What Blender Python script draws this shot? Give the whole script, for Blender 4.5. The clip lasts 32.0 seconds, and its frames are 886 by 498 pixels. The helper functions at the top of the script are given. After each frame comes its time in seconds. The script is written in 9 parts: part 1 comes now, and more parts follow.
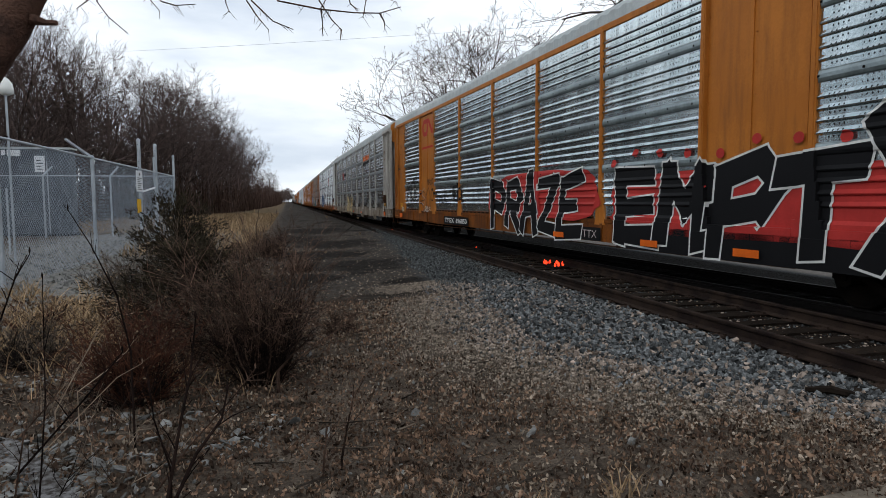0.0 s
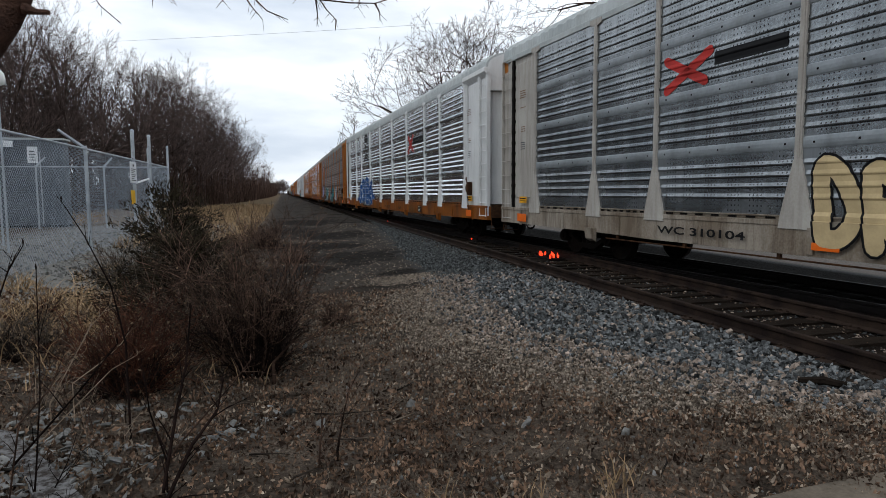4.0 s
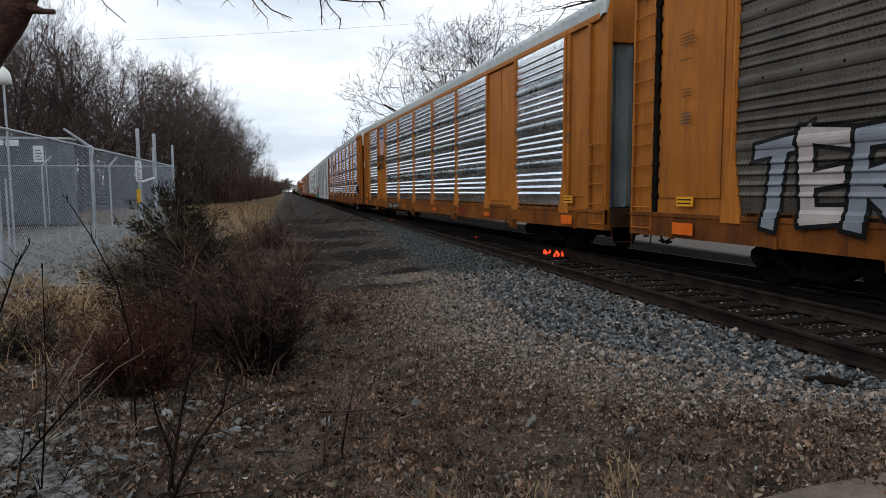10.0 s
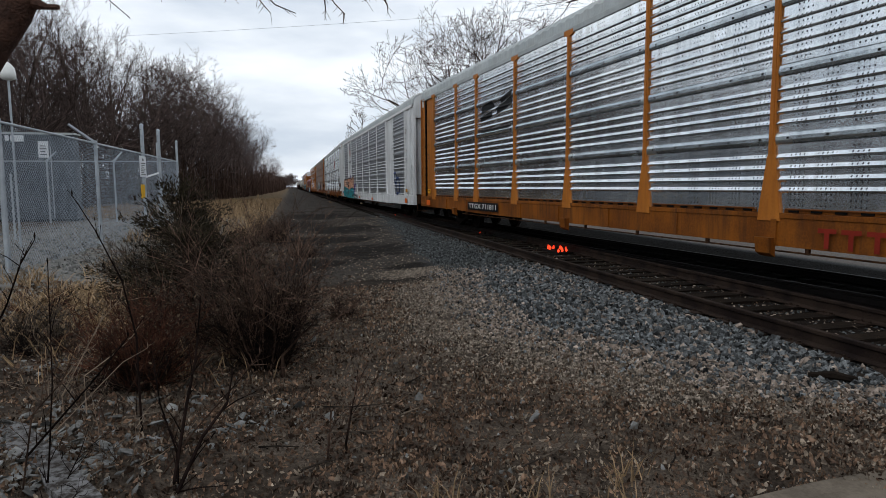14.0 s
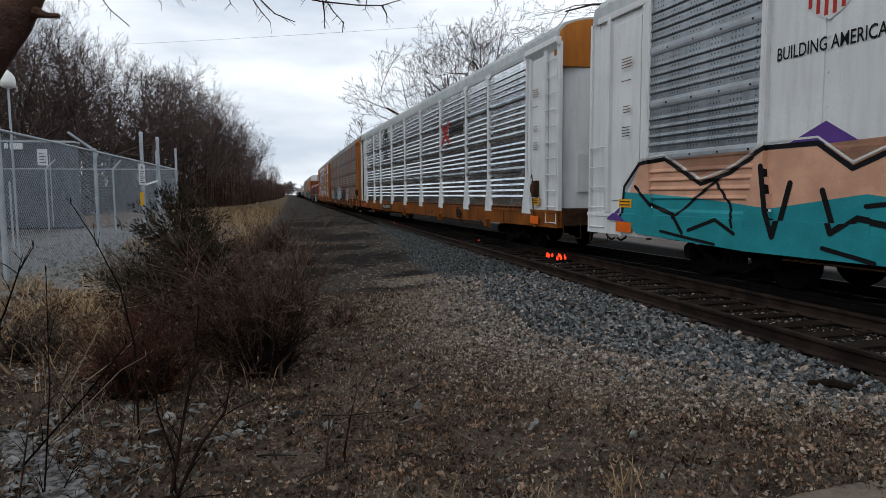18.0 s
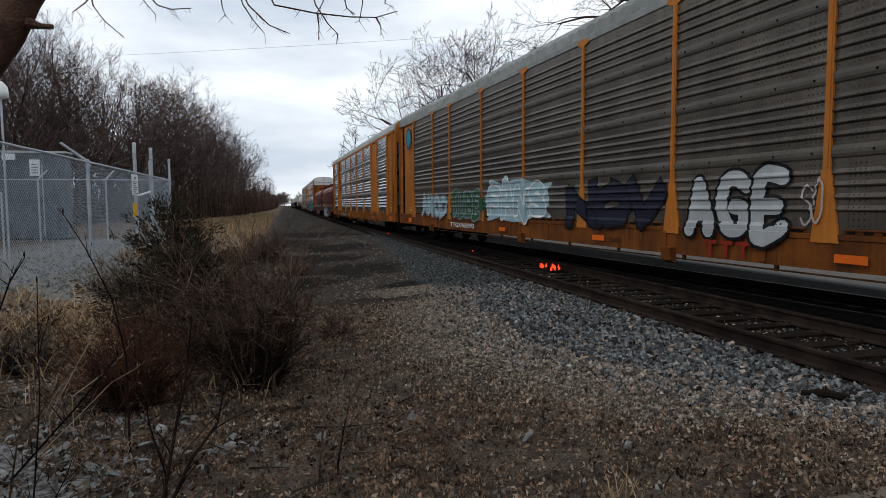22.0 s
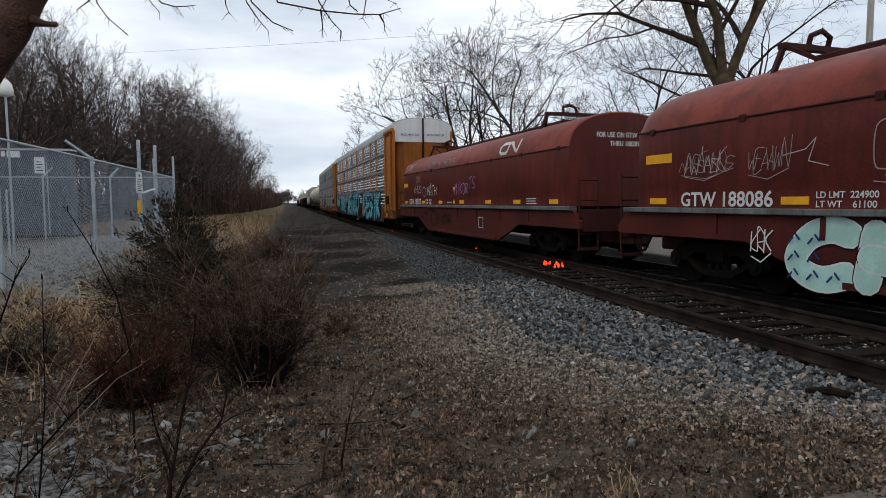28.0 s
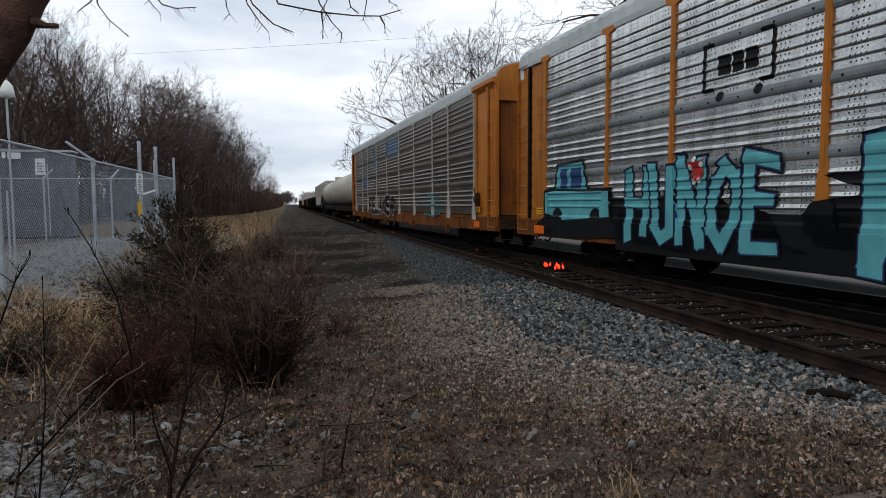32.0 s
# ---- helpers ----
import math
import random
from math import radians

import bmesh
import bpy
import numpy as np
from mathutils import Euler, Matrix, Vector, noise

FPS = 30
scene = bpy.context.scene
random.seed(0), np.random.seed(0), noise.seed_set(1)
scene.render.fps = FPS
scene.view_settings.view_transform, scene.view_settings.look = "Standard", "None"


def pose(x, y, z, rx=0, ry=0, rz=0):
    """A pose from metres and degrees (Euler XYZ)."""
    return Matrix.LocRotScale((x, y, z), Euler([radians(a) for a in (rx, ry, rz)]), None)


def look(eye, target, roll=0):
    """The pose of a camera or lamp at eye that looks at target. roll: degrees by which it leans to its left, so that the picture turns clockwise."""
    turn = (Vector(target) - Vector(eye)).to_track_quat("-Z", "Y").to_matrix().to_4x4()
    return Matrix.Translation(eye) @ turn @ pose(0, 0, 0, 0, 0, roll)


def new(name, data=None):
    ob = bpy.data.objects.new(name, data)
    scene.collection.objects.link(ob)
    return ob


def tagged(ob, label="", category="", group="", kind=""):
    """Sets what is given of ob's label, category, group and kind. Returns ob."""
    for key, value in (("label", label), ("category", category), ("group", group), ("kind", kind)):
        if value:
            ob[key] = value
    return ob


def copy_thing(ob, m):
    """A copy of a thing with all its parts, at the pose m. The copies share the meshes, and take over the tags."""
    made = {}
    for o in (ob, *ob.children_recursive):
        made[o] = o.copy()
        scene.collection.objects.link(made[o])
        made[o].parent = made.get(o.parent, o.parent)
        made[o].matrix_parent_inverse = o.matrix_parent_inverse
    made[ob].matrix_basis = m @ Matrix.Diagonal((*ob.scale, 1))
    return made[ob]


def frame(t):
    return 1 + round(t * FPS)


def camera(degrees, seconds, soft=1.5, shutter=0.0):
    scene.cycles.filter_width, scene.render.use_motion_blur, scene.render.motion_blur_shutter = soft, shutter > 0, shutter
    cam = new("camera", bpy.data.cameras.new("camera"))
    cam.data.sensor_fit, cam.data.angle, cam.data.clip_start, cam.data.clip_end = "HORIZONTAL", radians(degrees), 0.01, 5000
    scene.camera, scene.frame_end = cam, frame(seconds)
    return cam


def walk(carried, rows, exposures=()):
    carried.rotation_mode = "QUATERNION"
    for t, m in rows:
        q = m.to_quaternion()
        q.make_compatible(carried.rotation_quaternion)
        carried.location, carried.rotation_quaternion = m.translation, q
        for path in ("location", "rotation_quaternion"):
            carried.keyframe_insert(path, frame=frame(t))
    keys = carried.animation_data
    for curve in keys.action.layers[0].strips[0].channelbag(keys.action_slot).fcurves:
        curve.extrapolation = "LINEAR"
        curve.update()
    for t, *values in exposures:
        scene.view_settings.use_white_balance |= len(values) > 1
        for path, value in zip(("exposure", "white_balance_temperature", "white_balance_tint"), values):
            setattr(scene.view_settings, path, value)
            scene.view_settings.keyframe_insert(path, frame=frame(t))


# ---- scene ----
# ---- camera ----
EYE = (0.0, 0.0, 1.488)
CAM_TURNS = [
    (0,85.535,0.352,-14.067), (0.5,85.118,0.301,-14.704), (1,84.24,0.339,-14.28), (1.5,84.642,0.308,-14.615),
    (2,84.838,0.332,-14.442), (2.5,84.283,0.334,-14.425), (3,83.771,0.318,-14.489), (3.5,84.76,0.322,-14.551),
    (5.5,84.365,0.358,-14.163), (6,83.461,0.349,-14.151), (6.5,84.187,0.361,-14.161), (7,84.721,0.367,-14.184),
    (7.5,84.248,0.358,-14.08), (8,84.81,0.362,-14.151), (8.5,83.905,0.371,-13.942), (9,85.031,0.343,-14.322),
    (9.5,84.878,0.363,-14.166), (10,84.627,0.352,-14.084), (10.5,85.181,0.337,-14.213), (11,84.962,0.368,-14.104),
    (11.5,84.834,0.342,-14.008), (12,85.368,0.352,-14.161), (12.5,85.58,0.36,-14.173), (13,85.136,0.376,-13.83),
    (13.5,84.136,0.373,-13.699), (14,84.193,0.371,-13.741), (14.5,84.259,0.387,-13.513), (16.5,84.104,0.383,-13.53),
    (17,84.113,0.377,-13.672), (17.5,84.879,0.334,-13.841), (18,84.912,0.362,-13.845), (18.5,84.072,0.362,-13.747),
    (19,84.768,0.375,-13.859), (19.5,84.3,0.381,-13.842), (20,84.894,0.356,-14.08), (20.5,85.46,0.333,-14.239),
    (21,85.504,0.353,-14.226), (21.5,85.845,0.347,-14.359), (22,85.884,0.354,-14.406), (22.5,85.952,0.322,-14.472),
    (23,85.988,0.348,-14.326), (23.5,85.617,0.391,-14.074), (24,85.882,0.34,-14.227), (24.5,86.289,0.34,-14.491),
    (25,85.916,0.337,-14.406), (25.5,85.752,0.344,-14.286), (27.5,85.164,0.367,-13.946), (28,85.641,0.371,-14.083),
    (28.5,85.639,0.354,-14.056), (29,85.646,0.366,-13.983), (29.5,85.397,0.363,-13.939), (30,85.407,0.379,-13.906),
    (30.5,85.959,0.365,-14.034), (31,85.601,0.378,-14.017), (31.5,85.413,0.367,-14.005), (32,85.77,0.359,-14.046)]
cam = camera(70.95, 32.0, 0.6)
walk(cam, [(t, pose(*EYE, rx, ry, rz)) for t, rx, ry, rz in CAM_TURNS],
     [(0.0, 0.1), (6.0, 0.1), (9.0, 0.14), (10.0, 0.12), (13.0, -0.03), (17.0, -0.03), (19.0, 0.0), (21.0, 0.0), (23.0, -0.05), (28.0, 0.0), (32.0, 0.0)])

# ---- world and light ----
world = bpy.data.worlds.new("overcast_sky")
scene.world = world
world.use_nodes = True
wn, wl = world.node_tree.nodes, world.node_tree.links
wn.clear()
w_out = wn.new("ShaderNodeOutputWorld")
w_bg = wn.new("ShaderNodeBackground")
w_sky = wn.new("ShaderNodeTexSky")
w_sky.sky_type, w_sky.sun_disc = "NISHITA", False
w_sky.sun_elevation, w_sky.sun_rotation = radians(38), radians(110)
w_tc = wn.new("ShaderNodeTexCoord")
w_map = wn.new("ShaderNodeMapping")
w_map.inputs["Scale"].default_value = (1.0, 1.0, 3.6)
w_noise = wn.new("ShaderNodeTexNoise")
w_noise.inputs["Scale"].default_value = 2.6
w_noise.inputs["Detail"].default_value = 7
w_noise.inputs["Roughness"].default_value = 0.5
w_ramp = wn.new("ShaderNodeValToRGB")
w_ramp.color_ramp.elements[0].position = 0.36
w_ramp.color_ramp.elements[0].color = (0.63, 0.71, 0.82, 1)
w_ramp.color_ramp.elements[1].position = 0.62
w_ramp.color_ramp.elements[1].color = (1.04, 1.09, 1.14, 1)
w_mul = wn.new("ShaderNodeMix")
w_mul.data_type = "RGBA"
w_mul.blend_type = "MIX"
w_mul.inputs["Factor"].default_value = 0.93
w_scale = wn.new("ShaderNodeVectorMath")
w_scale.operation = "SCALE"
w_scale.inputs["Scale"].default_value = 0.09
wl.new(w_tc.outputs["Generated"], w_map.inputs["Vector"])
wl.new(w_map.outputs["Vector"], w_noise.inputs["Vector"])
wl.new(w_noise.outputs["Fac"], w_ramp.inputs["Fac"])
wl.new(w_sky.outputs["Color"], w_scale.inputs[0])
wl.new(w_scale.outputs["Vector"], w_mul.inputs["A"])
wl.new(w_ramp.outputs["Color"], w_mul.inputs["B"])
wl.new(w_mul.outputs["Result"], w_bg.inputs["Color"])
wl.new(w_bg.outputs["Background"], w_out.inputs["Surface"])
w_bg.inputs["Strength"].default_value = 1.07
sun = new("sun", bpy.data.lights.new("sun", "SUN"))
sun.data.energy, sun.data.angle, sun.data.color = 0.5, radians(25), (1.0, 0.96, 0.9)
sun.matrix_basis = look((-30, -20, 40), (0, 0, 0))


# ---- materials ----
MATS = {}


def mat(name, base, second=None, scale=4.0, rough=0.8, metal=0.0, bump=0.2, bump_scale=40.0, dirt=None, dirt_amount=0.0,
        streak=False, spec=None, rand=0.0, glow=0.0):
    """A painted, stained or mineral surface: two tones at a large and a small scale, dirt in streaks or blotches, fine relief."""
    if name in MATS:
        return MATS[name]
    m = bpy.data.materials.new(name)
    m.use_nodes = True
    n, l = m.node_tree.nodes, m.node_tree.links
    b = n["Principled BSDF"]
    tc = n.new("ShaderNodeTexCoord")
    big = n.new("ShaderNodeTexNoise")
    big.inputs["Scale"].default_value, big.inputs["Detail"].default_value = scale, 5
    fine = n.new("ShaderNodeTexNoise")
    fine.inputs["Scale"].default_value, fine.inputs["Detail"].default_value = bump_scale, 4
    l.new(tc.outputs["Object"], big.inputs["Vector"])
    l.new(tc.outputs["Object"], fine.inputs["Vector"])
    second = second or tuple(c * 0.72 for c in base)
    ramp = n.new("ShaderNodeValToRGB")
    ramp.color_ramp.elements[0].position, ramp.color_ramp.elements[0].color = 0.38, (*second, 1)
    ramp.color_ramp.elements[1].position, ramp.color_ramp.elements[1].color = 0.62, (*base, 1)
    add = n.new("ShaderNodeMath")
    add.operation = "MULTIPLY_ADD"
    add.inputs[1].default_value = 0.35
    l.new(fine.outputs["Fac"], add.inputs[0])
    l.new(big.outputs["Fac"], add.inputs[2])
    sub = n.new("ShaderNodeMath")
    sub.operation = "SUBTRACT"
    sub.inputs[1].default_value = 0.175
    l.new(add.outputs[0], sub.inputs[0])
    l.new(sub.outputs[0], ramp.inputs["Fac"])
    colour = ramp.outputs["Color"]
    if dirt:
        mp = n.new("ShaderNodeMapping")
        mp.inputs["Scale"].default_value = (3.0, 3.0, 0.35) if streak else (1, 1, 1)
        dn = n.new("ShaderNodeTexNoise")
        dn.inputs["Scale"].default_value, dn.inputs["Detail"].default_value, dn.inputs["Roughness"].default_value = 2.2, 8, 0.65
        l.new(tc.outputs["Object"], mp.inputs["Vector"])
        l.new(mp.outputs["Vector"], dn.inputs["Vector"])
        dr = n.new("ShaderNodeMapRange")
        dr.inputs["From Min"].default_value, dr.inputs["From Max"].default_value = 0.45, 0.75
        dr.inputs["To Max"].default_value = dirt_amount
        l.new(dn.outputs["Fac"], dr.inputs["Value"])
        mx = n.new("ShaderNodeMix")
        mx.data_type = "RGBA"
        l.new(dr.outputs["Result"], mx.inputs["Factor"])
        l.new(colour, mx.inputs["A"])
        mx.inputs["B"].default_value = (*dirt, 1)
        colour = mx.outputs["Result"]
    if rand:
        info = n.new("ShaderNodeObjectInfo")
        geo = n.new("ShaderNodeNewGeometry")
        su = n.new("ShaderNodeMath")
        l.new(info.outputs["Random"], su.inputs[0])
        l.new(geo.outputs["Random Per Island"], su.inputs[1])
        fr = n.new("ShaderNodeMath")
        fr.operation = "FRACT"
        l.new(su.outputs[0], fr.inputs[0])
        rr = n.new("ShaderNodeMapRange")
        rr.inputs["To Min"].default_value, rr.inputs["To Max"].default_value = 1 - rand, 1 + rand
        l.new(fr.outputs[0], rr.inputs["Value"])
        sc = n.new("ShaderNodeVectorMath")
        sc.operation = "SCALE"
        l.new(colour, sc.inputs[0])
        l.new(rr.outputs["Result"], sc.inputs["Scale"])
        colour = sc.outputs["Vector"]
    l.new(colour, b.inputs["Base Color"])
    b.inputs["Metallic"].default_value = metal
    b.inputs["Specular IOR Level"].default_value = spec if spec is not None else (0.06 if rough > 0.7 else 0.12 if metal < 0.3 else 0.3)
    ro = n.new("ShaderNodeMapRange")
    ro.inputs["To Min"].default_value, ro.inputs["To Max"].default_value = max(rough - 0.12, 0.05), min(rough + 0.12, 1)
    l.new(big.outputs["Fac"], ro.inputs["Value"])
    l.new(ro.outputs["Result"], b.inputs["Roughness"])
    if bump:
        bp = n.new("ShaderNodeBump")
        bp.inputs["Strength"].default_value, bp.inputs["Distance"].default_value = bump, 0.02
        l.new(fine.outputs["Fac"], bp.inputs["Height"])
        l.new(bp.outputs["Normal"], b.inputs["Normal"])
    if glow:
        b.inputs["Emission Strength"].default_value = glow
        l.new(colour, b.inputs["Emission Color"])
    MATS[name] = m
    return m


RUSTY = (0.10, 0.045, 0.02)
GRIME = (0.035, 0.028, 0.022)
ORANGE = mat("orange_car_paint", (0.44, 0.152, 0.024), (0.36, 0.120, 0.018), 0.8, 0.5, 0, 0.06, 30, RUSTY, 0.5, True)
# slightly darker copy of the orange for the end bays
ORANGE_BAY = mat("darker_orange_bay_paint", (0.395, 0.135, 0.021), (0.31, 0.104, 0.016), 0.8, 0.5, 0, 0.06, 30, RUSTY, 0.6, True)
# door orange darkened for the shade between wagons, besides its grime streaks
ORANGE_DOOR = mat("shaded_grimy_orange_door_paint", (0.27, 0.085, 0.014), (0.19, 0.058, 0.010), 0.8, 0.6, 0, 0.06, 30, GRIME, 0.7, True)
ORANGE_SILL = mat("grimy_orange_sill_paint", (0.25, 0.078, 0.009), (0.14, 0.042, 0.006), 1.1, 0.6, 0, 0.06, 30, (0.045, 0.02, 0.011), 0.8, True)
ORANGE_RUST = mat("rusty_orange_sill_paint", (0.19, 0.058, 0.009), (0.10, 0.031, 0.006), 1.1, 0.65, 0, 0.06, 30, (0.03, 0.014, 0.008), 0.85, True)
BRAKE_RUST = mat("rusty_brake_gear", (0.075, 0.036, 0.018), (0.03, 0.016, 0.010), 6, 0.8, 0, 0.3, 40)
WHITE_PAINT = mat("white_car_paint", (0.66, 0.67, 0.67), (0.58, 0.59, 0.59), 0.7, 0.5, 0, 0.05, 30, (0.25, 0.22, 0.18), 0.25, True)
GREY_PAINT = mat("pale_grey_car_paint", (0.41, 0.39, 0.355), (0.33, 0.31, 0.28), 0.7, 0.55, 0, 0.05, 30, (0.12, 0.09, 0.07), 0.6, True)
ROOF_GREY = mat("galvanised_roof_steel", (0.42, 0.45, 0.45), (0.33, 0.36, 0.36), 0.6, 0.5, 0.2, 0.05, 20, (0.2, 0.18, 0.15), 0.4)
ROOF_DARK = mat("weathered_roof_steel", (0.27, 0.28, 0.27), (0.2, 0.21, 0.2), 0.6, 0.6, 0.2, 0.05, 20, GRIME, 0.4)
# underframe and bogie steel: shade below the wagons is put into both colours
BLACK_STEEL = mat("shade_black_grimy_steel", (0.005, 0.0045, 0.004), (0.009, 0.007, 0.006), 3, 0.8, 0.0, 0.2, 30)
TRUCK_STEEL = mat("shade_dark_rusty_bogie_steel", (0.009, 0.0065, 0.005), (0.005, 0.004, 0.0035), 3, 0.8, 0.0, 0.3, 30)
RAIL_STEEL = mat("rusty_rail_steel", (0.030, 0.020, 0.015), (0.012, 0.008, 0.007), 3, 0.75, 0.0, 0.25, 60)
# rails below the wagons: shade is put into this darker rail colour
RAIL_SHADED = mat("shade_dark_rail_steel", (0.010, 0.008, 0.0075), (0.005, 0.004, 0.0035), 3, 0.55, 0.2, 0.1, 60)
# near-black copy of the tie wood, with the train's shade put into its colour
TIE_SHADED = mat("shade_black_tie_wood", (0.0045, 0.004, 0.0035), (0.0025, 0.002, 0.002), 3, 0.9, 0, 0.6, 30, rand=0.4)
TIE_WOOD = mat("creosoted_tie_wood", (0.021, 0.015, 0.011), (0.009, 0.007, 0.0055), 3, 0.9, 0, 0.6, 30, rand=0.4)
MAROON = mat("maroon_car_paint", (0.085, 0.016, 0.012), (0.055, 0.011, 0.009), 0.8, 0.5, 0, 0.06, 25, (0.05, 0.02, 0.015), 0.6, True)
# cover paint in a lit top tone and a shaded, streaked side tone
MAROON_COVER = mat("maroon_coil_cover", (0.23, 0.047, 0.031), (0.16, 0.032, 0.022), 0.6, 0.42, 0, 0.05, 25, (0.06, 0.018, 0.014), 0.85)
MAROON_SIDE = mat("shaded_grimy_maroon_side", (0.125, 0.025, 0.019), (0.078, 0.017, 0.013), 0.7, 0.5, 0, 0.05, 25, (0.03, 0.012, 0.009), 0.6, True)
MAROON_DARK = mat("dark_maroon_steel", (0.045, 0.012, 0.010), (0.03, 0.010, 0.008), 1, 0.65, 0, 0.1, 25)


def perforated(name, base, second, metal=0.55, rough=0.36, dirt=GRIME, dirt_amount=0.35, strips=False):
    """Corrugated steel side sheet: brushed zinc or grime with columns of small punched holes."""
    m = mat(name, base, second, 0.9, rough, metal, 0.05, 25, dirt, dirt_amount, True)
    n, l = m.node_tree.nodes, m.node_tree.links
    b = n["Principled BSDF"]
    src = b.inputs["Base Color"].links[0].from_socket
    tc = n.new("ShaderNodeTexCoord")
    sep = n.new("ShaderNodeSeparateXYZ")
    l.new(tc.outputs["Object"], sep.inputs[0])

    def math_node(op, a, v):
        k = n.new("ShaderNodeMath")
        k.operation = op
        l.new(a, k.inputs[0])
        if isinstance(v, float):
            k.inputs[1].default_value = v
        else:
            l.new(v, k.inputs[1])
        return k.outputs[0]

    def dots(axis, period, duty):
        fr = math_node("FRACT", math_node("DIVIDE", sep.outputs[axis], period), 0.0)
        return math_node("LESS_THAN", fr, duty)

    def cell(axis, period, shift=0.0):
        fr = math_node("FRACT", math_node("DIVIDE", math_node("ADD", sep.outputs[axis], shift), period), 0.0)
        d = math_node("SUBTRACT", fr, 0.5)
        return math_node("MULTIPLY", d, d)

    if strips:
        # staggered rows of large round holes above and below each smooth band
        up = math_node("MULTIPLY", math_node("FRACT", math_node("DIVIDE", sep.outputs["Z"], 0.94), 0.0), 0.94)
        low = math_node("MULTIPLY", math_node("GREATER_THAN", up, 0.165), math_node("LESS_THAN", up, 0.275))
        high = math_node("MULTIPLY", math_node("GREATER_THAN", up, 0.825), math_node("LESS_THAN", up, 0.935))
        row = math_node("FLOOR", math_node("DIVIDE", sep.outputs["Z"], 0.055), 0.0)
        along = math_node("ADD", sep.outputs["Y"], math_node("MULTIPLY", row, 0.055))
        fr = math_node("SUBTRACT", math_node("FRACT", math_node("DIVIDE", along, 0.11), 0.0), 0.5)
        fr = math_node("MULTIPLY", fr, 2.0)
        around = math_node("ADD", math_node("MULTIPLY", fr, fr), cell("Z", 0.055))
        holes = math_node("MULTIPLY", math_node("LESS_THAN", around, 0.14), math_node("ADD", low, high))
    else:
        around = math_node("ADD", cell("Y", 0.07), cell("Z", 0.0775, 0.01))
        holes = math_node("MULTIPLY", math_node("LESS_THAN", around, 0.033), dots("Y", 0.46, 0.6))
    mx = n.new("ShaderNodeMix")
    mx.data_type = "RGBA"
    l.new(math_node("MULTIPLY", holes, 0.9), mx.inputs["Factor"])
    l.new(src, mx.inputs["A"])
    mx.inputs["B"].default_value = (0.02, 0.02, 0.022, 1)
    l.new(mx.outputs["Result"], b.inputs["Base Color"])
    return m


ZINC = perforated("bright_zinc_sheet", (0.84, 0.87, 0.89), (0.66, 0.70, 0.73), 0.95, 0.16, dirt_amount=0.25)
ZINC_BIG = perforated("bright_zinc_sheet_with_large_holes", (0.95, 0.98, 1.0), (0.80, 0.84, 0.87), 0.95, 0.15, dirt_amount=0.2, strips=True)
ZINC_BAND = mat("smooth_zinc_band", (0.62, 0.67, 0.70), (0.40, 0.44, 0.47), 0.9, 0.26, 0.95, 0.03, 20, GRIME, 0.25)
DULL_BAND = mat("cloudy_zinc_band", (0.50, 0.54, 0.56), (0.26, 0.29, 0.31), 1.6, 0.28, 0.95, 0.03, 20, GRIME, 0.3)
ZINC_BLUE = perforated("blue_grey_zinc_sheet", (0.60, 0.67, 0.69), (0.38, 0.445, 0.465), 0.92, 0.17)
BLUE_BAND = mat("blue_grey_zinc_band", (0.30, 0.355, 0.365), (0.2, 0.24, 0.25), 0.9, 0.32, 0.7, 0.03, 20, GRIME, 0.3)
ZINC_GREY = perforated("dull_grey_zinc_sheet", (0.30, 0.325, 0.345), (0.20, 0.22, 0.235), 0.72, 0.33)
GREY_BAND = mat("pale_grey_zinc_band", (0.36, 0.38, 0.40), (0.27, 0.29, 0.31), 0.9, 0.42, 0.35, 0.03, 20, GRIME, 0.3)
ZINC_DARK = perforated("smoke_grey_zinc_sheet", (0.29, 0.31, 0.325), (0.165, 0.18, 0.19), 0.9, 0.26, GRIME, 0.35)
DARK_BAND = mat("smoke_grey_zinc_band", (0.27, 0.295, 0.31), (0.2, 0.22, 0.235), 0.9, 0.42, 0.4, 0.03, 20, GRIME, 0.4)
GREY_SILL = mat("brown_stained_cream_sill", (0.29, 0.255, 0.21), (0.17, 0.135, 0.10), 0.9, 0.6, 0, 0.05, 30, (0.05, 0.03, 0.018), 0.85, True)
ZINC_MID = perforated("weathered_zinc_sheet", (0.58, 0.59, 0.575), (0.41, 0.415, 0.41), 0.85, 0.23)
MID_BAND = mat("weathered_zinc_band", (0.2, 0.22, 0.225), (0.14, 0.155, 0.16), 0.9, 0.45, 0.35, 0.03, 20, GRIME, 0.4)
BROWN_SHEET = perforated("grime_brown_sheet", (0.11, 0.092, 0.074), (0.06, 0.049, 0.039), 0.5, 0.38, (0.035, 0.026, 0.02), 0.5)
BROWN_BAND = mat("grime_brown_band", (0.105, 0.091, 0.075), (0.07, 0.059, 0.048), 0.9, 0.5, 0.3, 0.03, 20, GRIME, 0.4)
BANDS = {ZINC_BIG: DULL_BAND, ZINC_DARK: DARK_BAND, ZINC: ZINC_BAND, ZINC_BLUE: BLUE_BAND, ZINC_GREY: GREY_BAND, ZINC_MID: MID_BAND, BROWN_SHEET: BROWN_BAND}


def spray(name, colour, rough=0.6):
    return mat("spray_" + name, colour, tuple(c * 0.82 for c in colour), 2.5, rough, 0, 0.02, 30, tuple(c * 0.55 for c in colour), 0.4)


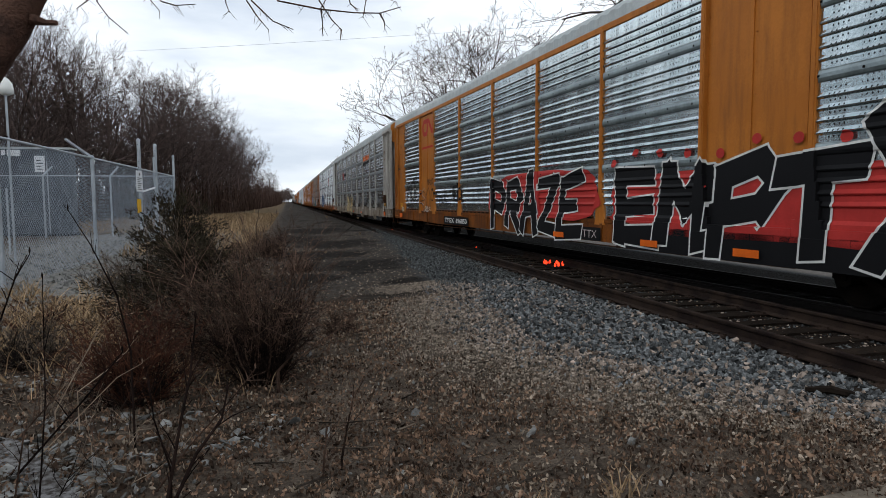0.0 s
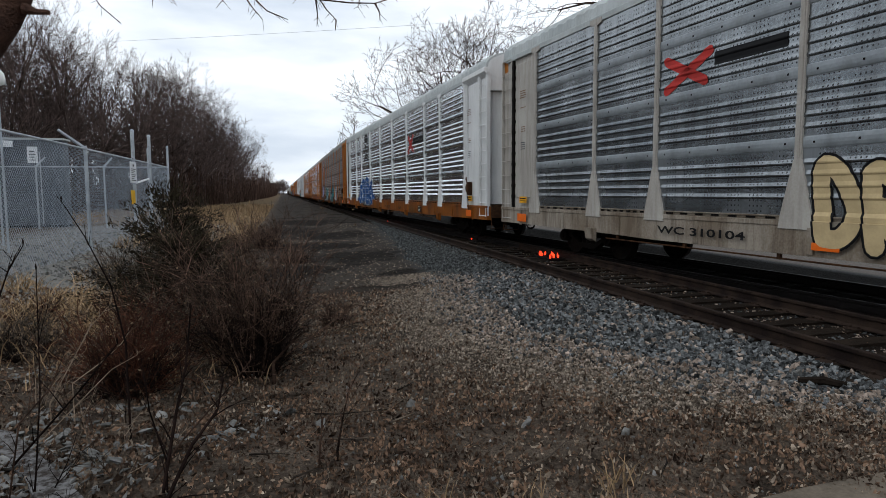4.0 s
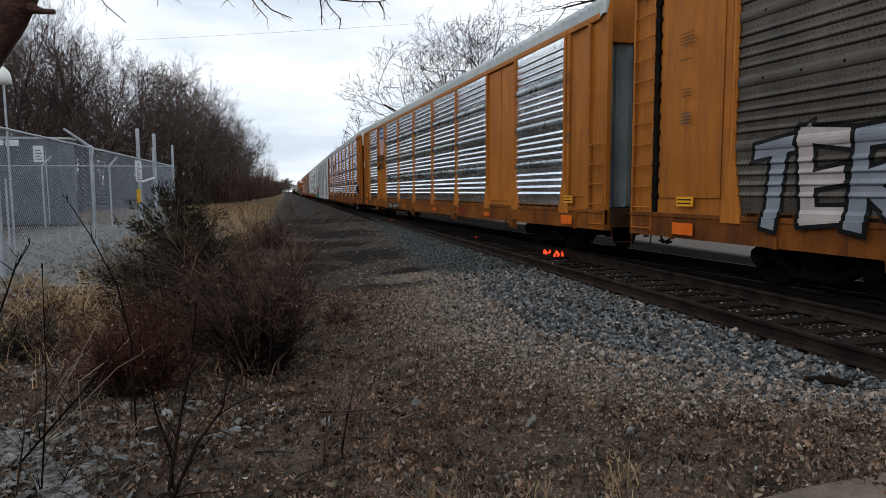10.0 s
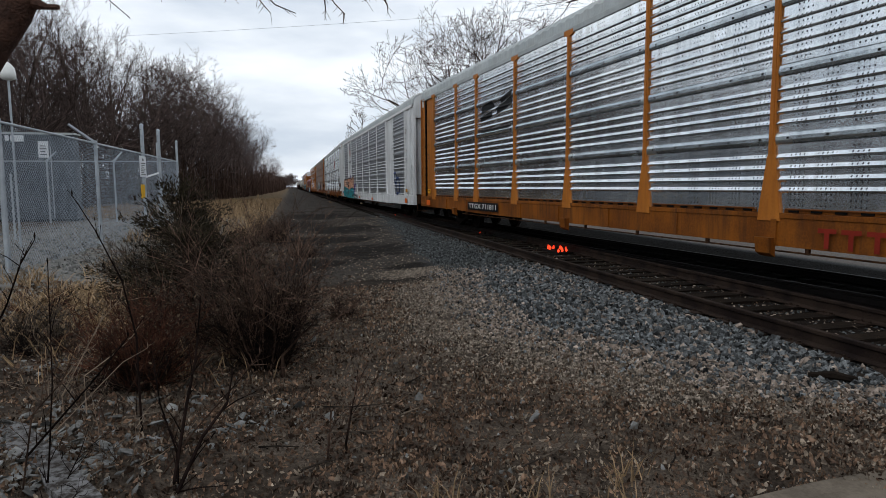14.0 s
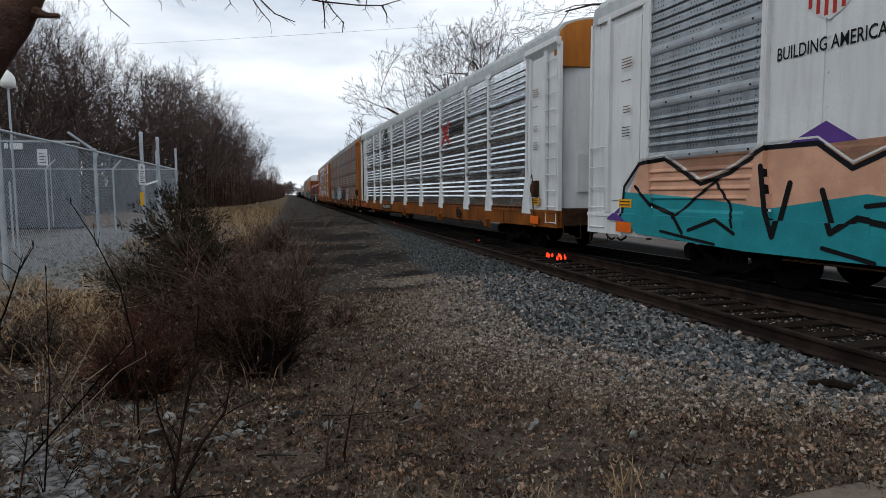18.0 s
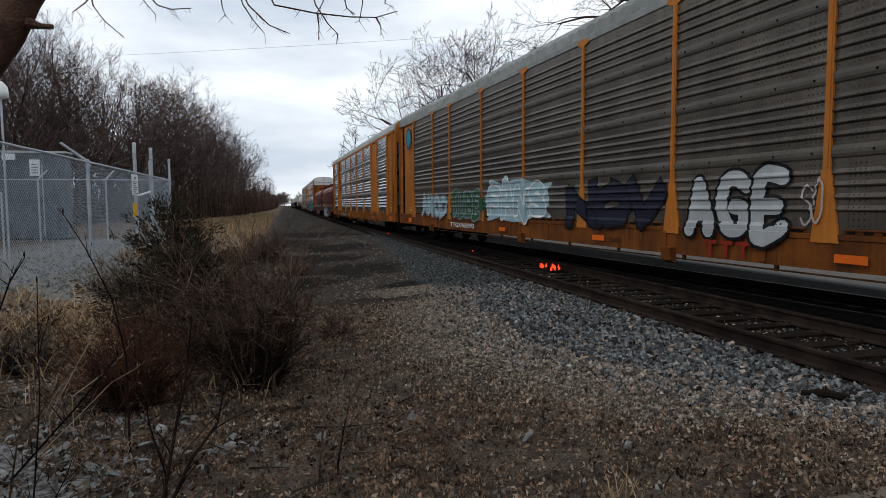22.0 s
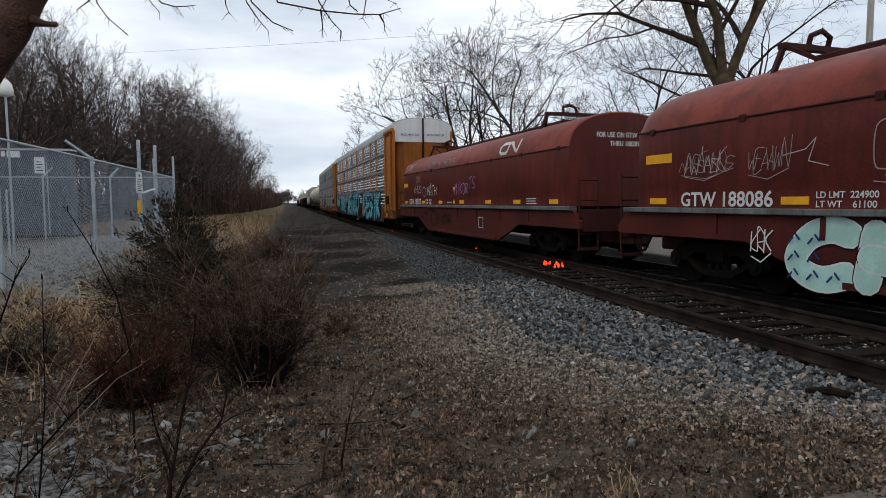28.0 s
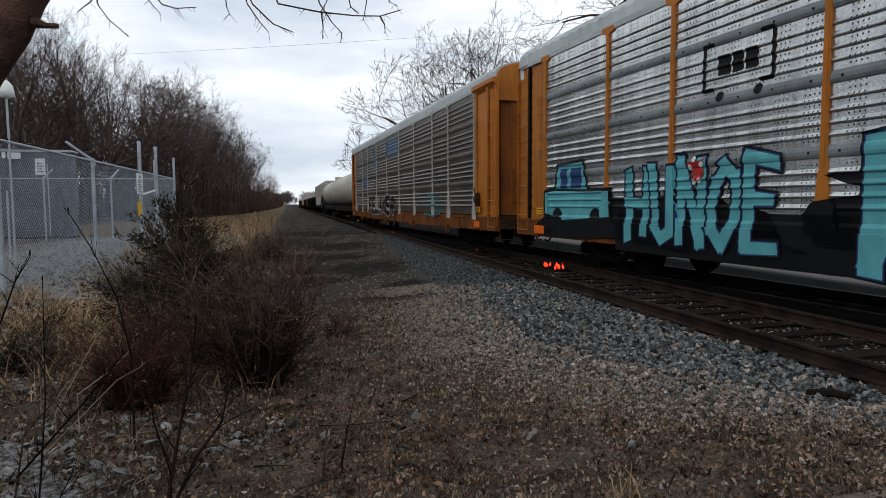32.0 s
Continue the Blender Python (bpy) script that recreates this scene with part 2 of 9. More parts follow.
SP_BLACK, SP_WHITE, SP_RED = spray("black", (0.006, 0.006, 0.007)), spray("white", (0.62, 0.62, 0.60)), spray("red", (0.42, 0.035, 0.03))
SP_TURQ, SP_BLUE, SP_MINT = spray("turquoise", (0.10, 0.345, 0.375)), spray("blue", (0.010, 0.078, 0.25)), spray("mint", (0.40, 0.62, 0.56))
SP_LILAC, SP_CREAM, SP_PEACH = spray("lilac", (0.33, 0.32, 0.55)), spray("cream", (0.52, 0.40, 0.22)), spray("peach", (0.60, 0.33, 0.22))
SP_TEAL, SP_PURPLE, SP_GREY = spray("teal", (0.02, 0.24, 0.27)), spray("purple", (0.10, 0.045, 0.22)), spray("grey", (0.22, 0.24, 0.27))
SP_GREEN, SP_SKY, SP_CHALK = spray("green", (0.03, 0.09, 0.05)), spray("chalk_blue", (0.30, 0.42, 0.46)), spray("chalk", (0.42, 0.36, 0.34))
SP_FAINT, SP_RUST = spray("faded_black", (0.07, 0.075, 0.085)), spray("faded_brown", (0.16, 0.07, 0.02))
SP_DULL_RED = spray("dull_red", (0.24, 0.022, 0.012))
SP_ICE, SP_FADED = spray("ice_blue", (0.22, 0.50, 0.58)), spray("faded_chalk", (0.30, 0.23, 0.215))
SP_SILVER, SP_INK = spray("silver", (0.36, 0.375, 0.38)), spray("blue_black", (0.014, 0.015, 0.03))
SP_PINK, SP_NAVY, SP_ORANGE = spray("violet_chalk", (0.38, 0.20, 0.38)), spray("navy", (0.02, 0.045, 0.14)), spray("signal_orange", (0.70, 0.13, 0.012))

# ---- mesh helpers ----
def mesh_of(name, verts, faces, material=None, smooth=False):
    me = bpy.data.meshes.new(name)
    me.from_pydata([tuple(v) for v in verts], [], faces)
    if material:
        me.materials.append(material)
    if smooth:
        me.polygons.foreach_set("use_smooth", [True] * len(me.polygons))
    me.update()
    return me


class Geo:
    """Collects pieces of one mesh."""

    def __init__(self):
        self.v, self.f = [], []

    def add(self, verts, faces):
        k = len(self.v)
        self.v += [tuple(p) for p in verts]
        self.f += [tuple(i + k for i in q) for q in faces]
        return self

    def box(self, x0, x1, y0, y1, z0, z1, c=0.0):
        """A box; c chamfers its edges seen along y and its ends."""
        if c <= 0:
            v = [(x, y, z) for x in (x0, x1) for y in (y0, y1) for z in (z0, z1)]
            return self.add(v, [(0, 1, 3, 2), (4, 6, 7, 5), (0, 4, 5, 1), (2, 3, 7, 6), (0, 2, 6, 4), (1, 5, 7, 3)])
        prof = [(x0 + c, z0), (x1 - c, z0), (x1, z0 + c), (x1, z1 - c), (x1 - c, z1), (x0 + c, z1), (x0, z1 - c), (x0, z0 + c)]
        return self.prism_y(prof, y0, y1)

    def prism_y(self, prof, y0, y1):
        n = len(prof)
        v = [(x, y0, z) for x, z in prof] + [(x, y1, z) for x, z in prof]
        f = [(i, (i + 1) % n, n + (i + 1) % n, n + i) for i in range(n)]
        return self.add(v, f + [tuple(range(n))[::-1], tuple(range(n, 2 * n))])

    def prism_x(self, prof, x0, x1):
        n = len(prof)
        v = [(x0, y, z) for y, z in prof] + [(x1, y, z) for y, z in prof]
        f = [(i, (i + 1) % n, n + (i + 1) % n, n + i) for i in range(n)]
        return self.add(v, f + [tuple(range(n))[::-1], tuple(range(n, 2 * n))])

    def prism_z(self, prof, z0, z1):
        n = len(prof)
        v = [(x, y, z0) for x, y in prof] + [(x, y, z1) for x, y in prof]
        f = [(i, (i + 1) % n, n + (i + 1) % n, n + i) for i in range(n)]
        return self.add(v, f + [tuple(range(n))[::-1], tuple(range(n, 2 * n))])

    def tube(self, pts, radii, sides=6, cap=True):
        pts = [Vector(p) for p in pts]
        if not isinstance(radii, (list, tuple)):
            radii = [radii] * len(pts)
        rings, last = [], None
        for i, p in enumerate(pts):
            d = (pts[min(i + 1, len(pts) - 1)] - pts[max(i - 1, 0)]).normalized()
            if last is None:
                a = d.orthogonal().normalized()
            else:
                a = (last - d * last.dot(d))
                a = a.normalized() if a.length > 1e-6 else d.orthogonal().normalized()
            last = a
            b = d.cross(a)
            rings.append([p + (a * math.cos(t) + b * math.sin(t)) * radii[i] for t in [2 * math.pi * k / sides for k in range(sides)]])
        v = [q for r in rings for q in r]
        f = []
        for i in range(len(rings) - 1):
            for k in range(sides):
                k2 = (k + 1) % sides
                f.append((i * sides + k, i * sides + k2, (i + 1) * sides + k2, (i + 1) * sides + k))
        if cap:
            f.append(tuple(range(sides))[::-1])
            f.append(tuple(range((len(rings) - 1) * sides, len(rings) * sides)))
        return self.add(v, f)

    def disc_x(self, x0, x1, cy, cz, r, sides=24):
        return self.prism_x([(cy + r * math.cos(2 * math.pi * k / sides), cz + r * math.sin(2 * math.pi * k / sides)) for k in range(sides)], x0, x1)

    def mesh(self, name, material, smooth=False):
        return mesh_of(name, self.v, self.f, material, smooth)


def part(name, geo, material, parent, label="", smooth=False, kind=""):
    """Links a piece of geometry, or a ready mesh, as one mesh object under a thing or a part."""
    me = geo.mesh(name, material, smooth) if isinstance(geo, Geo) else geo
    ob = new(name, me)
    ob.parent = parent
    return tagged(ob, label, kind=kind)


def thing(name, label, category, group="", kind="", m=None):
    ob = new(name)
    ob.empty_display_size = 0.2
    if m is not None:
        ob.matrix_basis = m
    return tagged(ob, label, category, group, kind)


def solid(name, geo, material, label, category="", group="", kind="", smooth=False, m=None):
    ob = new(name, geo.mesh(name, material, smooth) if isinstance(geo, Geo) else geo)
    if m is not None:
        ob.matrix_basis = m
    return tagged(ob, label, category, group, kind)

# ---- the line of the tracks ----
NEAR_RAIL = 5.184
MAIN_X = NEAR_RAIL + 0.755
SWITCH_Y, TURN_R = 60.6, 629.0


def siding(y):
    """Centre line of the diverging track that the train runs on: x and slope."""
    d = max(SWITCH_Y - max(y, 0.0), 0.0)
    slope = -d / TURN_R
    return MAIN_X + d * d / 2 / TURN_R + (max(y, 0.0) - y) * -slope, slope


def ground_height(x, y):
    """Rail heads lie at zero."""
    bed = 1 - min(max((abs(x - 7.2) - 4.0) / 1.3, 0), 1)
    base = -0.30 + 0.25 * min(max((-x - 0.3) / 2.5, 0), 1)
    bump = 0.05 * noise.noise((x * 0.5, y * 0.35, 0.3)) + 0.02 * noise.noise((x * 1.7, y * 1.6, 4.0))
    z = base + bump * (1 - bed)
    return z * (1 - bed) + bed * -0.20


def spread(lo, hi, near, step, grow):
    out, p, s = [near], near, step
    while p < hi:
        p += s
        s *= grow
        out.append(p)
    p, s = near, step
    while p > lo:
        p -= s
        s *= grow
        out.insert(0, p)
    return out


# damp black patches in the lane: middle, half-width and half-length
PUDDLES = ((1.75, 11.4, 1.5, 0.42), (2.5, 13.3, 0.55, 0.38), (1.9, 17.2, 1.5, 1.5), (0.5, 21.0, 2.1, 1.6), (2.0, 26.0, 1.6, 2.2), (0.3, 30.0, 1.6, 3.0), (1.4, 38.0, 1.9, 3.5), (2.25, 7.9, 0.5, 0.2), (0.2, 14.6, 1.3, 0.7))


def in_puddle(x, y):
    ragged = 1.0 + 1.3 * noise.noise((x * 1.5, y * 1.5, 7.0))
    return any(((x - cx) / a) ** 2 + ((y - cy) / c) ** 2 < ragged for cx, cy, a, c in PUDDLES)


def make_ground():
    xs = spread(-900, 900, 2.0, 0.22, 1.045)
    ys = spread(-300, 2500, 5.0, 0.22, 1.04)
    v = [(x, y, ground_height(x, y)) for y in ys for x in xs]
    n = len(xs)
    f = [(j * n + i, j * n + i + 1, (j + 1) * n + i + 1, (j + 1) * n + i) for j in range(len(ys) - 1) for i in range(n - 1)]
    m = bpy.data.materials.new("mixed_ground")
    m.use_nodes = True
    nn, l = m.node_tree.nodes, m.node_tree.links
    b = nn["Principled BSDF"]
    b.inputs["Roughness"].default_value = 0.95
    b.inputs["Specular IOR Level"].default_value = 0.04
    geo = nn.new("ShaderNodeNewGeometry")
    sep = nn.new("ShaderNodeSeparateXYZ")
    l.new(geo.outputs["Position"], sep.inputs[0])

    def noise_tex(scale, detail=6, rough=0.6):
        t = nn.new("ShaderNodeTexNoise")
        t.inputs["Scale"].default_value, t.inputs["Detail"].default_value, t.inputs["Roughness"].default_value = scale, detail, rough
        l.new(geo.outputs["Position"], t.inputs["Vector"])
        return t.outputs["Fac"]

    def ma(op, a, c, d=None):
        k = nn.new("ShaderNodeMath")
        k.operation = op
        for i, s in enumerate((a, c, d)):
            if s is None:
                continue
            if isinstance(s, (int, float)):
                k.inputs[i].default_value = s
            else:
                l.new(s, k.inputs[i])
        return k.outputs[0]

    def step_at(value, lo, hi):
        k = nn.new("ShaderNodeMapRange")
        k.inputs["From Min"].default_value, k.inputs["From Max"].default_value = lo, hi
        l.new(value, k.inputs["Value"])
        return k.outputs["Result"]

    def tone(lo, hi, fac, p0=0.35, p1=0.65):
        r = nn.new("ShaderNodeValToRGB")
        r.color_ramp.elements[0].position, r.color_ramp.elements[0].color = p0, (*lo, 1)
        r.color_ramp.elements[1].position, r.color_ramp.elements[1].color = p1, (*hi, 1)
        l.new(fac, r.inputs["Fac"])
        return r.outputs["Color"]

    def mix(fac, a, c):
        k = nn.new("ShaderNodeMix")
        k.data_type = "RGBA"
        l.new(fac, k.inputs["Factor"])
        l.new(a, k.inputs["A"])
        l.new(c, k.inputs["B"])
        return k.outputs["Result"]

    big, mid, fine, grit = noise_tex(0.35), noise_tex(1.6), noise_tex(14, 8, 0.7), noise_tex(60, 6, 0.7)
    wob = ma("MULTIPLY_ADD", ma("SUBTRACT", mid, 0.5), 1.6, sep.outputs["X"])
    litter = mix(step_at(mid, 0.42, 0.62), tone((0.015, 0.0115, 0.009), (0.095, 0.073, 0.056), fine), tone((0.04, 0.031, 0.024), (0.19, 0.15, 0.117), grit))
    dark = tone((0.008, 0.007, 0.006), (0.022, 0.018, 0.015), fine)
    road = tone((0.016, 0.014, 0.012), (0.082, 0.07, 0.059), ma("ADD", ma("MULTIPLY", fine, 0.6), ma("MULTIPLY", grit, 0.4)), 0.42, 0.6)
    tan = tone((0.06, 0.042, 0.024), (0.15, 0.105, 0.06), fine)
    stone = tone((0.018, 0.019, 0.02), (0.085, 0.09, 0.09), grit)
    pale = tone((0.12, 0.117, 0.11), (0.225, 0.217, 0.202), fine)
    far_side = tone((0.10, 0.09, 0.07), (0.2, 0.17, 0.13), fine)
    col = litter
    # the wheel-worn lane beside the track, with dark damp patches
    in_lane = ma("MULTIPLY", step_at(wob, -1.1, -0.3), step_at(sep.outputs["Y"], 7.0, 13.0))
    damp = step_at(ma("ADD", ma("MULTIPLY", noise_tex(0.55, 4, 0.5), 0.8), ma("MULTIPLY", fine, 0.2)), 0.54, 0.60)
    for cx, cy, a, c in PUDDLES:
        dx = ma("DIVIDE", ma("SUBTRACT", sep.outputs["X"], cx), a)
        dy = ma("DIVIDE", ma("SUBTRACT", sep.outputs["Y"], cy), c)
        d2 = ma("ADD", ma("ADD", ma("MULTIPLY", dx, dx), ma("MULTIPLY", dy, dy)), ma("ADD", ma("MULTIPLY", ma("SUBTRACT", mid, 0.5), 3.4), ma("MULTIPLY", ma("SUBTRACT", fine, 0.5), 1.2)))
        damp = ma("MAXIMUM", damp, step_at(d2, 1.6, 0.5))
    lane = mix(damp, road, dark)
    col = mix(in_lane, col, lane)
    col = mix(ma("MULTIPLY", step_at(wob, -0.9, -2.0), step_at(sep.outputs["Y"], 16.0, 24.0)), col, tan)
    col = mix(ma("MULTIPLY", ma("MULTIPLY", step_at(sep.outputs["X"], -1.9, -2.8), step_at(sep.outputs["Y"], 34.0, 31.0)), step_at(sep.outputs["Y"], 6.8, 9.0)), col, mix(step_at(mid, 0.56, 0.7), pale, tan))
    col = mix(ma("MULTIPLY", step_at(sep.outputs["X"], -8.5, -10.5), step_at(sep.outputs["Y"], 8, 12)), col, litter)
    edge = ma("SUBTRACT", wob, ma("MULTIPLY", sep.outputs["Y"], 0.07))
    near = ma("MULTIPLY", ma("MAXIMUM", ma("SUBTRACT", 7.0, sep.outputs["Y"]), 0.0), 0.5)
    edge = ma("SUBTRACT", edge, near)
    col = mix(step_at(edge, 1.75, 2.5), col, stone)
    # strip under the train near black: the train's shade is put into the colour
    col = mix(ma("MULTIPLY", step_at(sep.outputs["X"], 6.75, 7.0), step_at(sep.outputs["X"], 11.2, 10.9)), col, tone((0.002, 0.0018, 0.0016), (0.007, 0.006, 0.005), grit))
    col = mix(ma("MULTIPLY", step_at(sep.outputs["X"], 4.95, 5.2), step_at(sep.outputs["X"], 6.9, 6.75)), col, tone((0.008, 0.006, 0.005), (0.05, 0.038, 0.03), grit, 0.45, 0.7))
    col = mix(step_at(sep.outputs["X"], 11.2, 11.8), col, tone((0.12, 0.106, 0.094), (0.21, 0.187, 0.166), fine))
    col = mix(step_at(sep.outputs["X"], 19.0, 20.5), col, far_side)
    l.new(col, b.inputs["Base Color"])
    bp = nn.new("ShaderNodeBump")
    bp.inputs["Strength"].default_value, bp.inputs["Distance"].default_value = 0.9, 0.04
    l.new(ma("ADD", fine, ma("MULTIPLY", grit, 0.6)), bp.inputs["Height"])
    l.new(bp.outputs["Normal"], b.inputs["Normal"])
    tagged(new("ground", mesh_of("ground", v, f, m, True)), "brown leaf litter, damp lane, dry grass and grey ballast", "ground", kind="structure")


make_ground()

RAIL_PROFILE = [(-0.07, -0.172), (0.07, -0.172), (0.07, -0.158), (0.012, -0.135), (0.01, -0.05), (0.036, -0.036), (0.036, -0.006),
                (0.028, 0.0), (-0.028, 0.0), (-0.036, -0.006), (-0.036, -0.036), (-0.01, -0.05), (-0.012, -0.135), (-0.07, -0.158)]


def rail(points, name="rail"):
    g = Geo()
    n = len(RAIL_PROFILE)
    v = [(x + px, y, pz) for x, y in points for px, pz in RAIL_PROFILE]
    f = []
    for j in range(len(points) - 1):
        for i in range(n):
            i2 = (i + 1) % n
            f.append((j * n + i, j * n + i2, (j + 1) * n + i2, (j + 1) * n + i))
    g.add(v, f + [tuple(range(n)), tuple(range((len(points) - 1) * n, len(points) * n))[::-1]])
    return g


def make_tracks():
    main = thing("main_track", "rusty straight railway track on dark wooden ties", "railway track", kind="structure")
    side = thing("diverging_track", "curved turnout track under the train, rails and ties shade-darkened", "railway track", kind="structure")
    ys_far = [-25 + 4 * i for i in range(22)] + [66 + 30 * i for i in range(40)]
    for off in (-0.755, 0.755):
        part("rail", rail([(MAIN_X + off, y) for y in ys_far]), RAIL_STEEL, main)
        part("rail", rail([(siding(y)[0] + off, y) for y in [-25 + 2.0 * i for i in range(42)]]), RAIL_SHADED, side)
    # ties: short on the main line where the two tracks are apart, long under the turnout
    g = Geo().box(-1.3, 1.3, -0.115, 0.115, -0.34, -0.172, 0.012)
    tie = g.mesh("tie", TIE_WOOD)
    shaded_tie = g.mesh("tie", TIE_SHADED)
    g = Geo().box(-0.18, 0.18, -0.09, 0.09, -0.174, -0.162, 0.004)
    for a, b in ((-0.09, -0.06), (0.09, 0.06), (-0.09, 0.06), (0.09, -0.06)):
        g.box(a - 0.016, a + 0.016, b - 0.012, b + 0.012, -0.163, -0.138)
    plate = g.mesh("tie_plate", RAIL_STEEL)
    rnd = random.Random(5)
    i, y = 0, -6.0
    far_ties = Geo()
    while y < 160:
        gap = siding(y)[0] - MAIN_X
        if y < 34:
            o = part("tie", tie, None, main)
            o.matrix_basis = pose(MAIN_X + rnd.uniform(-0.06, 0.06), y + rnd.uniform(-0.03, 0.03), rnd.uniform(-0.012, 0.008), 0, 0, rnd.uniform(-1.2, 1.2))
            for off in (-0.755, 0.755) if 1.0 < y < 18 else ():
                part("tie_plate", plate, None, main).matrix_basis = pose(MAIN_X + off, y, 0)
            if gap > 0.02:
                o = part("tie", shaded_tie, None, side)
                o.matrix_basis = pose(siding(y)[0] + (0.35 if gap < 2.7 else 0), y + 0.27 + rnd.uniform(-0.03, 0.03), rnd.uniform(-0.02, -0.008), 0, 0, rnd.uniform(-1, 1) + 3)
        else:
            far_ties.box(MAIN_X - 1.3, MAIN_X + 1.3 + gap, y - 0.115, y + 0.115, -0.34, -0.172)
        y += 0.54
    part("tie_row", far_ties, TIE_WOOD, main, kind="stuff")


make_tracks()

# ---- the train ----
SPEED, T_REF = 10.563, 13.0
PANEL_Z0, EAVE, ROOF_TOP, HALF_W = 1.08, 4.97, 5.60, 1.5
BODY = 27.9
PANEL_OUT = 1.505
POSTS = (11.4, 8.8, 6.85, 3.9, 0.97, -1.95, -4.9, -7.87, -9.95, -12.72)
POST_SHIFT = {}   # how far the posts of a wagon stand from the usual places
RELIEF = {}       # how strongly the side sheets of a wagon are pressed
RIDGE_STEP, GROUP = 0.155, 0.94
_cache = {}


def cached(key, make):
    if key not in _cache:
        _cache[key] = make()
    return _cache[key]


def panel_profile():
    """Depth and height of the rolled side sheet: four sets of four pressed ridges with smooth bulged bands between."""
    prof, band = [(0.0, 0.0)], []
    for k in range(4):
        z = GROUP * k
        for r in range(4):
            zz = z + 0.30 + RIDGE_STEP * r
            prof += [(0.0, zz - 0.022), (-0.023, zz - 0.004), (-0.028, zz + 0.012), (-0.011, zz + 0.042), (0.0, zz + 0.062)]
        if k < 3:
            zb = z + 0.955
            band.append((len(prof), len(prof) + 5))
            prof += [(0.0, zb), (-0.016, zb + 0.02), (-0.026, zb + 0.06), (-0.026, zb + 0.11), (-0.016, zb + 0.15), (0.0, zb + 0.17)]
    prof.append((0.0, EAVE - PANEL_Z0))
    return prof, band


PROFILE, PROFILE_BANDS = panel_profile()


def panel_mesh(width, material):
    def make():
        w, n = width / 2, len(PROFILE)
        v = [(x, -w, z) for x, z in PROFILE] + [(x, w, z) for x, z in PROFILE]
        h = EAVE - PANEL_Z0
        v += [(0.05, -w, 0), (0.05, w, 0), (0.05, -w, h), (0.05, w, h)]
        f = [(i, i + 1, n + i + 1, n + i) for i in range(n - 1)] + [(2 * n, 2 * n + 1, 2 * n + 3, 2 * n + 2)]
        g = Geo().add(v, f)
        mats = [0] * len(f)
        for lo, hi in PROFILE_BANDS:
            for i in range(lo, hi):
                mats[i] = 1
        # rivets along the bands
        for lo, hi in PROFILE_BANDS:
            z = PROFILE[lo][1] + 0.085
            y = -w + 0.2
            while y < w:
                g.box(-0.034, -0.024, y - 0.014, y + 0.014, z - 0.014, z + 0.014)
                y += 0.62
        mats += [2] * (len(g.f) - len(mats))
        me = g.mesh("side_panel", material)
        me.materials.append(BANDS[material])
        me.materials.append(BLACK_STEEL)
        me.polygons.foreach_set("material_index", mats)
        return me
    return cached(("panel", round(width, 3), material.name), make)


def flat_panel_mesh(width, material, low=0.0):
    """Plain sheet with a shallow pressed field and rows of rivets."""
    def make():
        w, h = width / 2, EAVE - PANEL_Z0 - low
        g = Geo().box(0.0, 0.05, -w, w, low, low + h)
        g.box(-0.02, 0.002, -w + 0.09, -0.05, low + 0.1, low + h - 0.1, 0.008)
        g.box(-0.02, 0.002, 0.05, w - 0.09, low + 0.1, low + h - 0.1, 0.008)
        for yy in (-w + 0.05, 0.0, w - 0.05):
            for k in range(9):
                z = low + 0.15 + k * (h - 0.3) / 8
                g.box(-0.012, 0.002, yy - 0.012, yy + 0.012, z - 0.012, z + 0.012)
        return g.mesh("plain_panel", material)
    return cached(("flat", round(width, 3), material.name, low), make)


def rib_mesh(material, wide, tee=True):
    """Side post with a flared foot, plate and head bracket."""
    def make():
        h, a, b = EAVE - PANEL_Z0, 0.052, wide
        c = 0.2 if tee else a
        top, lip = (0.78, 0.02) if tee else (0.5, 0.05)
        prof = [(-b, -0.12), (b, -0.12), (b * 0.9, 0.06), (a + lip, top), (a + lip * 0.6, top + 0.03), (a, top + 0.04), (a, h - 0.12), (c, h - 0.08), (c, h + 0.02),
                (-c, h + 0.02), (-c, h - 0.08), (-a, h - 0.12), (-a, top + 0.04), (-a - lip * 0.6, top + 0.03), (-a - lip, top), (-b * 0.9, 0.06)]
        g = Geo().prism_x(prof, -0.06, 0.02)
        g.prism_x([(-0.025, top + 0.07), (0.025, top + 0.07), (0.025, h - 0.15), (-0.025, h - 0.15)], -0.07, -0.0605)
        return g.mesh("side_post", material)
    return cached(("rib", material.name, wide, tee), make)


def roof_mesh(material, length):
    def make():
        n = 280
        arc = []
        for k in range(15):
            a = math.pi * k / 14
            s = math.sin(a)
            arc.append((-math.cos(a) * (HALF_W + 0.03), EAVE + 0.02 + (ROOF_TOP - EAVE) * (s ** 0.62)))
        v, f = [], []
        L = length / 2 - 0.1
        for j in range(n + 1):
            y = -L + 2 * L * j / n
            up = 0.028 if (j // 2) % 2 else 0.0
            for i, (x, z) in enumerate(arc):
                lift = up if 0 < i < 14 else 0
                v.append((x * (1 + lift * 0.3), y, z + lift - (0.05 * ((j // 2) % 2) if i in (0, 14) else 0)))
        m = len(arc)
        for j in range(n):
            for i in range(m - 1):
                f.append((j * m + i, j * m + i + 1, (j + 1) * m + i + 1, (j + 1) * m + i))
        f.append(tuple(range(m))[::-1])
        f.append(tuple(range(n * m, (n + 1) * m)))
        return mesh_of("roof", v, f, material)
    return cached(("roof", material.name, length), make)


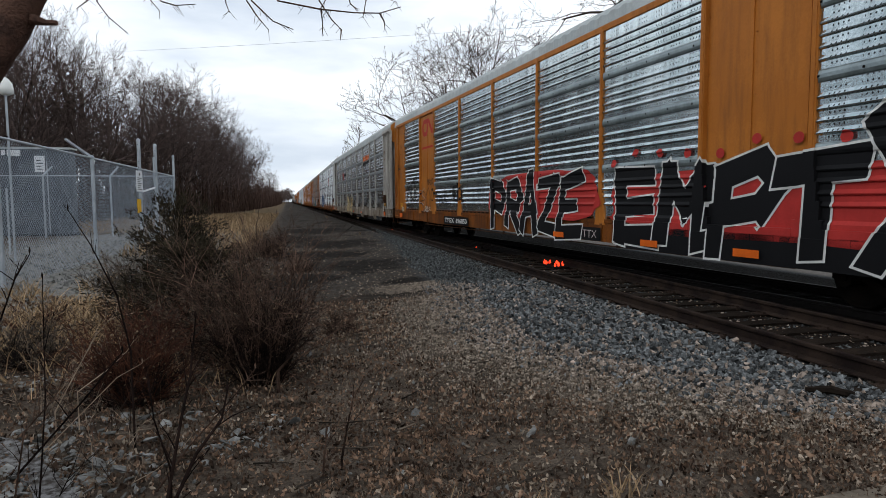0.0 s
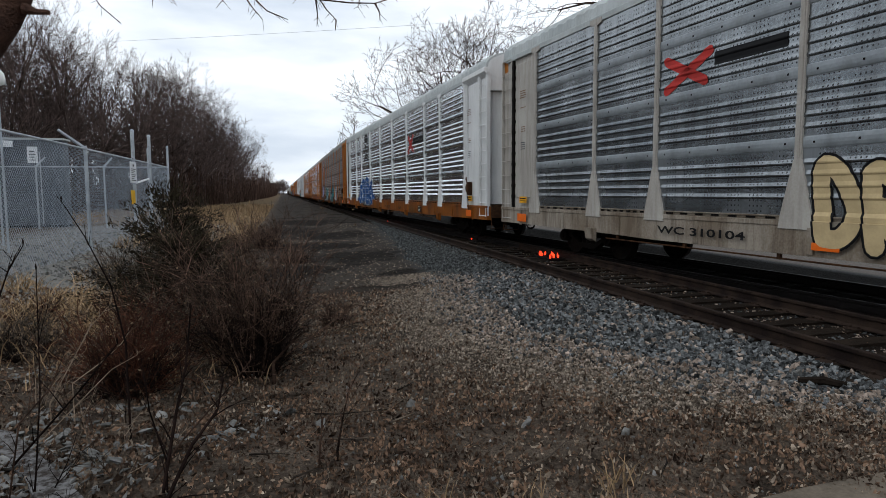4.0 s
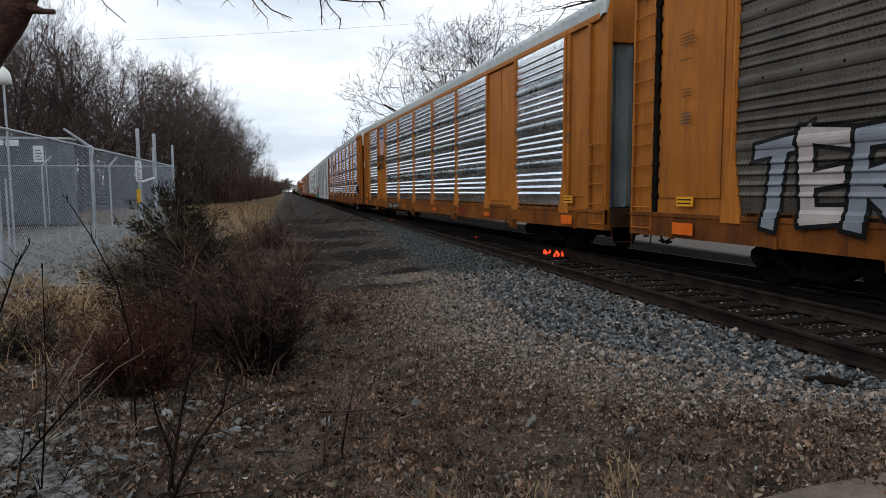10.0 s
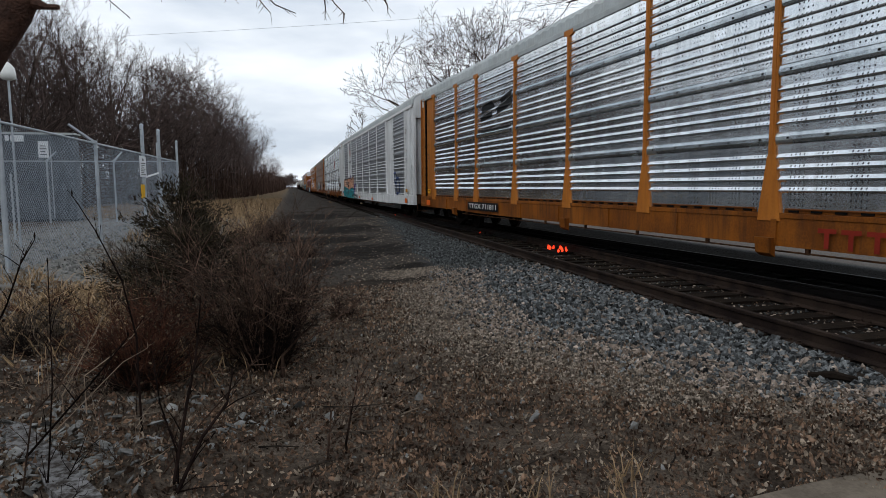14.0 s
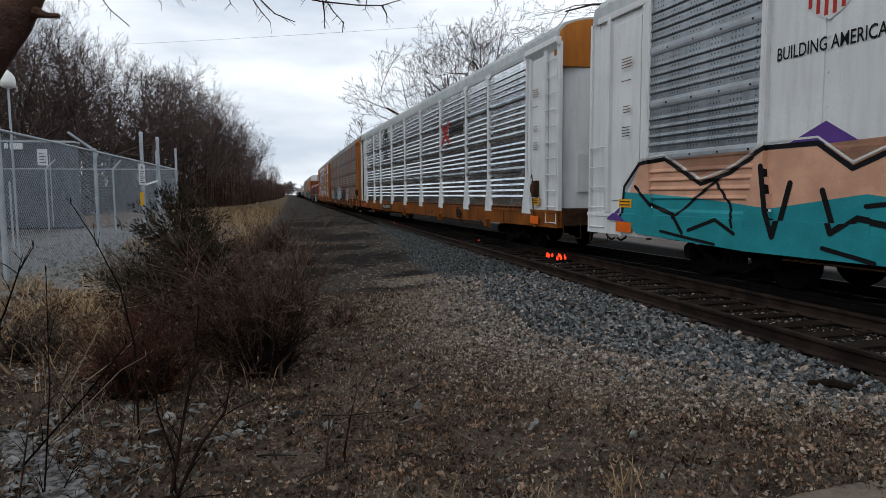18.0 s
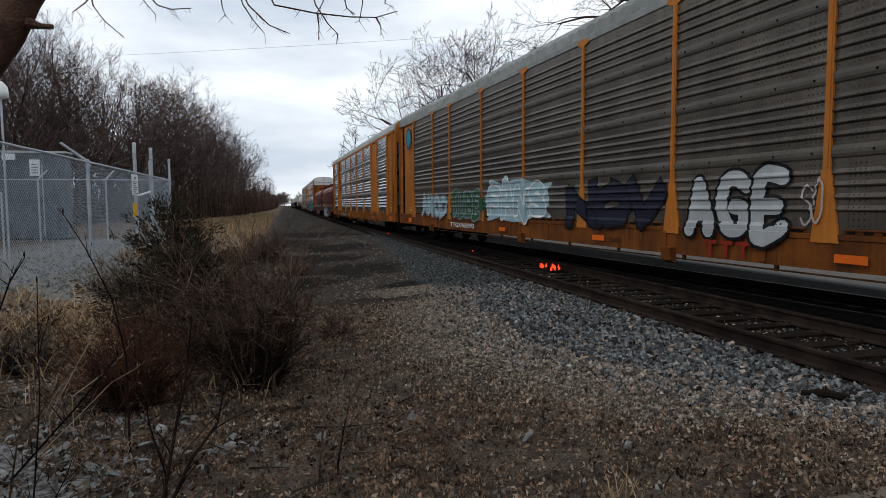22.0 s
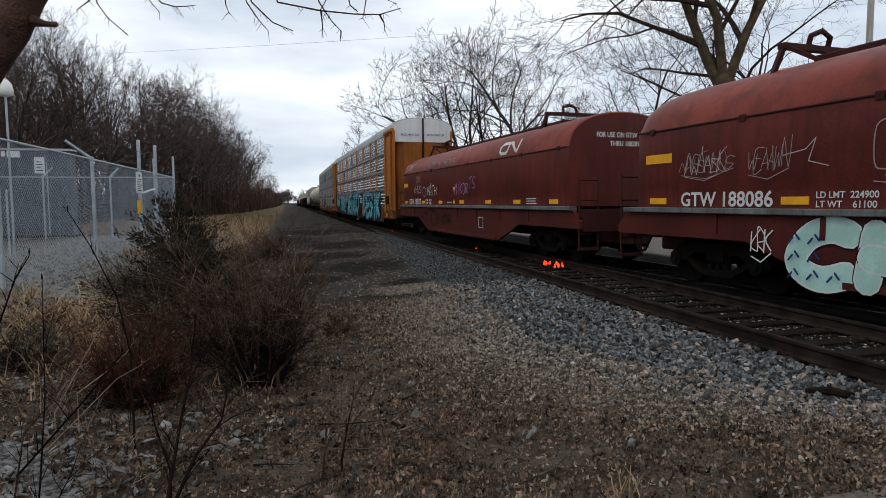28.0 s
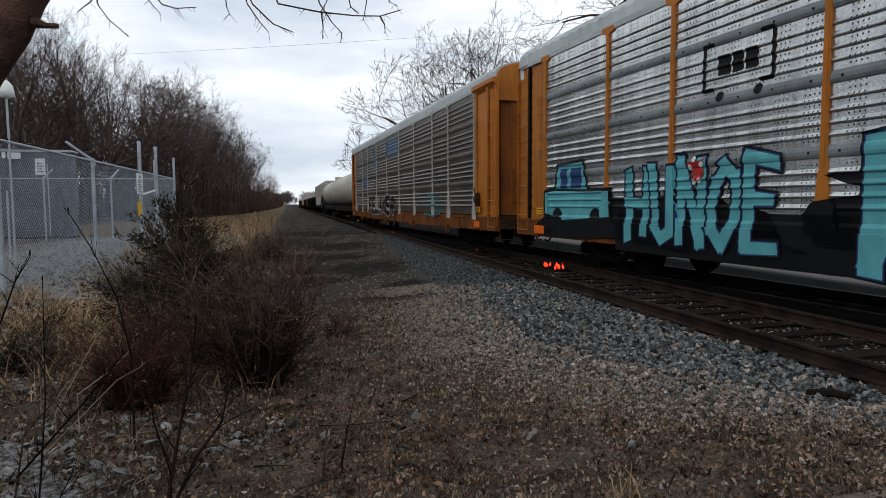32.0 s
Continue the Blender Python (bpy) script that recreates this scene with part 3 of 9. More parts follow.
def wheel_mesh():
    def make():
        g = Geo()
        rings = [(-0.02, 0.12), (-0.02, 0.30), (0.0, 0.37), (-0.04, 0.385), (-0.04, 0.42), (0.07, 0.43), (0.075, 0.455), (0.10, 0.45), (0.10, 0.36), (0.05, 0.3), (0.05, 0.12)]
        s = 22
        v = [(x, r * math.cos(2 * math.pi * k / s), r * math.sin(2 * math.pi * k / s)) for x, r in rings for k in range(s)]
        f = [(i * s + k, i * s + (k + 1) % s, (i + 1) * s + (k + 1) % s, (i + 1) * s + k) for i in range(len(rings) - 1) for k in range(s)]
        f += [tuple(range(s)), tuple(range((len(rings) - 1) * s, len(rings) * s))[::-1]]
        g.add(v, f)
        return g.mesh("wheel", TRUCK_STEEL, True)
    return cached("wheel", make)


def truck_meshes():
    def make():
        side = Geo()
        # cast side frame, outside of the wheels, with an arched top chord and a lower tie
        top = [(-1.12, 0.52), (-0.98, 0.62), (-0.62, 0.72), (-0.3, 0.74), (0.3, 0.74), (0.62, 0.72), (0.98, 0.62), (1.12, 0.52),
               (1.12, 0.40), (0.72, 0.42), (0.5, 0.58), (-0.5, 0.58), (-0.72, 0.42), (-1.12, 0.40)]
        side.prism_x(top, -0.08, 0.08)
        side.prism_x([(-0.75, 0.44), (-0.32, 0.2), (0.32, 0.2), (0.75, 0.44), (0.62, 0.47), (0.28, 0.31), (-0.28, 0.31), (-0.62, 0.47)], -0.07, 0.07)
        for k in (-0.17, 0.0, 0.17):
            side.tube([(0, k, 0.3), (0, k, 0.6)], 0.07, 8)
        for k in (-0.9, 0.9):
            side.disc_x(-0.16, 0.03, k, 0.44, 0.13, 14)
            side.disc_x(-0.19, -0.16, k, 0.44, 0.07, 10)
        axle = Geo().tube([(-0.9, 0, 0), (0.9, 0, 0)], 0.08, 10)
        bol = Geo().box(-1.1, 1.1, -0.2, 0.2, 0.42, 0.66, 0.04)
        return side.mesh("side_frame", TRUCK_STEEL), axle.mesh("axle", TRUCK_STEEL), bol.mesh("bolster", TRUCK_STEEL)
    return cached("truck", make)


def add_truck(car, y):
    side, axle, bol = truck_meshes()
    tr = part("bogie", bol, None, car)
    tr.matrix_basis = pose(0, y, 0)
    for s in (-1, 1):
        o = part("side_frame", side, None, tr)
        o.matrix_basis = pose(s * 0.99, 0, 0, 0, 0, 0 if s < 0 else 180)
        for a in (-0.9, 0.9):
            w = part("wheel", wheel_mesh(), None, tr)
            w.matrix_basis = pose(s * 0.755, a, 0.42, 0, 0, 0 if s < 0 else 180)
    for a in (-0.9, 0.9):
        o = part("axle", axle, None, tr)
        o.matrix_basis = pose(0, a, 0.42)


def add_coupler(car, y, s):
    def make():
        g = Geo().box(-0.09, 0.09, -0.9, 0.02, 0.76, 0.95, 0.02)
        g.prism_z([(-0.16, 0.0), (0.17, 0.0), (0.2, 0.2), (0.1, 0.3), (-0.02, 0.16), (-0.16, 0.28), (-0.2, 0.12)], 0.70, 1.0)
        return g.mesh("coupler", TRUCK_STEEL)
    o = part("coupler", cached("coupler", make), None, car)
    o.matrix_basis = pose(0, y, 0, 0, 0, 0 if s > 0 else 180)

    def hose():
        pts = [(0, 0, 0.86), (0, 0.12, 0.66), (0, 0.26, 0.46), (0, 0.42, 0.40), (0, 0.55, 0.44)]
        return Geo().tube(pts, 0.025, 6).mesh("brake_hose", BLACK_STEEL, True)
    o = part("brake_hose", cached("hose", hose), None, car)
    o.matrix_basis = pose(-0.35, y - 0.1 * s, 0, 0, 0, 0 if s > 0 else 180)


def ladder_mesh(material, z0, z1, width):
    def make():
        g = Geo()
        for yy in (-width / 2, width / 2):
            g.box(-0.05, 0.0, yy - 0.012, yy + 0.012, z0, z1)
        n = int((z1 - z0) / 0.38)
        for k in range(n + 1):
            z = z0 + 0.03 + k * (z1 - z0 - 0.06) / n
            g.tube([(-0.055, -width / 2, z), (-0.055, width / 2, z)], 0.013, 6)
        return g.mesh("ladder", material)
    return cached(("ladder", material.name, z0, z1, width), make)


def autorack(label, frame_mat, sheet, sill, roof, wide=(), end_mat=None, post_foot=0.2, head=None, tee=True, mid=-0.6, door=None, pads=True, shift=0.0, length=BODY, relief=1.0):
    """A closed car-carrying railway wagon: corrugated sides between posts, arched roof, doors at the ends, two bogies."""
    end_mat = end_mat or (ORANGE_BAY if frame_mat is ORANGE else frame_mat)
    head = head or end_mat
    door = door or (ORANGE_DOOR if end_mat in (ORANGE, ORANGE_BAY) else end_mat)
    car = thing("autorack_wagon", label, "rail wagon", "wagons of the freight train")
    posts = [p + shift for p in POSTS]
    POST_SHIFT[car.name] = shift
    RELIEF[car.name] = relief
    half = length / 2
    near_end, far_end = mid - half, mid + half
    # underframe
    for s in (-1, 1):
        def sill_make():
            g = Geo()
            g.prism_x([(-half, 0.66), (-half + 4.8, 0.635), (-half + 6.5, 0.605), (half - 6.5, 0.605), (half - 4.8, 0.635), (half, 0.66), (half, 1.07), (-half, 1.07)], -0.06, 0.08)
            g.box(-0.075, -0.058, -half, half, 1.0, 1.075, 0.006)
            for k in range(13):
                y = -half + 1.2 + k * (length - 2.4) / 12
                g.box(-0.085, -0.058, y - 0.05, y + 0.05, 0.63, 0.99, 0.005)
            return g.mesh("side_sill", sill)
        o = part("side_sill", cached(("sill", sill.name, length), sill_make), None, car)
        o.matrix_basis = pose(s * (HALF_W - 0.04), mid, 0, 0, 0, 0 if s < 0 else 180)

    def rod_make():
        g = Geo()
        g.tube([(0, -9, 0.53), (0, 9, 0.53)], 0.014, 6)
        for k in range(10):
            y = -8.6 + k * 17.2 / 9
            g.box(-0.02, 0.02, y - 0.03, y + 0.03, 0.515, 0.64)
        return g.mesh("brake_rod", BRAKE_RUST)
    part("brake_rod", cached(("rod",), rod_make), None, car).matrix_basis = pose(-HALF_W + 0.03, mid, 0)

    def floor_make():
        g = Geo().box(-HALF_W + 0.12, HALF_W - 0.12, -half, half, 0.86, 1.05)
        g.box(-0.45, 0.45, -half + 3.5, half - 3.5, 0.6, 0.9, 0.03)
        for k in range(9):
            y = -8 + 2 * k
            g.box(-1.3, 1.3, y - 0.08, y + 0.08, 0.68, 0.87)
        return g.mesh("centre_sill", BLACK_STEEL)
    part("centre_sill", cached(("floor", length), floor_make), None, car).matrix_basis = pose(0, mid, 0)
    # sides
    for s in (-1, 1):
        turn = 0 if s < 0 else 180
        for k in range(len(posts) - 1):
            y, width = (posts[k] + posts[k + 1]) / 2, posts[k] - posts[k + 1] - 0.05
            if k in wide:
                o = part("plain_panel", flat_panel_mesh(width, frame_mat), None, car)
            else:
                o = part("side_panel", panel_mesh(width, sheet), None, car)
            o.matrix_basis = pose(s * (HALF_W - 0.04 if k in wide else PANEL_OUT), y, PANEL_Z0, 0, 0, turn)
            if k not in wide:
                o.scale.x = relief
        for p in posts:
            o = part("side_post", rib_mesh(frame_mat, post_foot, tee), None, car)
            o.matrix_basis = pose(s * (HALF_W - 0.02), p, PANEL_Z0, 0, 0, turn)

        def chord_make():
            g = Geo().box(-0.05, 0.04, -half + 0.3, half - 0.3, EAVE - 0.06, EAVE + 0.07, 0.01)
            return g.mesh("top_chord", roof if tee else frame_mat)
        o = part("top_chord", cached(("chord", frame_mat.name, roof.name, tee, length), chord_make), None, car)
        o.matrix_basis = pose(s * (HALF_W - 0.02), mid, 0, 0, 0, turn)
        for e in (-1, 1):
            bay = (far_end - posts[0] if e > 0 else posts[-1] - near_end) - 0.08

            def bay_make():
                h = bay / 2
                g = Geo().box(0.0, 0.05, -h, h, PANEL_Z0 - 0.02, EAVE)
                return g.mesh("end_bay", end_mat)
            o = part("end_bay", cached(("bay", end_mat.name, round(bay, 2)), bay_make), None, car)
            spot = pose(s * (HALF_W - 0.04), mid + e * (half - bay / 2), 0) @ Matrix.Diagonal((-s, e, 1, 1))
            o.matrix_basis = spot
            if s < 0:
                h = bay / 2
                for name, a, b, out in (("corner_column", h - 0.07, h, -0.05), ("ladder_column", h - 0.74, h - 0.64, -0.075), ("bay_post", -h, -h + 0.12, -0.06)):
                    if name == "ladder_column" and tee and e > 0:
                        continue

                    def column():
                        return Geo().box(out, 0.002, a, b, PANEL_Z0 - 0.3 if name == "corner_column" else PANEL_Z0, EAVE, 0.012).mesh(name, end_mat)
                    part(name, cached((name, end_mat.name, round(bay, 2)), column), None, car).matrix_basis = spot

                def field():
                    return Geo().box(-0.022, 0.002, -h + 0.2, h - 0.82, PANEL_Z0 + 0.25, EAVE - 0.2, 0.01).mesh("bay_field", end_mat)
                if tee and e > 0:
                    # open seam between the ladder panel and the side sheet, with hinge blocks
                    def seam():
                        g = Geo().box(-0.05, 0.0, h - 0.72, h - 0.595, PANEL_Z0, EAVE - 0.05)
                        for k in range(13):
                            g.box(-0.062, 0.0, h - 0.75, h - 0.6, PANEL_Z0 + 0.25 + 0.28 * k, PANEL_Z0 + 0.33 + 0.28 * k)
                        return g.mesh("door_seam", BLACK_STEEL)
                    def flange():
                        g = Geo()
                        for c in (h - 0.56, h - 0.05):
                            g.box(-0.045, 0.0, c - 0.03, c + 0.03, PANEL_Z0 - 0.2, EAVE - 0.05, 0.01)
                        return g.mesh("ladder_panel", end_mat)
                    part("ladder_panel", cached(("flange", end_mat.name, round(bay, 2)), flange), None, car).matrix_basis = spot
                    part("door_seam", cached(("end_seam", round(bay, 2)), seam), None, car).matrix_basis = spot
                if tee and e < 0:
                    def cornice():
                        g = Geo().prism_y([(0.0, EAVE - 0.16), (0.0, EAVE + 0.1), (-0.14, EAVE + 0.1), (-0.14, EAVE - 0.02)], -h - 0.1, h)
                        return g.mesh("bay_cornice", end_mat)
                    part("bay_cornice", cached(("cornice", end_mat.name, round(bay, 2)), cornice), None, car).matrix_basis = spot
                if bay > 1.3:
                    part("bay_field", cached(("field", end_mat.name, round(bay, 2)), field), None, car).matrix_basis = spot
            lad = part("ladder", ladder_mesh(end_mat, 0.75, 5.0 if tee else 2.45, 0.54), None, car)
            lad.matrix_basis = pose(s * (HALF_W - 0.02), mid + e * (half - 0.34), 0, 0, 0, turn)
    # ends: two curved door leaves under an arched head
    for e in (-1, 1):
        for s in (-1, 1):
            def door_make():
                g = Geo()
                pts = [(0.03, 0.18), (0.5, 0.17), (0.95, 0.11), (1.25, 0.0), (1.38, -0.14), (1.40, -0.24), (0.03, -0.02)]
                g.prism_z(pts, 1.12, EAVE - 0.55)
                return g.mesh("end_door", door)
            o = part("end_door", cached(("door", door.name), door_make), None, car)
            o.matrix_basis = pose(0, mid + e * (half - 0.25), 0) @ Matrix.Diagonal((s, e, 1, 1))
            if door is GALV_DOOR:
                for k, (a, b) in enumerate(((0.3, 0.19), (0.62, 0.175), (0.92, 0.135), (1.16, 0.06))):
                    def fold_make():
                        return Geo().prism_z([(a - 0.07, b - 0.03), (a + 0.07, b - 0.06), (a + 0.04, b + 0.02), (a - 0.04, b + 0.035)], 1.16, EAVE - 0.6).mesh("door_fold", door)
                    part("door_fold", cached(("fold", k), fold_make), None, o)
                for z in (1.3, 2.1, 2.9, 3.7):
                    def hinge_make():
                        return Geo().box(1.28, 1.4, -0.06, 0.06, z, z + 0.16, 0.01).mesh("hinge", BLACK_STEEL)
                    part("hinge", cached(("hinge", z), hinge_make), None, o)
            else:
                def hatch_make():
                    return Geo().box(0.55, 0.95, 0.1, 0.19, 1.5, 2.4, 0.01).mesh("door_hatch", door)
                part("door_hatch", cached(("hatch", door.name), hatch_make), None, o)

        def head_make():
            g = Geo()
            prof = [(-HALF_W + 0.06, EAVE - 0.54), (HALF_W - 0.06, EAVE - 0.54)]
            for k in range(13):
                a = math.pi * k / 12
                prof.append((math.cos(a) * (HALF_W - 0.02), EAVE - 0.02 + (ROOF_TOP - EAVE) * math.sin(a) ** 0.62))
            g.prism_y(prof, -0.1, 0.16)
            return g.mesh("end_head", head)
        o = part("end_head", cached(("head", head.name), head_make), None, car)
        o.matrix_basis = pose(0, mid + e * (half - 0.18), 0)

        def buffer_make():
            g = Geo().box(-HALF_W + 0.1, HALF_W - 0.1, -0.25, 0.12, 0.72, 1.1, 0.02)
            g.tube([(-HALF_W + 0.1, 0.1, 0.9), (-HALF_W + 0.1, 0.16, 0.42), (-HALF_W + 0.55, 0.16, 0.42), (-HALF_W + 0.55, 0.1, 0.9)], 0.015, 6)
            g.tube([(HALF_W - 0.1, 0.1, 0.9), (HALF_W - 0.1, 0.16, 0.42), (HALF_W - 0.55, 0.16, 0.42), (HALF_W - 0.55, 0.1, 0.9)], 0.015, 6)
            return g.mesh("end_sill", BRAKE_RUST)
        o = part("end_sill", cached("buffer", buffer_make), None, car)
        o.matrix_basis = pose(0, mid + e * (half - 0.05), 0, 0, 0, 0 if e > 0 else 180)
        add_coupler(car, mid + e * (half + 0.14), e)
        add_truck(car, mid + e * (half - 3.6))
    # hand brake, jacking pads, grab rails and floor pockets
    def brake_make():
        g = Geo().box(-0.12, 0.0, -0.09, 0.09, 1.38, 1.8, 0.02)
        g.disc_x(-0.15, -0.115, 0.0, 1.6, 0.13, 16)
        g.tube([(-0.18, 0.0, 1.86), (-0.2, -0.09, 1.95), (-0.19, -0.16, 1.72), (-0.18, -0.15, 1.4)], 0.014, 6)
        g.tube([(-0.1, 0.05, 1.36), (-0.08, 0.06, 1.05), (-0.04, 0.03, 0.8)], 0.016, 6)
        return g.mesh("hand_brake", BRAKE_RUST)
    if tee:
        part("hand_brake", cached("brake", brake_make), None, car).matrix_basis = pose(-HALF_W + 0.01, -13.1, 0)

    def pad_make():
        return Geo().prism_y([(0.0, 0.44), (0.0, 0.72), (-0.13, 0.72), (-0.1, 0.5)], -0.13, 0.13).mesh("jacking_pad", sill)
    for y in (posts[1], posts[4], posts[6], posts[8]) if pads else ():
        part("jacking_pad", cached(("pad", sill.name), pad_make), None, car).matrix_basis = pose(-HALF_W - 0.02, y, 0)

    def pocket_make():
        g = Geo()
        for k in range(7):
            g.box(-0.028, 0.05, -0.84 + 0.26 * k, -0.72 + 0.26 * k, 1.088, 1.118)
        return g.mesh("drain_slot", BLACK_STEEL)

    def lip_make():
        g = Geo().box(-0.012, 0.05, -0.9, 0.9, 1.077, 1.12, 0.004)
        g.box(-0.035, 0.05, -0.88, 0.88, 1.121, 1.142, 0.004)
        return g.mesh("sill_lip", sill)
    for k in range(len(posts) - 1):
        if k in wide:
            continue
        o = part("drain_slot", cached("pocket", pocket_make), None, car, kind="stuff")
        o.matrix_basis = pose(-PANEL_OUT + 0.005, (posts[k] + posts[k + 1]) / 2, 0)
        o.scale.y = (posts[k] - posts[k + 1] - 0.5) / 1.8
        o = part("sill_lip", cached(("lip", sill.name), lip_make), None, car)
        o.matrix_basis = pose(-PANEL_OUT + 0.005, (posts[k] + posts[k + 1]) / 2, 0)
        o.scale.y = (posts[k] - posts[k + 1] - 0.5) / 1.8

    def pipe_make():
        g = Geo().tube([(0.1, -11, 0.66), (0.1, -6, 0.58), (0.1, 6, 0.58), (0.1, 11, 0.66)], 0.022, 6)
        g.tube([(0.4, -3.2, 0.7), (0.4, -1.6, 0.7)], 0.13, 12)
        g.box(0.25, 0.55, 1.2, 1.7, 0.56, 0.8, 0.02)
        return g.mesh("air_tank", BLACK_STEEL)
    part("air_tank", cached("pipes", pipe_make), None, car).matrix_basis = pose(-HALF_W + 0.25, 0, 0)
    part("roof", roof_mesh(roof, length), None, car).matrix_basis = pose(0, mid, 0)
    return car


HOOD_RISE = 0.84


def coil_car(label, length):
    """A coil-steel wagon: fishbelly trough frame under a removable barrel hood with lifting frames."""
    car = thing("coil_wagon", label, "rail wagon", "wagons of the freight train")
    half = length / 2
    w = 1.46
    for s in (-1, 1):
        def side_make():
            g = Geo()
            g.prism_x([(-half, 1.02), (-half, 0.86), (-half + 3.2, 0.86), (-half + 4.7, 0.34), (half - 4.7, 0.34), (half - 3.2, 0.86), (half, 0.86), (half, 1.02), (half - 0.3, 1.28), (-half + 0.3, 1.28)], -0.02, 0.06)
            g.box(-0.04, -0.021, -half + 4.8, half - 4.8, 0.34, 0.44, 0.006)
            for k in range(7):
                y = -half + 2.6 + k * (length - 5.2) / 6
                g.box(-0.05, -0.021, y - 0.04, y + 0.04, 0.95, 1.26, 0.006)
            return g.mesh("side_girder", MAROON)
        o = part("side_girder", cached(("cgird", length), side_make), None, car)
        o.matrix_basis = pose(s * (w - 0.02), 0, 0, 0, 0, 0 if s < 0 else 180)

        def ledge_make():
            return Geo().box(-0.1, 0.1, -half + 0.3, half - 0.3, 1.27, 1.36, 0.01).mesh("side_ledge", LEDGE_GREY)
        part("side_ledge", cached(("cledge", length), ledge_make), None, car).matrix_basis = pose(s * w, 0, 0)
        for y in (7.1, 4.25, 1.9, -0.5, -2.9, -5.0, -7.1):
            o = part("reflector", cached("refl", lambda: Geo().box(-0.012, 0.0, -0.22, 0.22, -0.055, 0.055, 0.003).mesh("reflector", YELLOW)), None, car, "yellow reflective strip")
            o.matrix_basis = pose(s * (w + 0.005), y, 1.47, 0, 0, 0 if s < 0 else 180)

    def hood_make():
        g = Geo()
        base = [(-w, 1.36), (-w, 1.73), (-w - 0.01, 1.75), (-w, 2.72)]
        arc = [(-math.cos(math.pi * k / 20) * (w - 0.01), 2.72 + HOOD_RISE * math.sin(math.pi * k / 20) ** 0.8) for k in range(1, 20)]
        prof = base + arc + [(w, 2.72), (w + 0.01, 1.75), (w, 1.73), (w, 1.36)]
        n = len(prof)
        v, f = [], []
        stations = [(-half + 0.5, 0.985), (-half + 0.55, 1.0), (half - 1.5, 1.0), (half - 1.1, 0.993), (half - 0.8, 0.975), (half - 0.62, 0.945), (half - 0.53, 0.91), (half - 0.5, 0.86)]
        for y, k in stations:
            for x, z in prof:
                zz = z if z < 2.73 else 2.72 + (z - 2.72) * (0.62 + 0.38 * (k - 0.86) / 0.14)
                v.append((x * (k if z > 2.73 else 0.5 + 0.5 * k), y, zz))
        for j in range(len(stations) - 1):
            for i in range(n - 1):
                f.append((j * n + i, j * n + i + 1, (j + 1) * n + i + 1, (j + 1) * n + i))
        f += [tuple(range(n))[::-1], tuple(range((len(stations) - 1) * n, len(stations) * n))]
        g.add(v, f)
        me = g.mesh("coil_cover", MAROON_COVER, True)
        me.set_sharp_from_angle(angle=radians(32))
        # upright sides and ends take the copy with shade put into its colour
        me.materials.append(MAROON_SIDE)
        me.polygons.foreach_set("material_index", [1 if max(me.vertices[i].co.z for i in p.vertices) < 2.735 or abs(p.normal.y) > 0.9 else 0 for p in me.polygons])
        return me
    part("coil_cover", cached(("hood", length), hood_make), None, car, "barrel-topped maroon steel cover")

    def seam_make():
        g = Geo()
        for s in (-1, 1):
            g.tube([(s * (w + 0.005), -half + 0.6, 2.72), (s * (w + 0.005), half - 0.6, 2.72)], 0.018, 6)
            for k in range(8):
                y = -half + 1 + k * (length - 2) / 7
                g.box(s * w - 0.02, s * w + 0.02, y - 0.06, y + 0.06, 2.66, 2.76)
        return g.mesh("cover_seam", MAROON_DARK)
    part("cover_seam", cached(("seam", length), seam_make), None, car)
    for yy in (-half * 0.63, half * 0.63):
        def lift_make():
            g = Geo()
            for x in (-0.95, 0.95):
                g.tube([(x, 0, 3.25), (x * 0.72, 0.0, 3.83)], 0.05, 4)
                g.tube([(x * 0.5, 0.6, 3.45), (x * 0.72, 0.0, 3.83)], 0.045, 4)
            g.box(-0.75, 0.75, -0.06, 0.06, 3.78, 3.87, 0.01)
            g.tube([(-0.2, 0, 3.83), (-0.2, 0.05, 4.01), (0.0, 0.07, 4.09), (0.2, 0.05, 4.01), (0.2, 0, 3.83)], 0.045, 6)
            return g.mesh("lifting_frame", MAROON_DARK)
        part("lifting_frame", cached("lift", lift_make), None, car).matrix_basis = pose(0, yy, 0, 0, 0, 0 if yy < 0 else 180)

    def beam_make():
        g = Geo().box(-0.16, 0.16, -half * 0.62, half * 0.62, 3.53, 3.7, 0.02)
        return g.mesh("hood_beam", MAROON_DARK)
    part("hood_beam", cached(("beam", length), beam_make), None, car)

    def under_make():
        g = Geo().box(-0.4, 0.4, -half, half, 0.5, 1.0, 0.03)
        g.box(-w + 0.1, w - 0.1, -half, -half + 0.25, 0.8, 1.3)
        g.box(-w + 0.1, w - 0.1, half - 0.25, half, 0.8, 1.3)
        for e in (-1, 1):
            for s in (-1, 1):
                g.box(s * 1.2 - 0.25, s * 1.2 + 0.25, e * (half - 0.06) - 0.05, e * (half - 0.06) + 0.05, 0.38, 0.44)
                for x in (-0.24, 0.24):
                    g.tube([(s * 1.2 + x, e * (half - 0.06), 0.4), (s * 1.2 + x, e * (half - 0.06), 2.0)], 0.02, 5)
                for z in (0.75, 1.1, 1.5, 1.95):
                    g.tube([(s * 1.2 - 0.24, e * (half - 0.06), z), (s * 1.2 + 0.24, e * (half - 0.06), z)], 0.018, 5)
        return g.mesh("underframe", MAROON_DARK)
    part("underframe", cached(("under", length), under_make), None, car)
    for e in (-1, 1):
        add_coupler(car, e * (half + 0.42), e)
        add_truck(car, e * (half - 2.2))
    return car


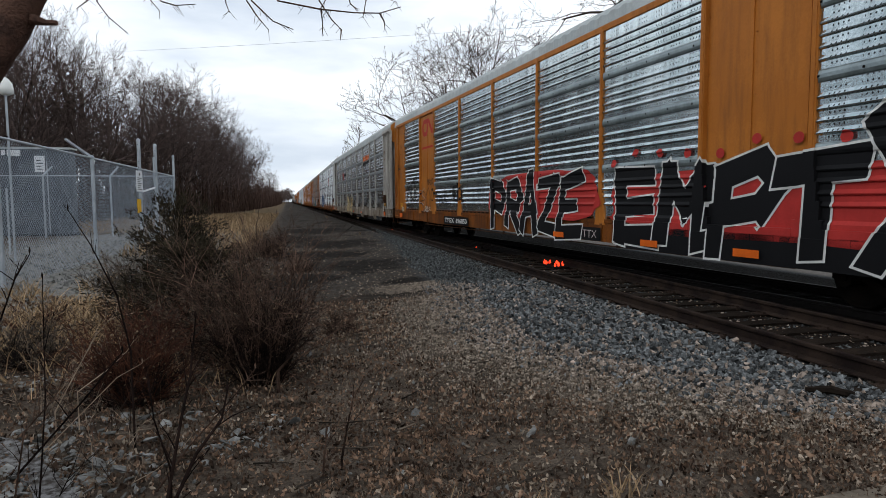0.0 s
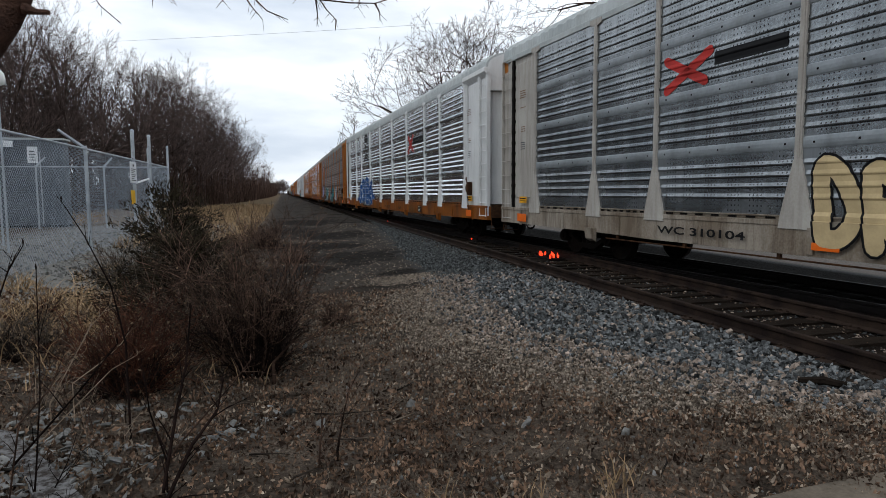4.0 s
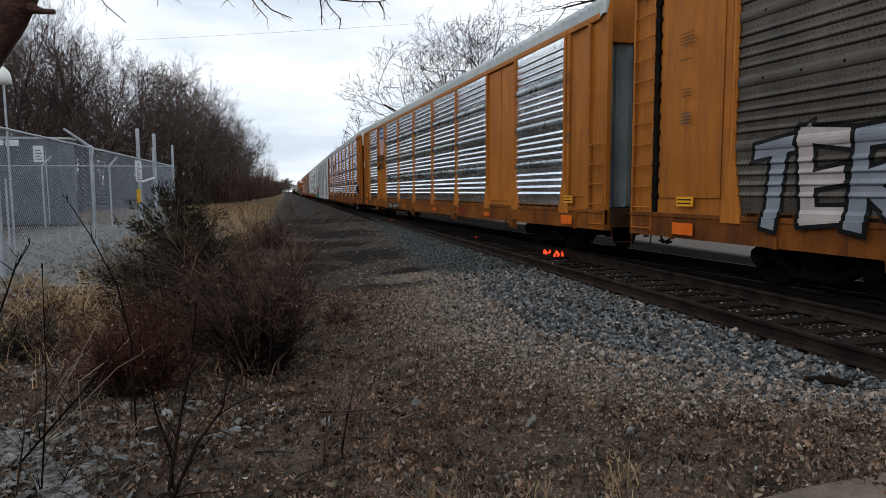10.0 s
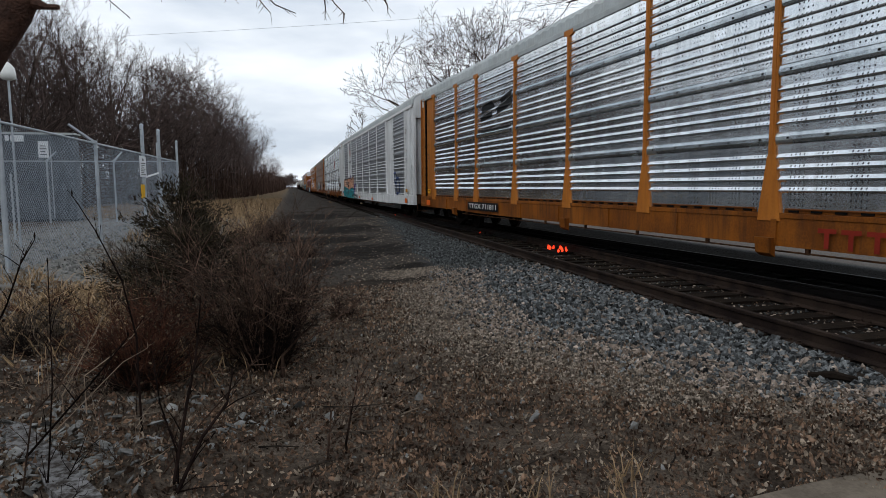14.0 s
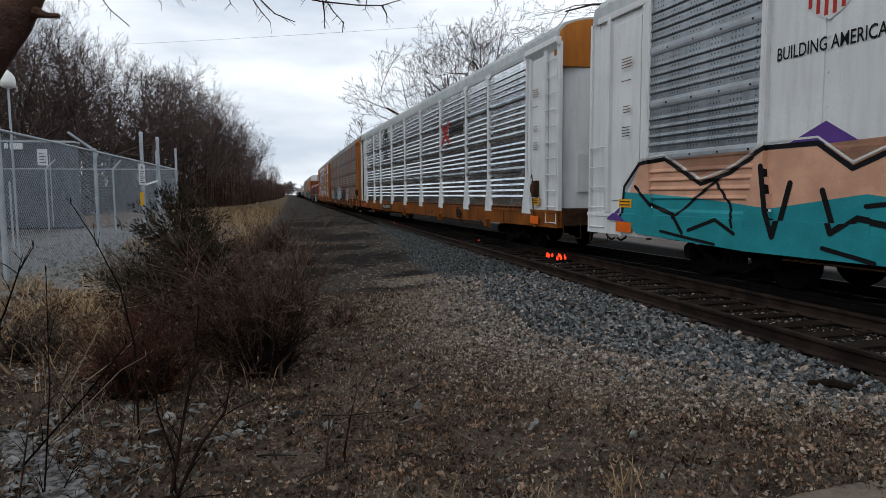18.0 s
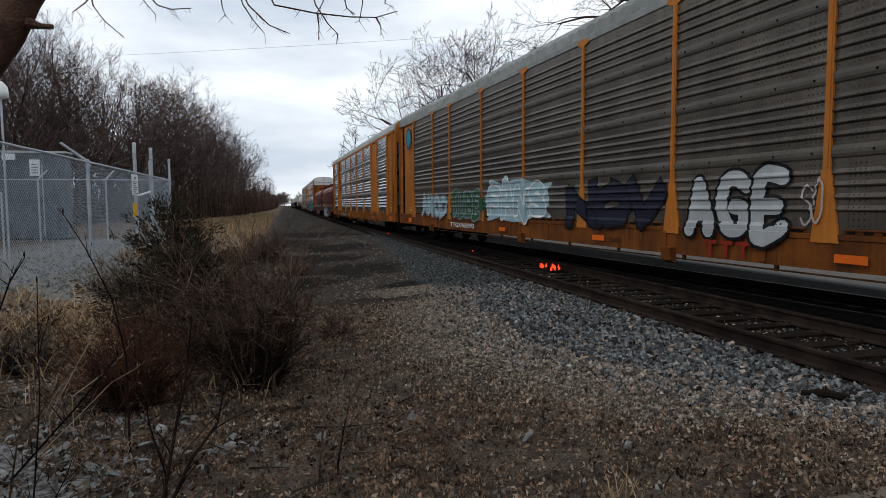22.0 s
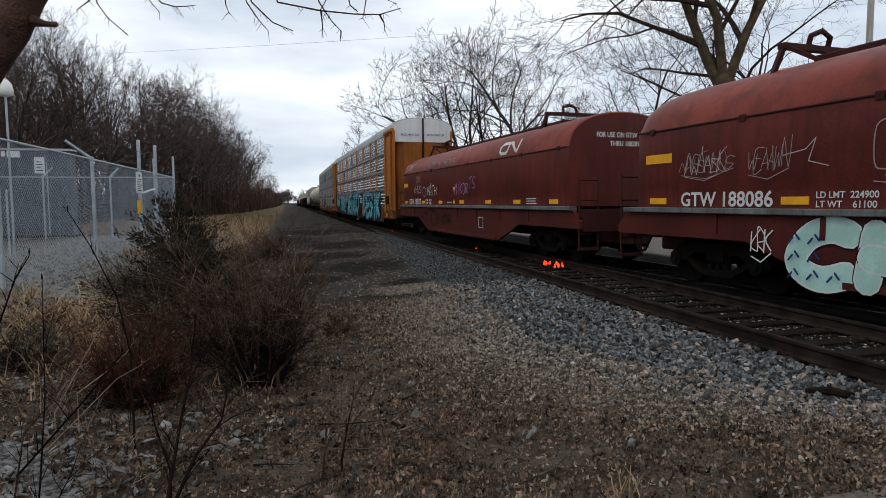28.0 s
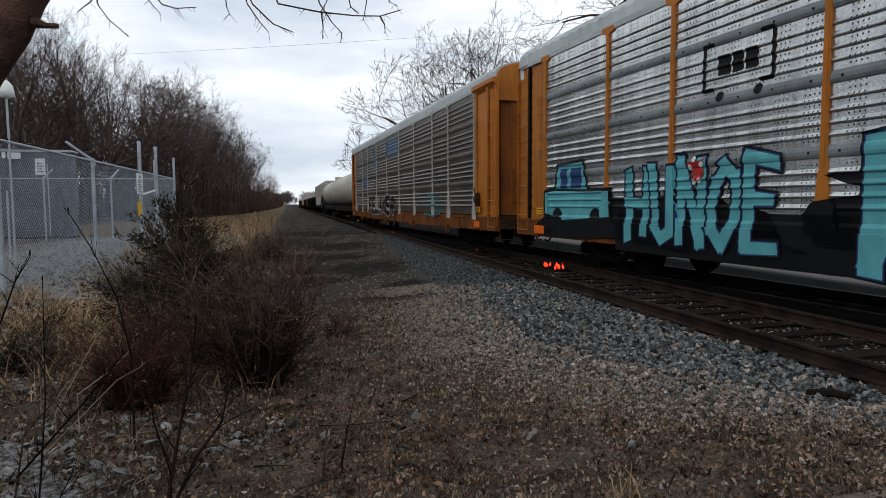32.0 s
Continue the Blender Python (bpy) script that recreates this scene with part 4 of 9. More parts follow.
def hopper_car(label, length, material):
    """A covered hopper seen only from afar: ribbed sloping-ended body on two bogies."""
    car = thing("hopper_wagon", label, "rail wagon", "wagons of the freight train")
    half = length / 2
    g = Geo().prism_x([(-half, 4.1), (-half, 2.6), (-half + 2.4, 1.3), (half - 2.4, 1.3), (half, 2.6), (half, 4.1)], -1.5, 1.5)
    for k in range(12):
        y = -half + 0.6 + k * (length - 1.2) / 11
        for s in (-1, 1):
            g.box(s * 1.54 - 0.04, s * 1.54 + 0.04, y - 0.06, y + 0.06, 2.6, 4.1)
    part("body", g, material, car)
    part("roof", Geo().prism_y([(-1.5, 4.1), (1.5, 4.1), (0.9, 4.55), (-0.9, 4.55)], -half, half), material, car)
    part("underframe", Geo().box(-1.45, 1.45, -half, half, 0.95, 1.3, 0.03), BLACK_STEEL, car)
    for e in (-1, 1):
        add_coupler(car, e * (half + 0.42), e)
        add_truck(car, e * (half - 1.9))
    return car


def tank_car(label, length, material):
    car = thing("tank_wagon", label, "rail wagon", "wagons of the freight train")
    half = length / 2
    st = [(-half + 0.3, 0.3), (-half + 0.4, 0.9), (-half + 0.75, 1.3), (-half + 1.2, 1.45), (half - 1.2, 1.45), (half - 0.75, 1.3), (half - 0.4, 0.9), (half - 0.3, 0.3)]
    part("tank", Geo().tube([(0, y, 2.75) for y, r in st], [r for y, r in st], 24), material, car, smooth=True)
    part("manway", Geo().tube([(0, 0, 4.1), (0, 0, 4.6)], 0.4, 16), material, car)
    part("underframe", Geo().box(-1.2, 1.2, -half, half, 0.85, 1.3, 0.03), BLACK_STEEL, car)
    for e in (-1, 1):
        add_coupler(car, e * (half + 0.42), e)
        add_truck(car, e * (half - 1.9))
    return car


def gondola_car(label, length, material, height=2.6):
    car = thing("gondola_wagon", label, "rail wagon", "wagons of the freight train")
    half = length / 2
    g = Geo()
    for s in (-1, 1):
        g.box(s * 1.47 - 0.04, s * 1.47 + 0.04, -half, half, 1.0, height)
        g.box(s * 1.5 - 0.07, s * 1.5 + 0.07, -half, half, height - 0.12, height + 0.02)
        for k in range(14):
            y = -half + 0.3 + k * (length - 0.6) / 13
            g.box(s * 1.54 - 0.05, s * 1.54 + 0.05, y - 0.06, y + 0.06, 1.0, height - 0.12)
    for e in (-1, 1):
        g.box(-1.45, 1.45, e * half - 0.05, e * half + 0.05, 1.0, height)
    part("body", g, material, car)
    part("underframe", Geo().box(-1.42, 1.42, -half, half, 0.85, 1.1, 0.02), BLACK_STEEL, car)
    for e in (-1, 1):
        add_coupler(car, e * (half + 0.42), e)
        add_truck(car, e * (half - 1.9))
    return car


LEDGE_GREY = mat("dull_grey_ledge", (0.15, 0.155, 0.15), (0.09, 0.09, 0.088), 1.5, 0.6, 0, 0.05, 30, GRIME, 0.7, True)
# galvanised door grey lowered: shade of the wagon gap is in the colour
GALV_DOOR = mat("galvanised_door_steel", (0.22, 0.26, 0.275), (0.15, 0.18, 0.19), 0.8, 0.45, 0.4, 0.04, 20, GRIME, 0.3, True)
YELLOW = mat("yellow_reflector", (0.75, 0.36, 0.02), (0.65, 0.3, 0.02), 3, 0.4, 0, 0.0, 30)
CREAM = mat("cream_tank_paint", (0.5, 0.47, 0.4), (0.4, 0.37, 0.31), 0.5, 0.5, 0, 0.05, 20, (0.15, 0.11, 0.08), 0.5, True)
WAGONS = []   # wagon, middle of its place in the train, length between couplings


def place(car, near, far):
    WAGONS.append((car, (near + far) / 2, far - near))
    return car


G0, GAP = -106.2, 28.75


def gap(i):
    return G0 + GAP * i


c0 = place(autorack("autorack wagon, orange posts, blue-grey sheets, black and red painted letters", ORANGE, ZINC_BLUE, ORANGE_RUST, ROOF_GREY, (1, 7), None, 0.18, None, False, pads=False, shift=0.12), gap(-1), gap(0))
c1 = place(autorack("autorack wagon with grey posts, dull grey sheets and an orange stripe", GREY_PAINT, ZINC_DARK, GREY_SILL, ROOF_GREY, (), GREY_PAINT, 0.27, ORANGE, relief=0.5), gap(0), gap(1))
c2 = place(autorack("autorack wagon with white posts, bright zinc sheets and orange sills", WHITE_PAINT, ZINC, ORANGE_SILL, ROOF_GREY, (), WHITE_PAINT, 0.27, shift=0.15), gap(1), gap(2))
c3 = place(autorack("autorack wagon with orange posts, grimy brown sheets and a shield", ORANGE, BROWN_SHEET, ORANGE_RUST, ROOF_DARK, (), mid=-0.52, shift=-0.4, length=28.05), gap(2), gap(3))
c4 = place(autorack("autorack wagon with orange plain panels, bright sheets and a striped shield", ORANGE, ZINC_BIG, ORANGE_SILL, ROOF_GREY, (1, 7), None, 0.22, None, False, -0.76, GALV_DOOR, shift=-0.15, length=27.68), gap(3), gap(4))
c5 = place(autorack("autorack wagon with orange posts and bright ridged zinc sheets", ORANGE, ZINC, ORANGE_SILL, ROOF_GREY, (), None, 0.2, WHITE_PAINT, mid=-0.75), gap(4), gap(5))
c6 = place(autorack("white autorack wagon with grey sheets, teal and peach spray paint", WHITE_PAINT, ZINC_GREY, WHITE_PAINT, ROOF_GREY, (1, 7), None, 0.24, None, False, pads=False), gap(5), gap(6))
c7 = place(autorack("autorack wagon with white posts, clean zinc sheets and orange sills", WHITE_PAINT, ZINC, ORANGE_SILL, ROOF_GREY, (), WHITE_PAINT, 0.27, ORANGE, mid=-0.3, shift=0.2), gap(6), gap(7))
c8 = place(autorack("autorack wagon with orange posts, dark brown sheets and chalky tags", ORANGE, BROWN_SHEET, ORANGE_RUST, ROOF_DARK, (), mid=-0.25, shift=0.15, length=28.4), gap(7), gap(8))
c9 = place(autorack("autorack wagon with plain orange panels, blue-grey sheets and a round emblem", ORANGE, ZINC_BLUE, ORANGE_SILL, ROOF_GREY, (1, 7), None, 0.22, None, False, mid=-0.31, door=GALV_DOOR, shift=0.7, length=27.32), gap(8), gap(9))
c10 = place(coil_car("maroon coil-steel wagon with a barrel hood and pale bubble letters", 16.6), gap(9), gap(9) + 17.8)
c11 = place(coil_car("maroon coil-steel wagon with a barrel hood and scrawled chalk tags", 16.6), gap(9) + 17.8, 188.5)
c12 = place(autorack("autorack wagon with orange ends, white arch and turquoise painted letters", ORANGE, ZINC_MID, ORANGE_RUST, ROOF_GREY, (), None, 0.14, WHITE_PAINT, pads=False, shift=0.4), 188.5, 218.0)
c13 = place(autorack("autorack wagon with grey-brown sheets and an orange end", GREY_PAINT, BROWN_SHEET, ORANGE_RUST, ROOF_GREY, (), ORANGE), 218.0, 246.8)


# ---- lettering, emblems and spray paint on the wagons ----
def text_mesh(body, bold=0.0, shear=0.0, spacing=1.0):
    """Triangles of a word in the built-in font, as points across and up."""
    cu = bpy.data.curves.new("word", "FONT")
    cu.body, cu.offset, cu.shear, cu.space_character, cu.resolution_u = body, bold, shear, spacing, 3
    ob = bpy.data.objects.new("word", cu)
    me = bpy.data.meshes.new_from_object(ob)
    bm = bmesh.new()
    bm.from_mesh(me)
    bpy.data.objects.remove(ob)
    bpy.data.curves.remove(cu)
    bpy.data.meshes.remove(me)
    return bm


def bounds(bm):
    xs, ys = [v.co.x for v in bm.verts], [v.co.y for v in bm.verts]
    return min(xs), max(xs), min(ys), max(ys)


# half-width of a side post with its flared foot, up to each height
POST_STEPS = ((1.2015, 0.24), (1.4515, 0.19), (1.7015, 0.135), (1.8815, 0.1), (99, 0.085))


def rack_surface(y, z, plain, relief=1.0):
    """How far out the side of an autorack wagon lies at that place."""
    for p in POSTS:
        half = next(w for top, w in POST_STEPS if z < top)
        if z > 0.955 and abs(y - p) < half:
            return 1.5565
    if z < PANEL_Z0 - 0.002:
        return 1.564
    for k in plain:
        if POSTS[k + 1] < y < POSTS[k]:
            return 1.484
    if y > POSTS[0] or y < POSTS[-1]:
        return 1.525
    h = z - PANEL_Z0
    if h < 0.07:
        return PANEL_OUT + 0.034
    for (xa, za), (xb, zb) in zip(PROFILE, PROFILE[1:]):
        if za <= h <= zb:
            return PANEL_OUT - relief * (xa + (xb - xa) * (h - za) / max(zb - za, 1e-6))
    return PANEL_OUT


HOOD = -1


def hood_surface(z):
    """How far out the barrel hood of a coil wagon lies at that height."""
    s = max(min((z - 2.72) / HOOD_RISE, 1.0), 0.0) ** 1.25
    return 1.466 if z < 2.72 else 1.452 * math.sqrt(1 - s * s) + 0.012


def lay(car, name, bm, material, layer, plain=(), flat=None, label=""):
    """Lays painted shapes, given as length and height, onto the near side of a wagon, following posts and ridges."""
    if not bm.verts:
        bm.free()
        return None
    shift = POST_SHIFT.get(car.name, 0.0)
    if flat is None:
        y0, y1 = min(v.co.x for v in bm.verts), max(v.co.x for v in bm.verts)
        z0, z1 = min(v.co.y for v in bm.verts), max(v.co.y for v in bm.verts)
        cuts = [PANEL_Z0 - 0.004, PANEL_Z0 + 0.069] + [PANEL_Z0 + z for _, z in PROFILE if z0 < PANEL_Z0 + z < z1] + [0.953, 0.957] + [z + e for z, _ in POST_STEPS[:-1] for e in (-0.0015, 0.0015)]
        for z in cuts:
            bmesh.ops.bisect_plane(bm, geom=bm.verts[:] + bm.edges[:] + bm.faces[:], plane_co=(0, z, 0), plane_no=(0, 1, 0))
        for p in [q + shift for q in POSTS]:
            for y in [p + s * (w + e) for _, w in POST_STEPS for s in (-1, 1) for e in (-0.002, 0.002)]:
                if y0 < y < y1:
                    bmesh.ops.bisect_plane(bm, geom=bm.verts[:] + bm.edges[:] + bm.faces[:], plane_co=(y, 0, 0), plane_no=(1, 0, 0))
    for v in bm.verts:
        y, z = v.co.x, v.co.y
        out = hood_surface(z) if flat == HOOD else flat if flat is not None else rack_surface(y - shift, z, plain, RELIEF.get(car.name, 1.0))
        v.co = (-(out + 0.004 + 0.0022 * layer + v.co.z), y, z)
    me = bpy.data.meshes.new(name)
    bm.to_mesh(me)
    bm.free()
    me.materials.append(material)
    return part(name, me, None, car, label)


def fit_box(bm, y0, y1, z0, z1, slant=0.0):
    """Letters read from the far end of the wagon, at y0, to the near end, at y1."""
    a, b, c, d = bounds(bm)
    for v in bm.verts:
        u, w = (v.co.x - a) / max(b - a, 1e-6), (v.co.y - c) / max(d - c, 1e-6)
        v.co = (y0 + (y1 - y0) * u, z0 + (z1 - z0) * w + slant * (u - 0.5), 0)
    return bm


def lettering(car, body, y0, y1, z0, z1, material, plain=(), flat=None, bold=0.012, layer=2, shear=0.0, label="", name="stencil_lettering"):
    bm = fit_box(text_mesh(body, bold, shear), y0, y1, z0, z1)
    return lay(car, name, bm, material, layer, plain, flat, label)


def polygon(points):
    bm = bmesh.new()
    bm.faces.new([bm.verts.new((y, z, 0)) for y, z in points])
    bmesh.ops.triangulate(bm, faces=bm.faces[:])
    return bm


def rect(y0, y1, z0, z1):
    bm = bmesh.new()
    n = max(int(abs(y1 - y0) / 0.5), 1)
    for k in range(n):
        a, b = y0 + (y1 - y0) * k / n, y0 + (y1 - y0) * (k + 1) / n
        bm.faces.new([bm.verts.new(p) for p in ((a, z0, 0), (b, z0, 0), (b, z1, 0), (a, z1, 0))])
    return bm


def ring(cy, cz, ry, rz, inner, n=36):
    bm = bmesh.new()
    for k in range(n):
        a, b = 2 * math.pi * k / n, 2 * math.pi * (k + 1) / n
        q = [(cy + ry * r * math.cos(t), cz + rz * r * math.sin(t), 0) for r, t in ((1, a), (1, b), (inner, b), (inner, a))]
        bm.faces.new([bm.verts.new(p) for p in q])
    return bm


def stroke(points, width, deep=0.0):
    """A brush line of even width through the points, with rounded turns."""
    bm = bmesh.new()
    e = deep
    for (a, b), (c, d) in zip(points, points[1:]):
        L = math.hypot(c - a, d - b)
        if L < 1e-6:
            continue
        e += 0.00002
        ny, nz = -(d - b) / L * width / 2, (c - a) / L * width / 2
        bm.faces.new([bm.verts.new(p) for p in ((a + ny, b + nz, e), (c + ny, d + nz, e), (c - ny, d - nz, e), (a - ny, b - nz, e))])
    for a, b in points:
        e += 0.00002
        bm.faces.new([bm.verts.new((a + width / 2 * math.cos(t), b + width / 2 * math.sin(t), e)) for t in [math.pi * k / 5 for k in range(10)]])
    return bm


def slab(points, width, rnd, grow=0.0, deep=0.0):
    """The bars of an angular painted letter: each tapers, overshoots its ends and is cut at a slant."""
    bm = bmesh.new()
    e = deep
    for (a, b), (c, d) in zip(points, points[1:]):
        L = math.hypot(c - a, d - b)
        cut0, cut1, w0, w1, over0, over1 = [rnd.uniform(*q) for q in ((-0.35, 0.35), (-0.35, 0.35), (0.85, 1.2), (0.8, 1.25), (0.3, 0.55), (0.3, 0.65))]
        if L < 1e-6:
            continue
        e += 0.00002
        ty, tz = (c - a) / L, (d - b) / L
        h0, h1 = width * w0 / 2 + grow, width * w1 / 2 + grow
        s0, s1 = width * over0 + grow, width * over1 + grow
        corners = [(a, b, h0, -s0 + cut0 * h0), (c, d, h1, s1 + cut1 * h1), (c, d, -h1, s1 - cut1 * h1), (a, b, -h0, -s0 - cut0 * h0)]
        bm.faces.new([bm.verts.new((p - tz * h + ty * k, q + ty * h + tz * k, e)) for p, q, h, k in corners])
    return bm


# brush strokes of hand-painted letters, in a box one wide and one high
HAND = {
    "A": "0,0 .42,1 .58,1 1,0|.2,.36 .8,.36", "B": "0,0 0,1 .7,1 .92,.78 .7,.54 .1,.52|.7,.52 1,.28 .75,0 0,0",
    "C": "1,.85 .6,1 .15,.85 0,.5 .15,.15 .6,0 1,.15", "D": "0,0 0,1 .55,1 1,.66 1,.34 .55,0 0,0", "E": "1,1 .05,1 0,0 1,0|0,.5 .75,.52",
    "F": "0,0 0,1 1,1|0,.52 .75,.52", "G": "1,.85 .6,1 .15,.85 0,.5 .15,.12 .6,0 1,.15 1,.45 .6,.45", "H": "0,0 0,1|1,0 1,1|0,.5 1,.5",
    "I": ".5,0 .5,.7|.5,.96 .52,1", "K": "0,0 0,1|1,1 .1,.48 1,0", "L": "0,1 0,0 1,.05", "M": "0,0 .1,1 .5,.45 .9,1 1,0", "N": "0,0 .05,1 .95,0 1,1",
    "O": ".5,1 .1,.82 0,.5 .1,.18 .5,0 .9,.18 1,.5 .9,.82 .5,1", "P": "0,0 0,1 .7,1 1,.78 .75,.5 0,.48", "R": "0,0 0,1 .7,1 1,.78 .75,.52 .1,.5 1,0",
    "S": "1,.88 .5,1 .05,.82 .15,.58 .85,.42 .95,.18 .5,0 0,.12", "T": "0,.95 1,1|.5,.97 .5,0", "U": "0,1 .05,.2 .5,0 .95,.2 1,1", "V": "0,1 .5,0 1,1",
    "W": "0,1 .22,0 .5,.6 .78,0 1,1", "X": "0,0 1,1|0,1 1,0", "Y": "0,1 .5,.5 1,1|.5,.5 .45,0", "Z": "0,1 1,1 0,0 1,0", "1": ".15,.75 .55,1 .55,0", "2": "0,.8 .5,1 .95,.75 0,0 1,0"}


def hand_strokes(ch, rnd=None, shake=0.0):
    out = []
    for ln in HAND.get(ch, HAND["O"]).split("|"):
        pts = [tuple(float(c) for c in p.split(",")) for p in ln.split()]
        if rnd:
            pts = [(a + rnd.uniform(-shake, shake), b + rnd.uniform(-shake, shake)) for a, b in pts]
        out.append(pts)
    return out


def joined(parts):
    bm = bmesh.new()
    for p in parts:
        me = bpy.data.meshes.new("tmp")
        p.to_mesh(me)
        bm.from_mesh(me)
        bpy.data.meshes.remove(me)
        p.free()
    return bm


def smooth_path(points, n=3):
    """The same line with its turns rounded."""
    if len(points) < 3:
        return points
    p = [points[0]] + list(points) + [points[-1]]
    out = []
    for i in range(1, len(p) - 2):
        for k in range(n):
            t = k / n
            out.append(tuple(0.5 * (2 * b + (c - a) * t + (2 * a - 5 * b + 4 * c - d) * t * t + (3 * b - a - 3 * c + d) * t ** 3) for a, b, c, d in zip(p[i - 1], p[i], p[i + 1], p[i + 2])))
    return out + [points[-1]]


def splash(y0, y1, z0, z1, seed, n=40, rough=0.18):
    """A cloud of sprayed paint: a closed ragged outline in a box."""
    rnd = random.Random(seed)
    pts = []
    cy, cz, ry, rz = (y0 + y1) / 2, (z0 + z1) / 2, abs(y1 - y0) / 2, (z1 - z0) / 2
    wave = [rnd.uniform(0, 6.28) for k in range(3)]
    n = 2 * n
    for k in range(n):
        t = 2 * math.pi * k / n
        c, s = math.cos(t), math.sin(t)
        e = 0.55
        r = 1 + rough * (0.5 * math.sin(3 * t + wave[0]) + 0.6 * math.sin(7 * t + wave[1]) + 0.4 * math.sin(12 * t + wave[2]) - 0.5)
        pts.append((cy + ry * r * math.copysign(abs(c) ** e, c), cz + rz * r * math.copysign(abs(s) ** e, s)))
    return polygon(pts)


def piece(car, word, y0, y1, z0, z1, fill, line, back=None, bold=0.25, edge=0.05, plain=(), flat=None, seed=1, tops=None, jitter=0.10, rim=None, wide=1.0, sharp=False):
    """Large sprayed letters: each with its own size and tilt, filled, outlined, on a cloud of colour."""
    rnd = random.Random(seed)
    n = len(word)
    step = (y1 - y0) / n
    width = min(bold * abs(step), 0.34 * (z1 - z0))
    if back:
        d = math.copysign(0.22, y0 - y1)
        lay(car, "spray_cloud", splash(y0 + d, y1 - d, z0 - 0.1, z1 + 0.12, seed), back, 0, plain, flat)
    for k, ch in enumerate(word):
        a, b = y0 + step * (k + 0.5 - 0.48 * wide), y0 + step * (k + 0.5 + 0.48 * wide)
        m = width / 2 * math.copysign(1, b - a)
        lo, hi = z0 + width / 2 + rnd.uniform(-jitter, jitter) * 0.4, (tops[k] if tops else z1) - width / 2 + rnd.uniform(-jitter, jitter)
        tilt, lean = rnd.uniform(-0.12, 0.12), rnd.uniform(-0.16, 0.16)
        outer, inner, rims = [], [], []
        for i, pts in enumerate(hand_strokes(ch, rnd, 0.07)):
            q = [((a + m) + (b - a - 2 * m) * u + lean * (w - 0.5) * (b - a), lo + (hi - lo) * w + tilt * (u - 0.5)) for u, w in pts]
            if sharp:
                cut = rnd.randrange(10000)
                outer.append(slab(q, width, random.Random(cut), edge, 0.0008 * i))
                inner.append(slab(q, width, random.Random(cut), 0.0, 0.0008 * i))
                if rim:
                    rims.append(slab(q, width, random.Random(cut), 0.02, 0.0008 * i))
                continue
            q = smooth_path(q)
            outer.append(stroke(q, width + 2 * edge, 0.0008 * i))
            inner.append(stroke(q, width, 0.0008 * i))
            if rim:
                rims.append(stroke(q, width + 0.05, 0.0008 * i))
        lay(car, "letter_outline", joined(outer), line, 1 + 2 * k, plain, flat)
        if rim:
            lay(car, "letter_rim", joined(rims), rim, 1.5 + 2 * k, plain, flat)
        lay(car, "painted_letter", joined(inner), fill[k % len(fill)] if isinstance(fill, (list, tuple)) else fill, 2 + 2 * k, plain, flat)


def scrawl(car, y0, y1, z0, z1, material, seed, width=0.03, loops=7, plain=(), flat=None):
    """A quick hand-drawn tag of running strokes."""
    rnd = random.Random(seed)
    n = max(3, int(loops * 0.75))
    step = (y1 - y0) / n
    for k in range(n):
        ch = rnd.choice("AKSMRNZEOWCH")
        big = rnd.uniform(0.65, 1.25)
        pieces = []
        for i, pts in enumerate(hand_strokes(ch, rnd, 0.14)):
            q = smooth_path([(y0 + step * (k - 0.1 + 1.15 * u + 0.25 * (w - 0.5)), z0 + (z1 - z0) * (w * big + 0.04 * k / n)) for u, w in pts])
            pieces.append(stroke(q, width * rnd.uniform(0.8, 1.2), 0.0006 * ((3 * k + i) % 5)))
        lay(car, "tag_letter", joined(pieces), material, 4 + 0.3 * (k % 3), plain, flat)
    if rnd.random() < 0.6:
        lay(car, "tag_underline", stroke([(y0, z0 - 0.05), ((y0 + y1) / 2, z0 - 0.12), (y1, z0 + 0.02)], width, 0.002), material, 5, plain, flat)


def hand_word(car, word, y0, y1, z0, z1, material, width=0.03, plain=(), flat=None, seed=1, slant=0.15, rise=0.0):
    """A hand-drawn word in thin running strokes."""
    rnd = random.Random(seed)
    step = (y1 - y0) / len(word)
    for k, ch in enumerate(word):
        if ch == " ":
            continue
        big = rnd.uniform(0.8, 1.1)
        pieces = []
        for i, pts in enumerate(hand_strokes(ch, rnd, 0.06)):
            q = smooth_path([(y0 + step * (k + 0.8 * u + slant * (w - 0.5)), z0 + (z1 - z0) * w * big + rise * (k / len(word) - 0.5)) for u, w in pts])
            pieces.append(stroke(q, width, 0.0006 * ((3 * k + i) % 5)))
        lay(car, "tag_letter", joined(pieces), material, 4 + 0.3 * (k % 3), plain, flat)


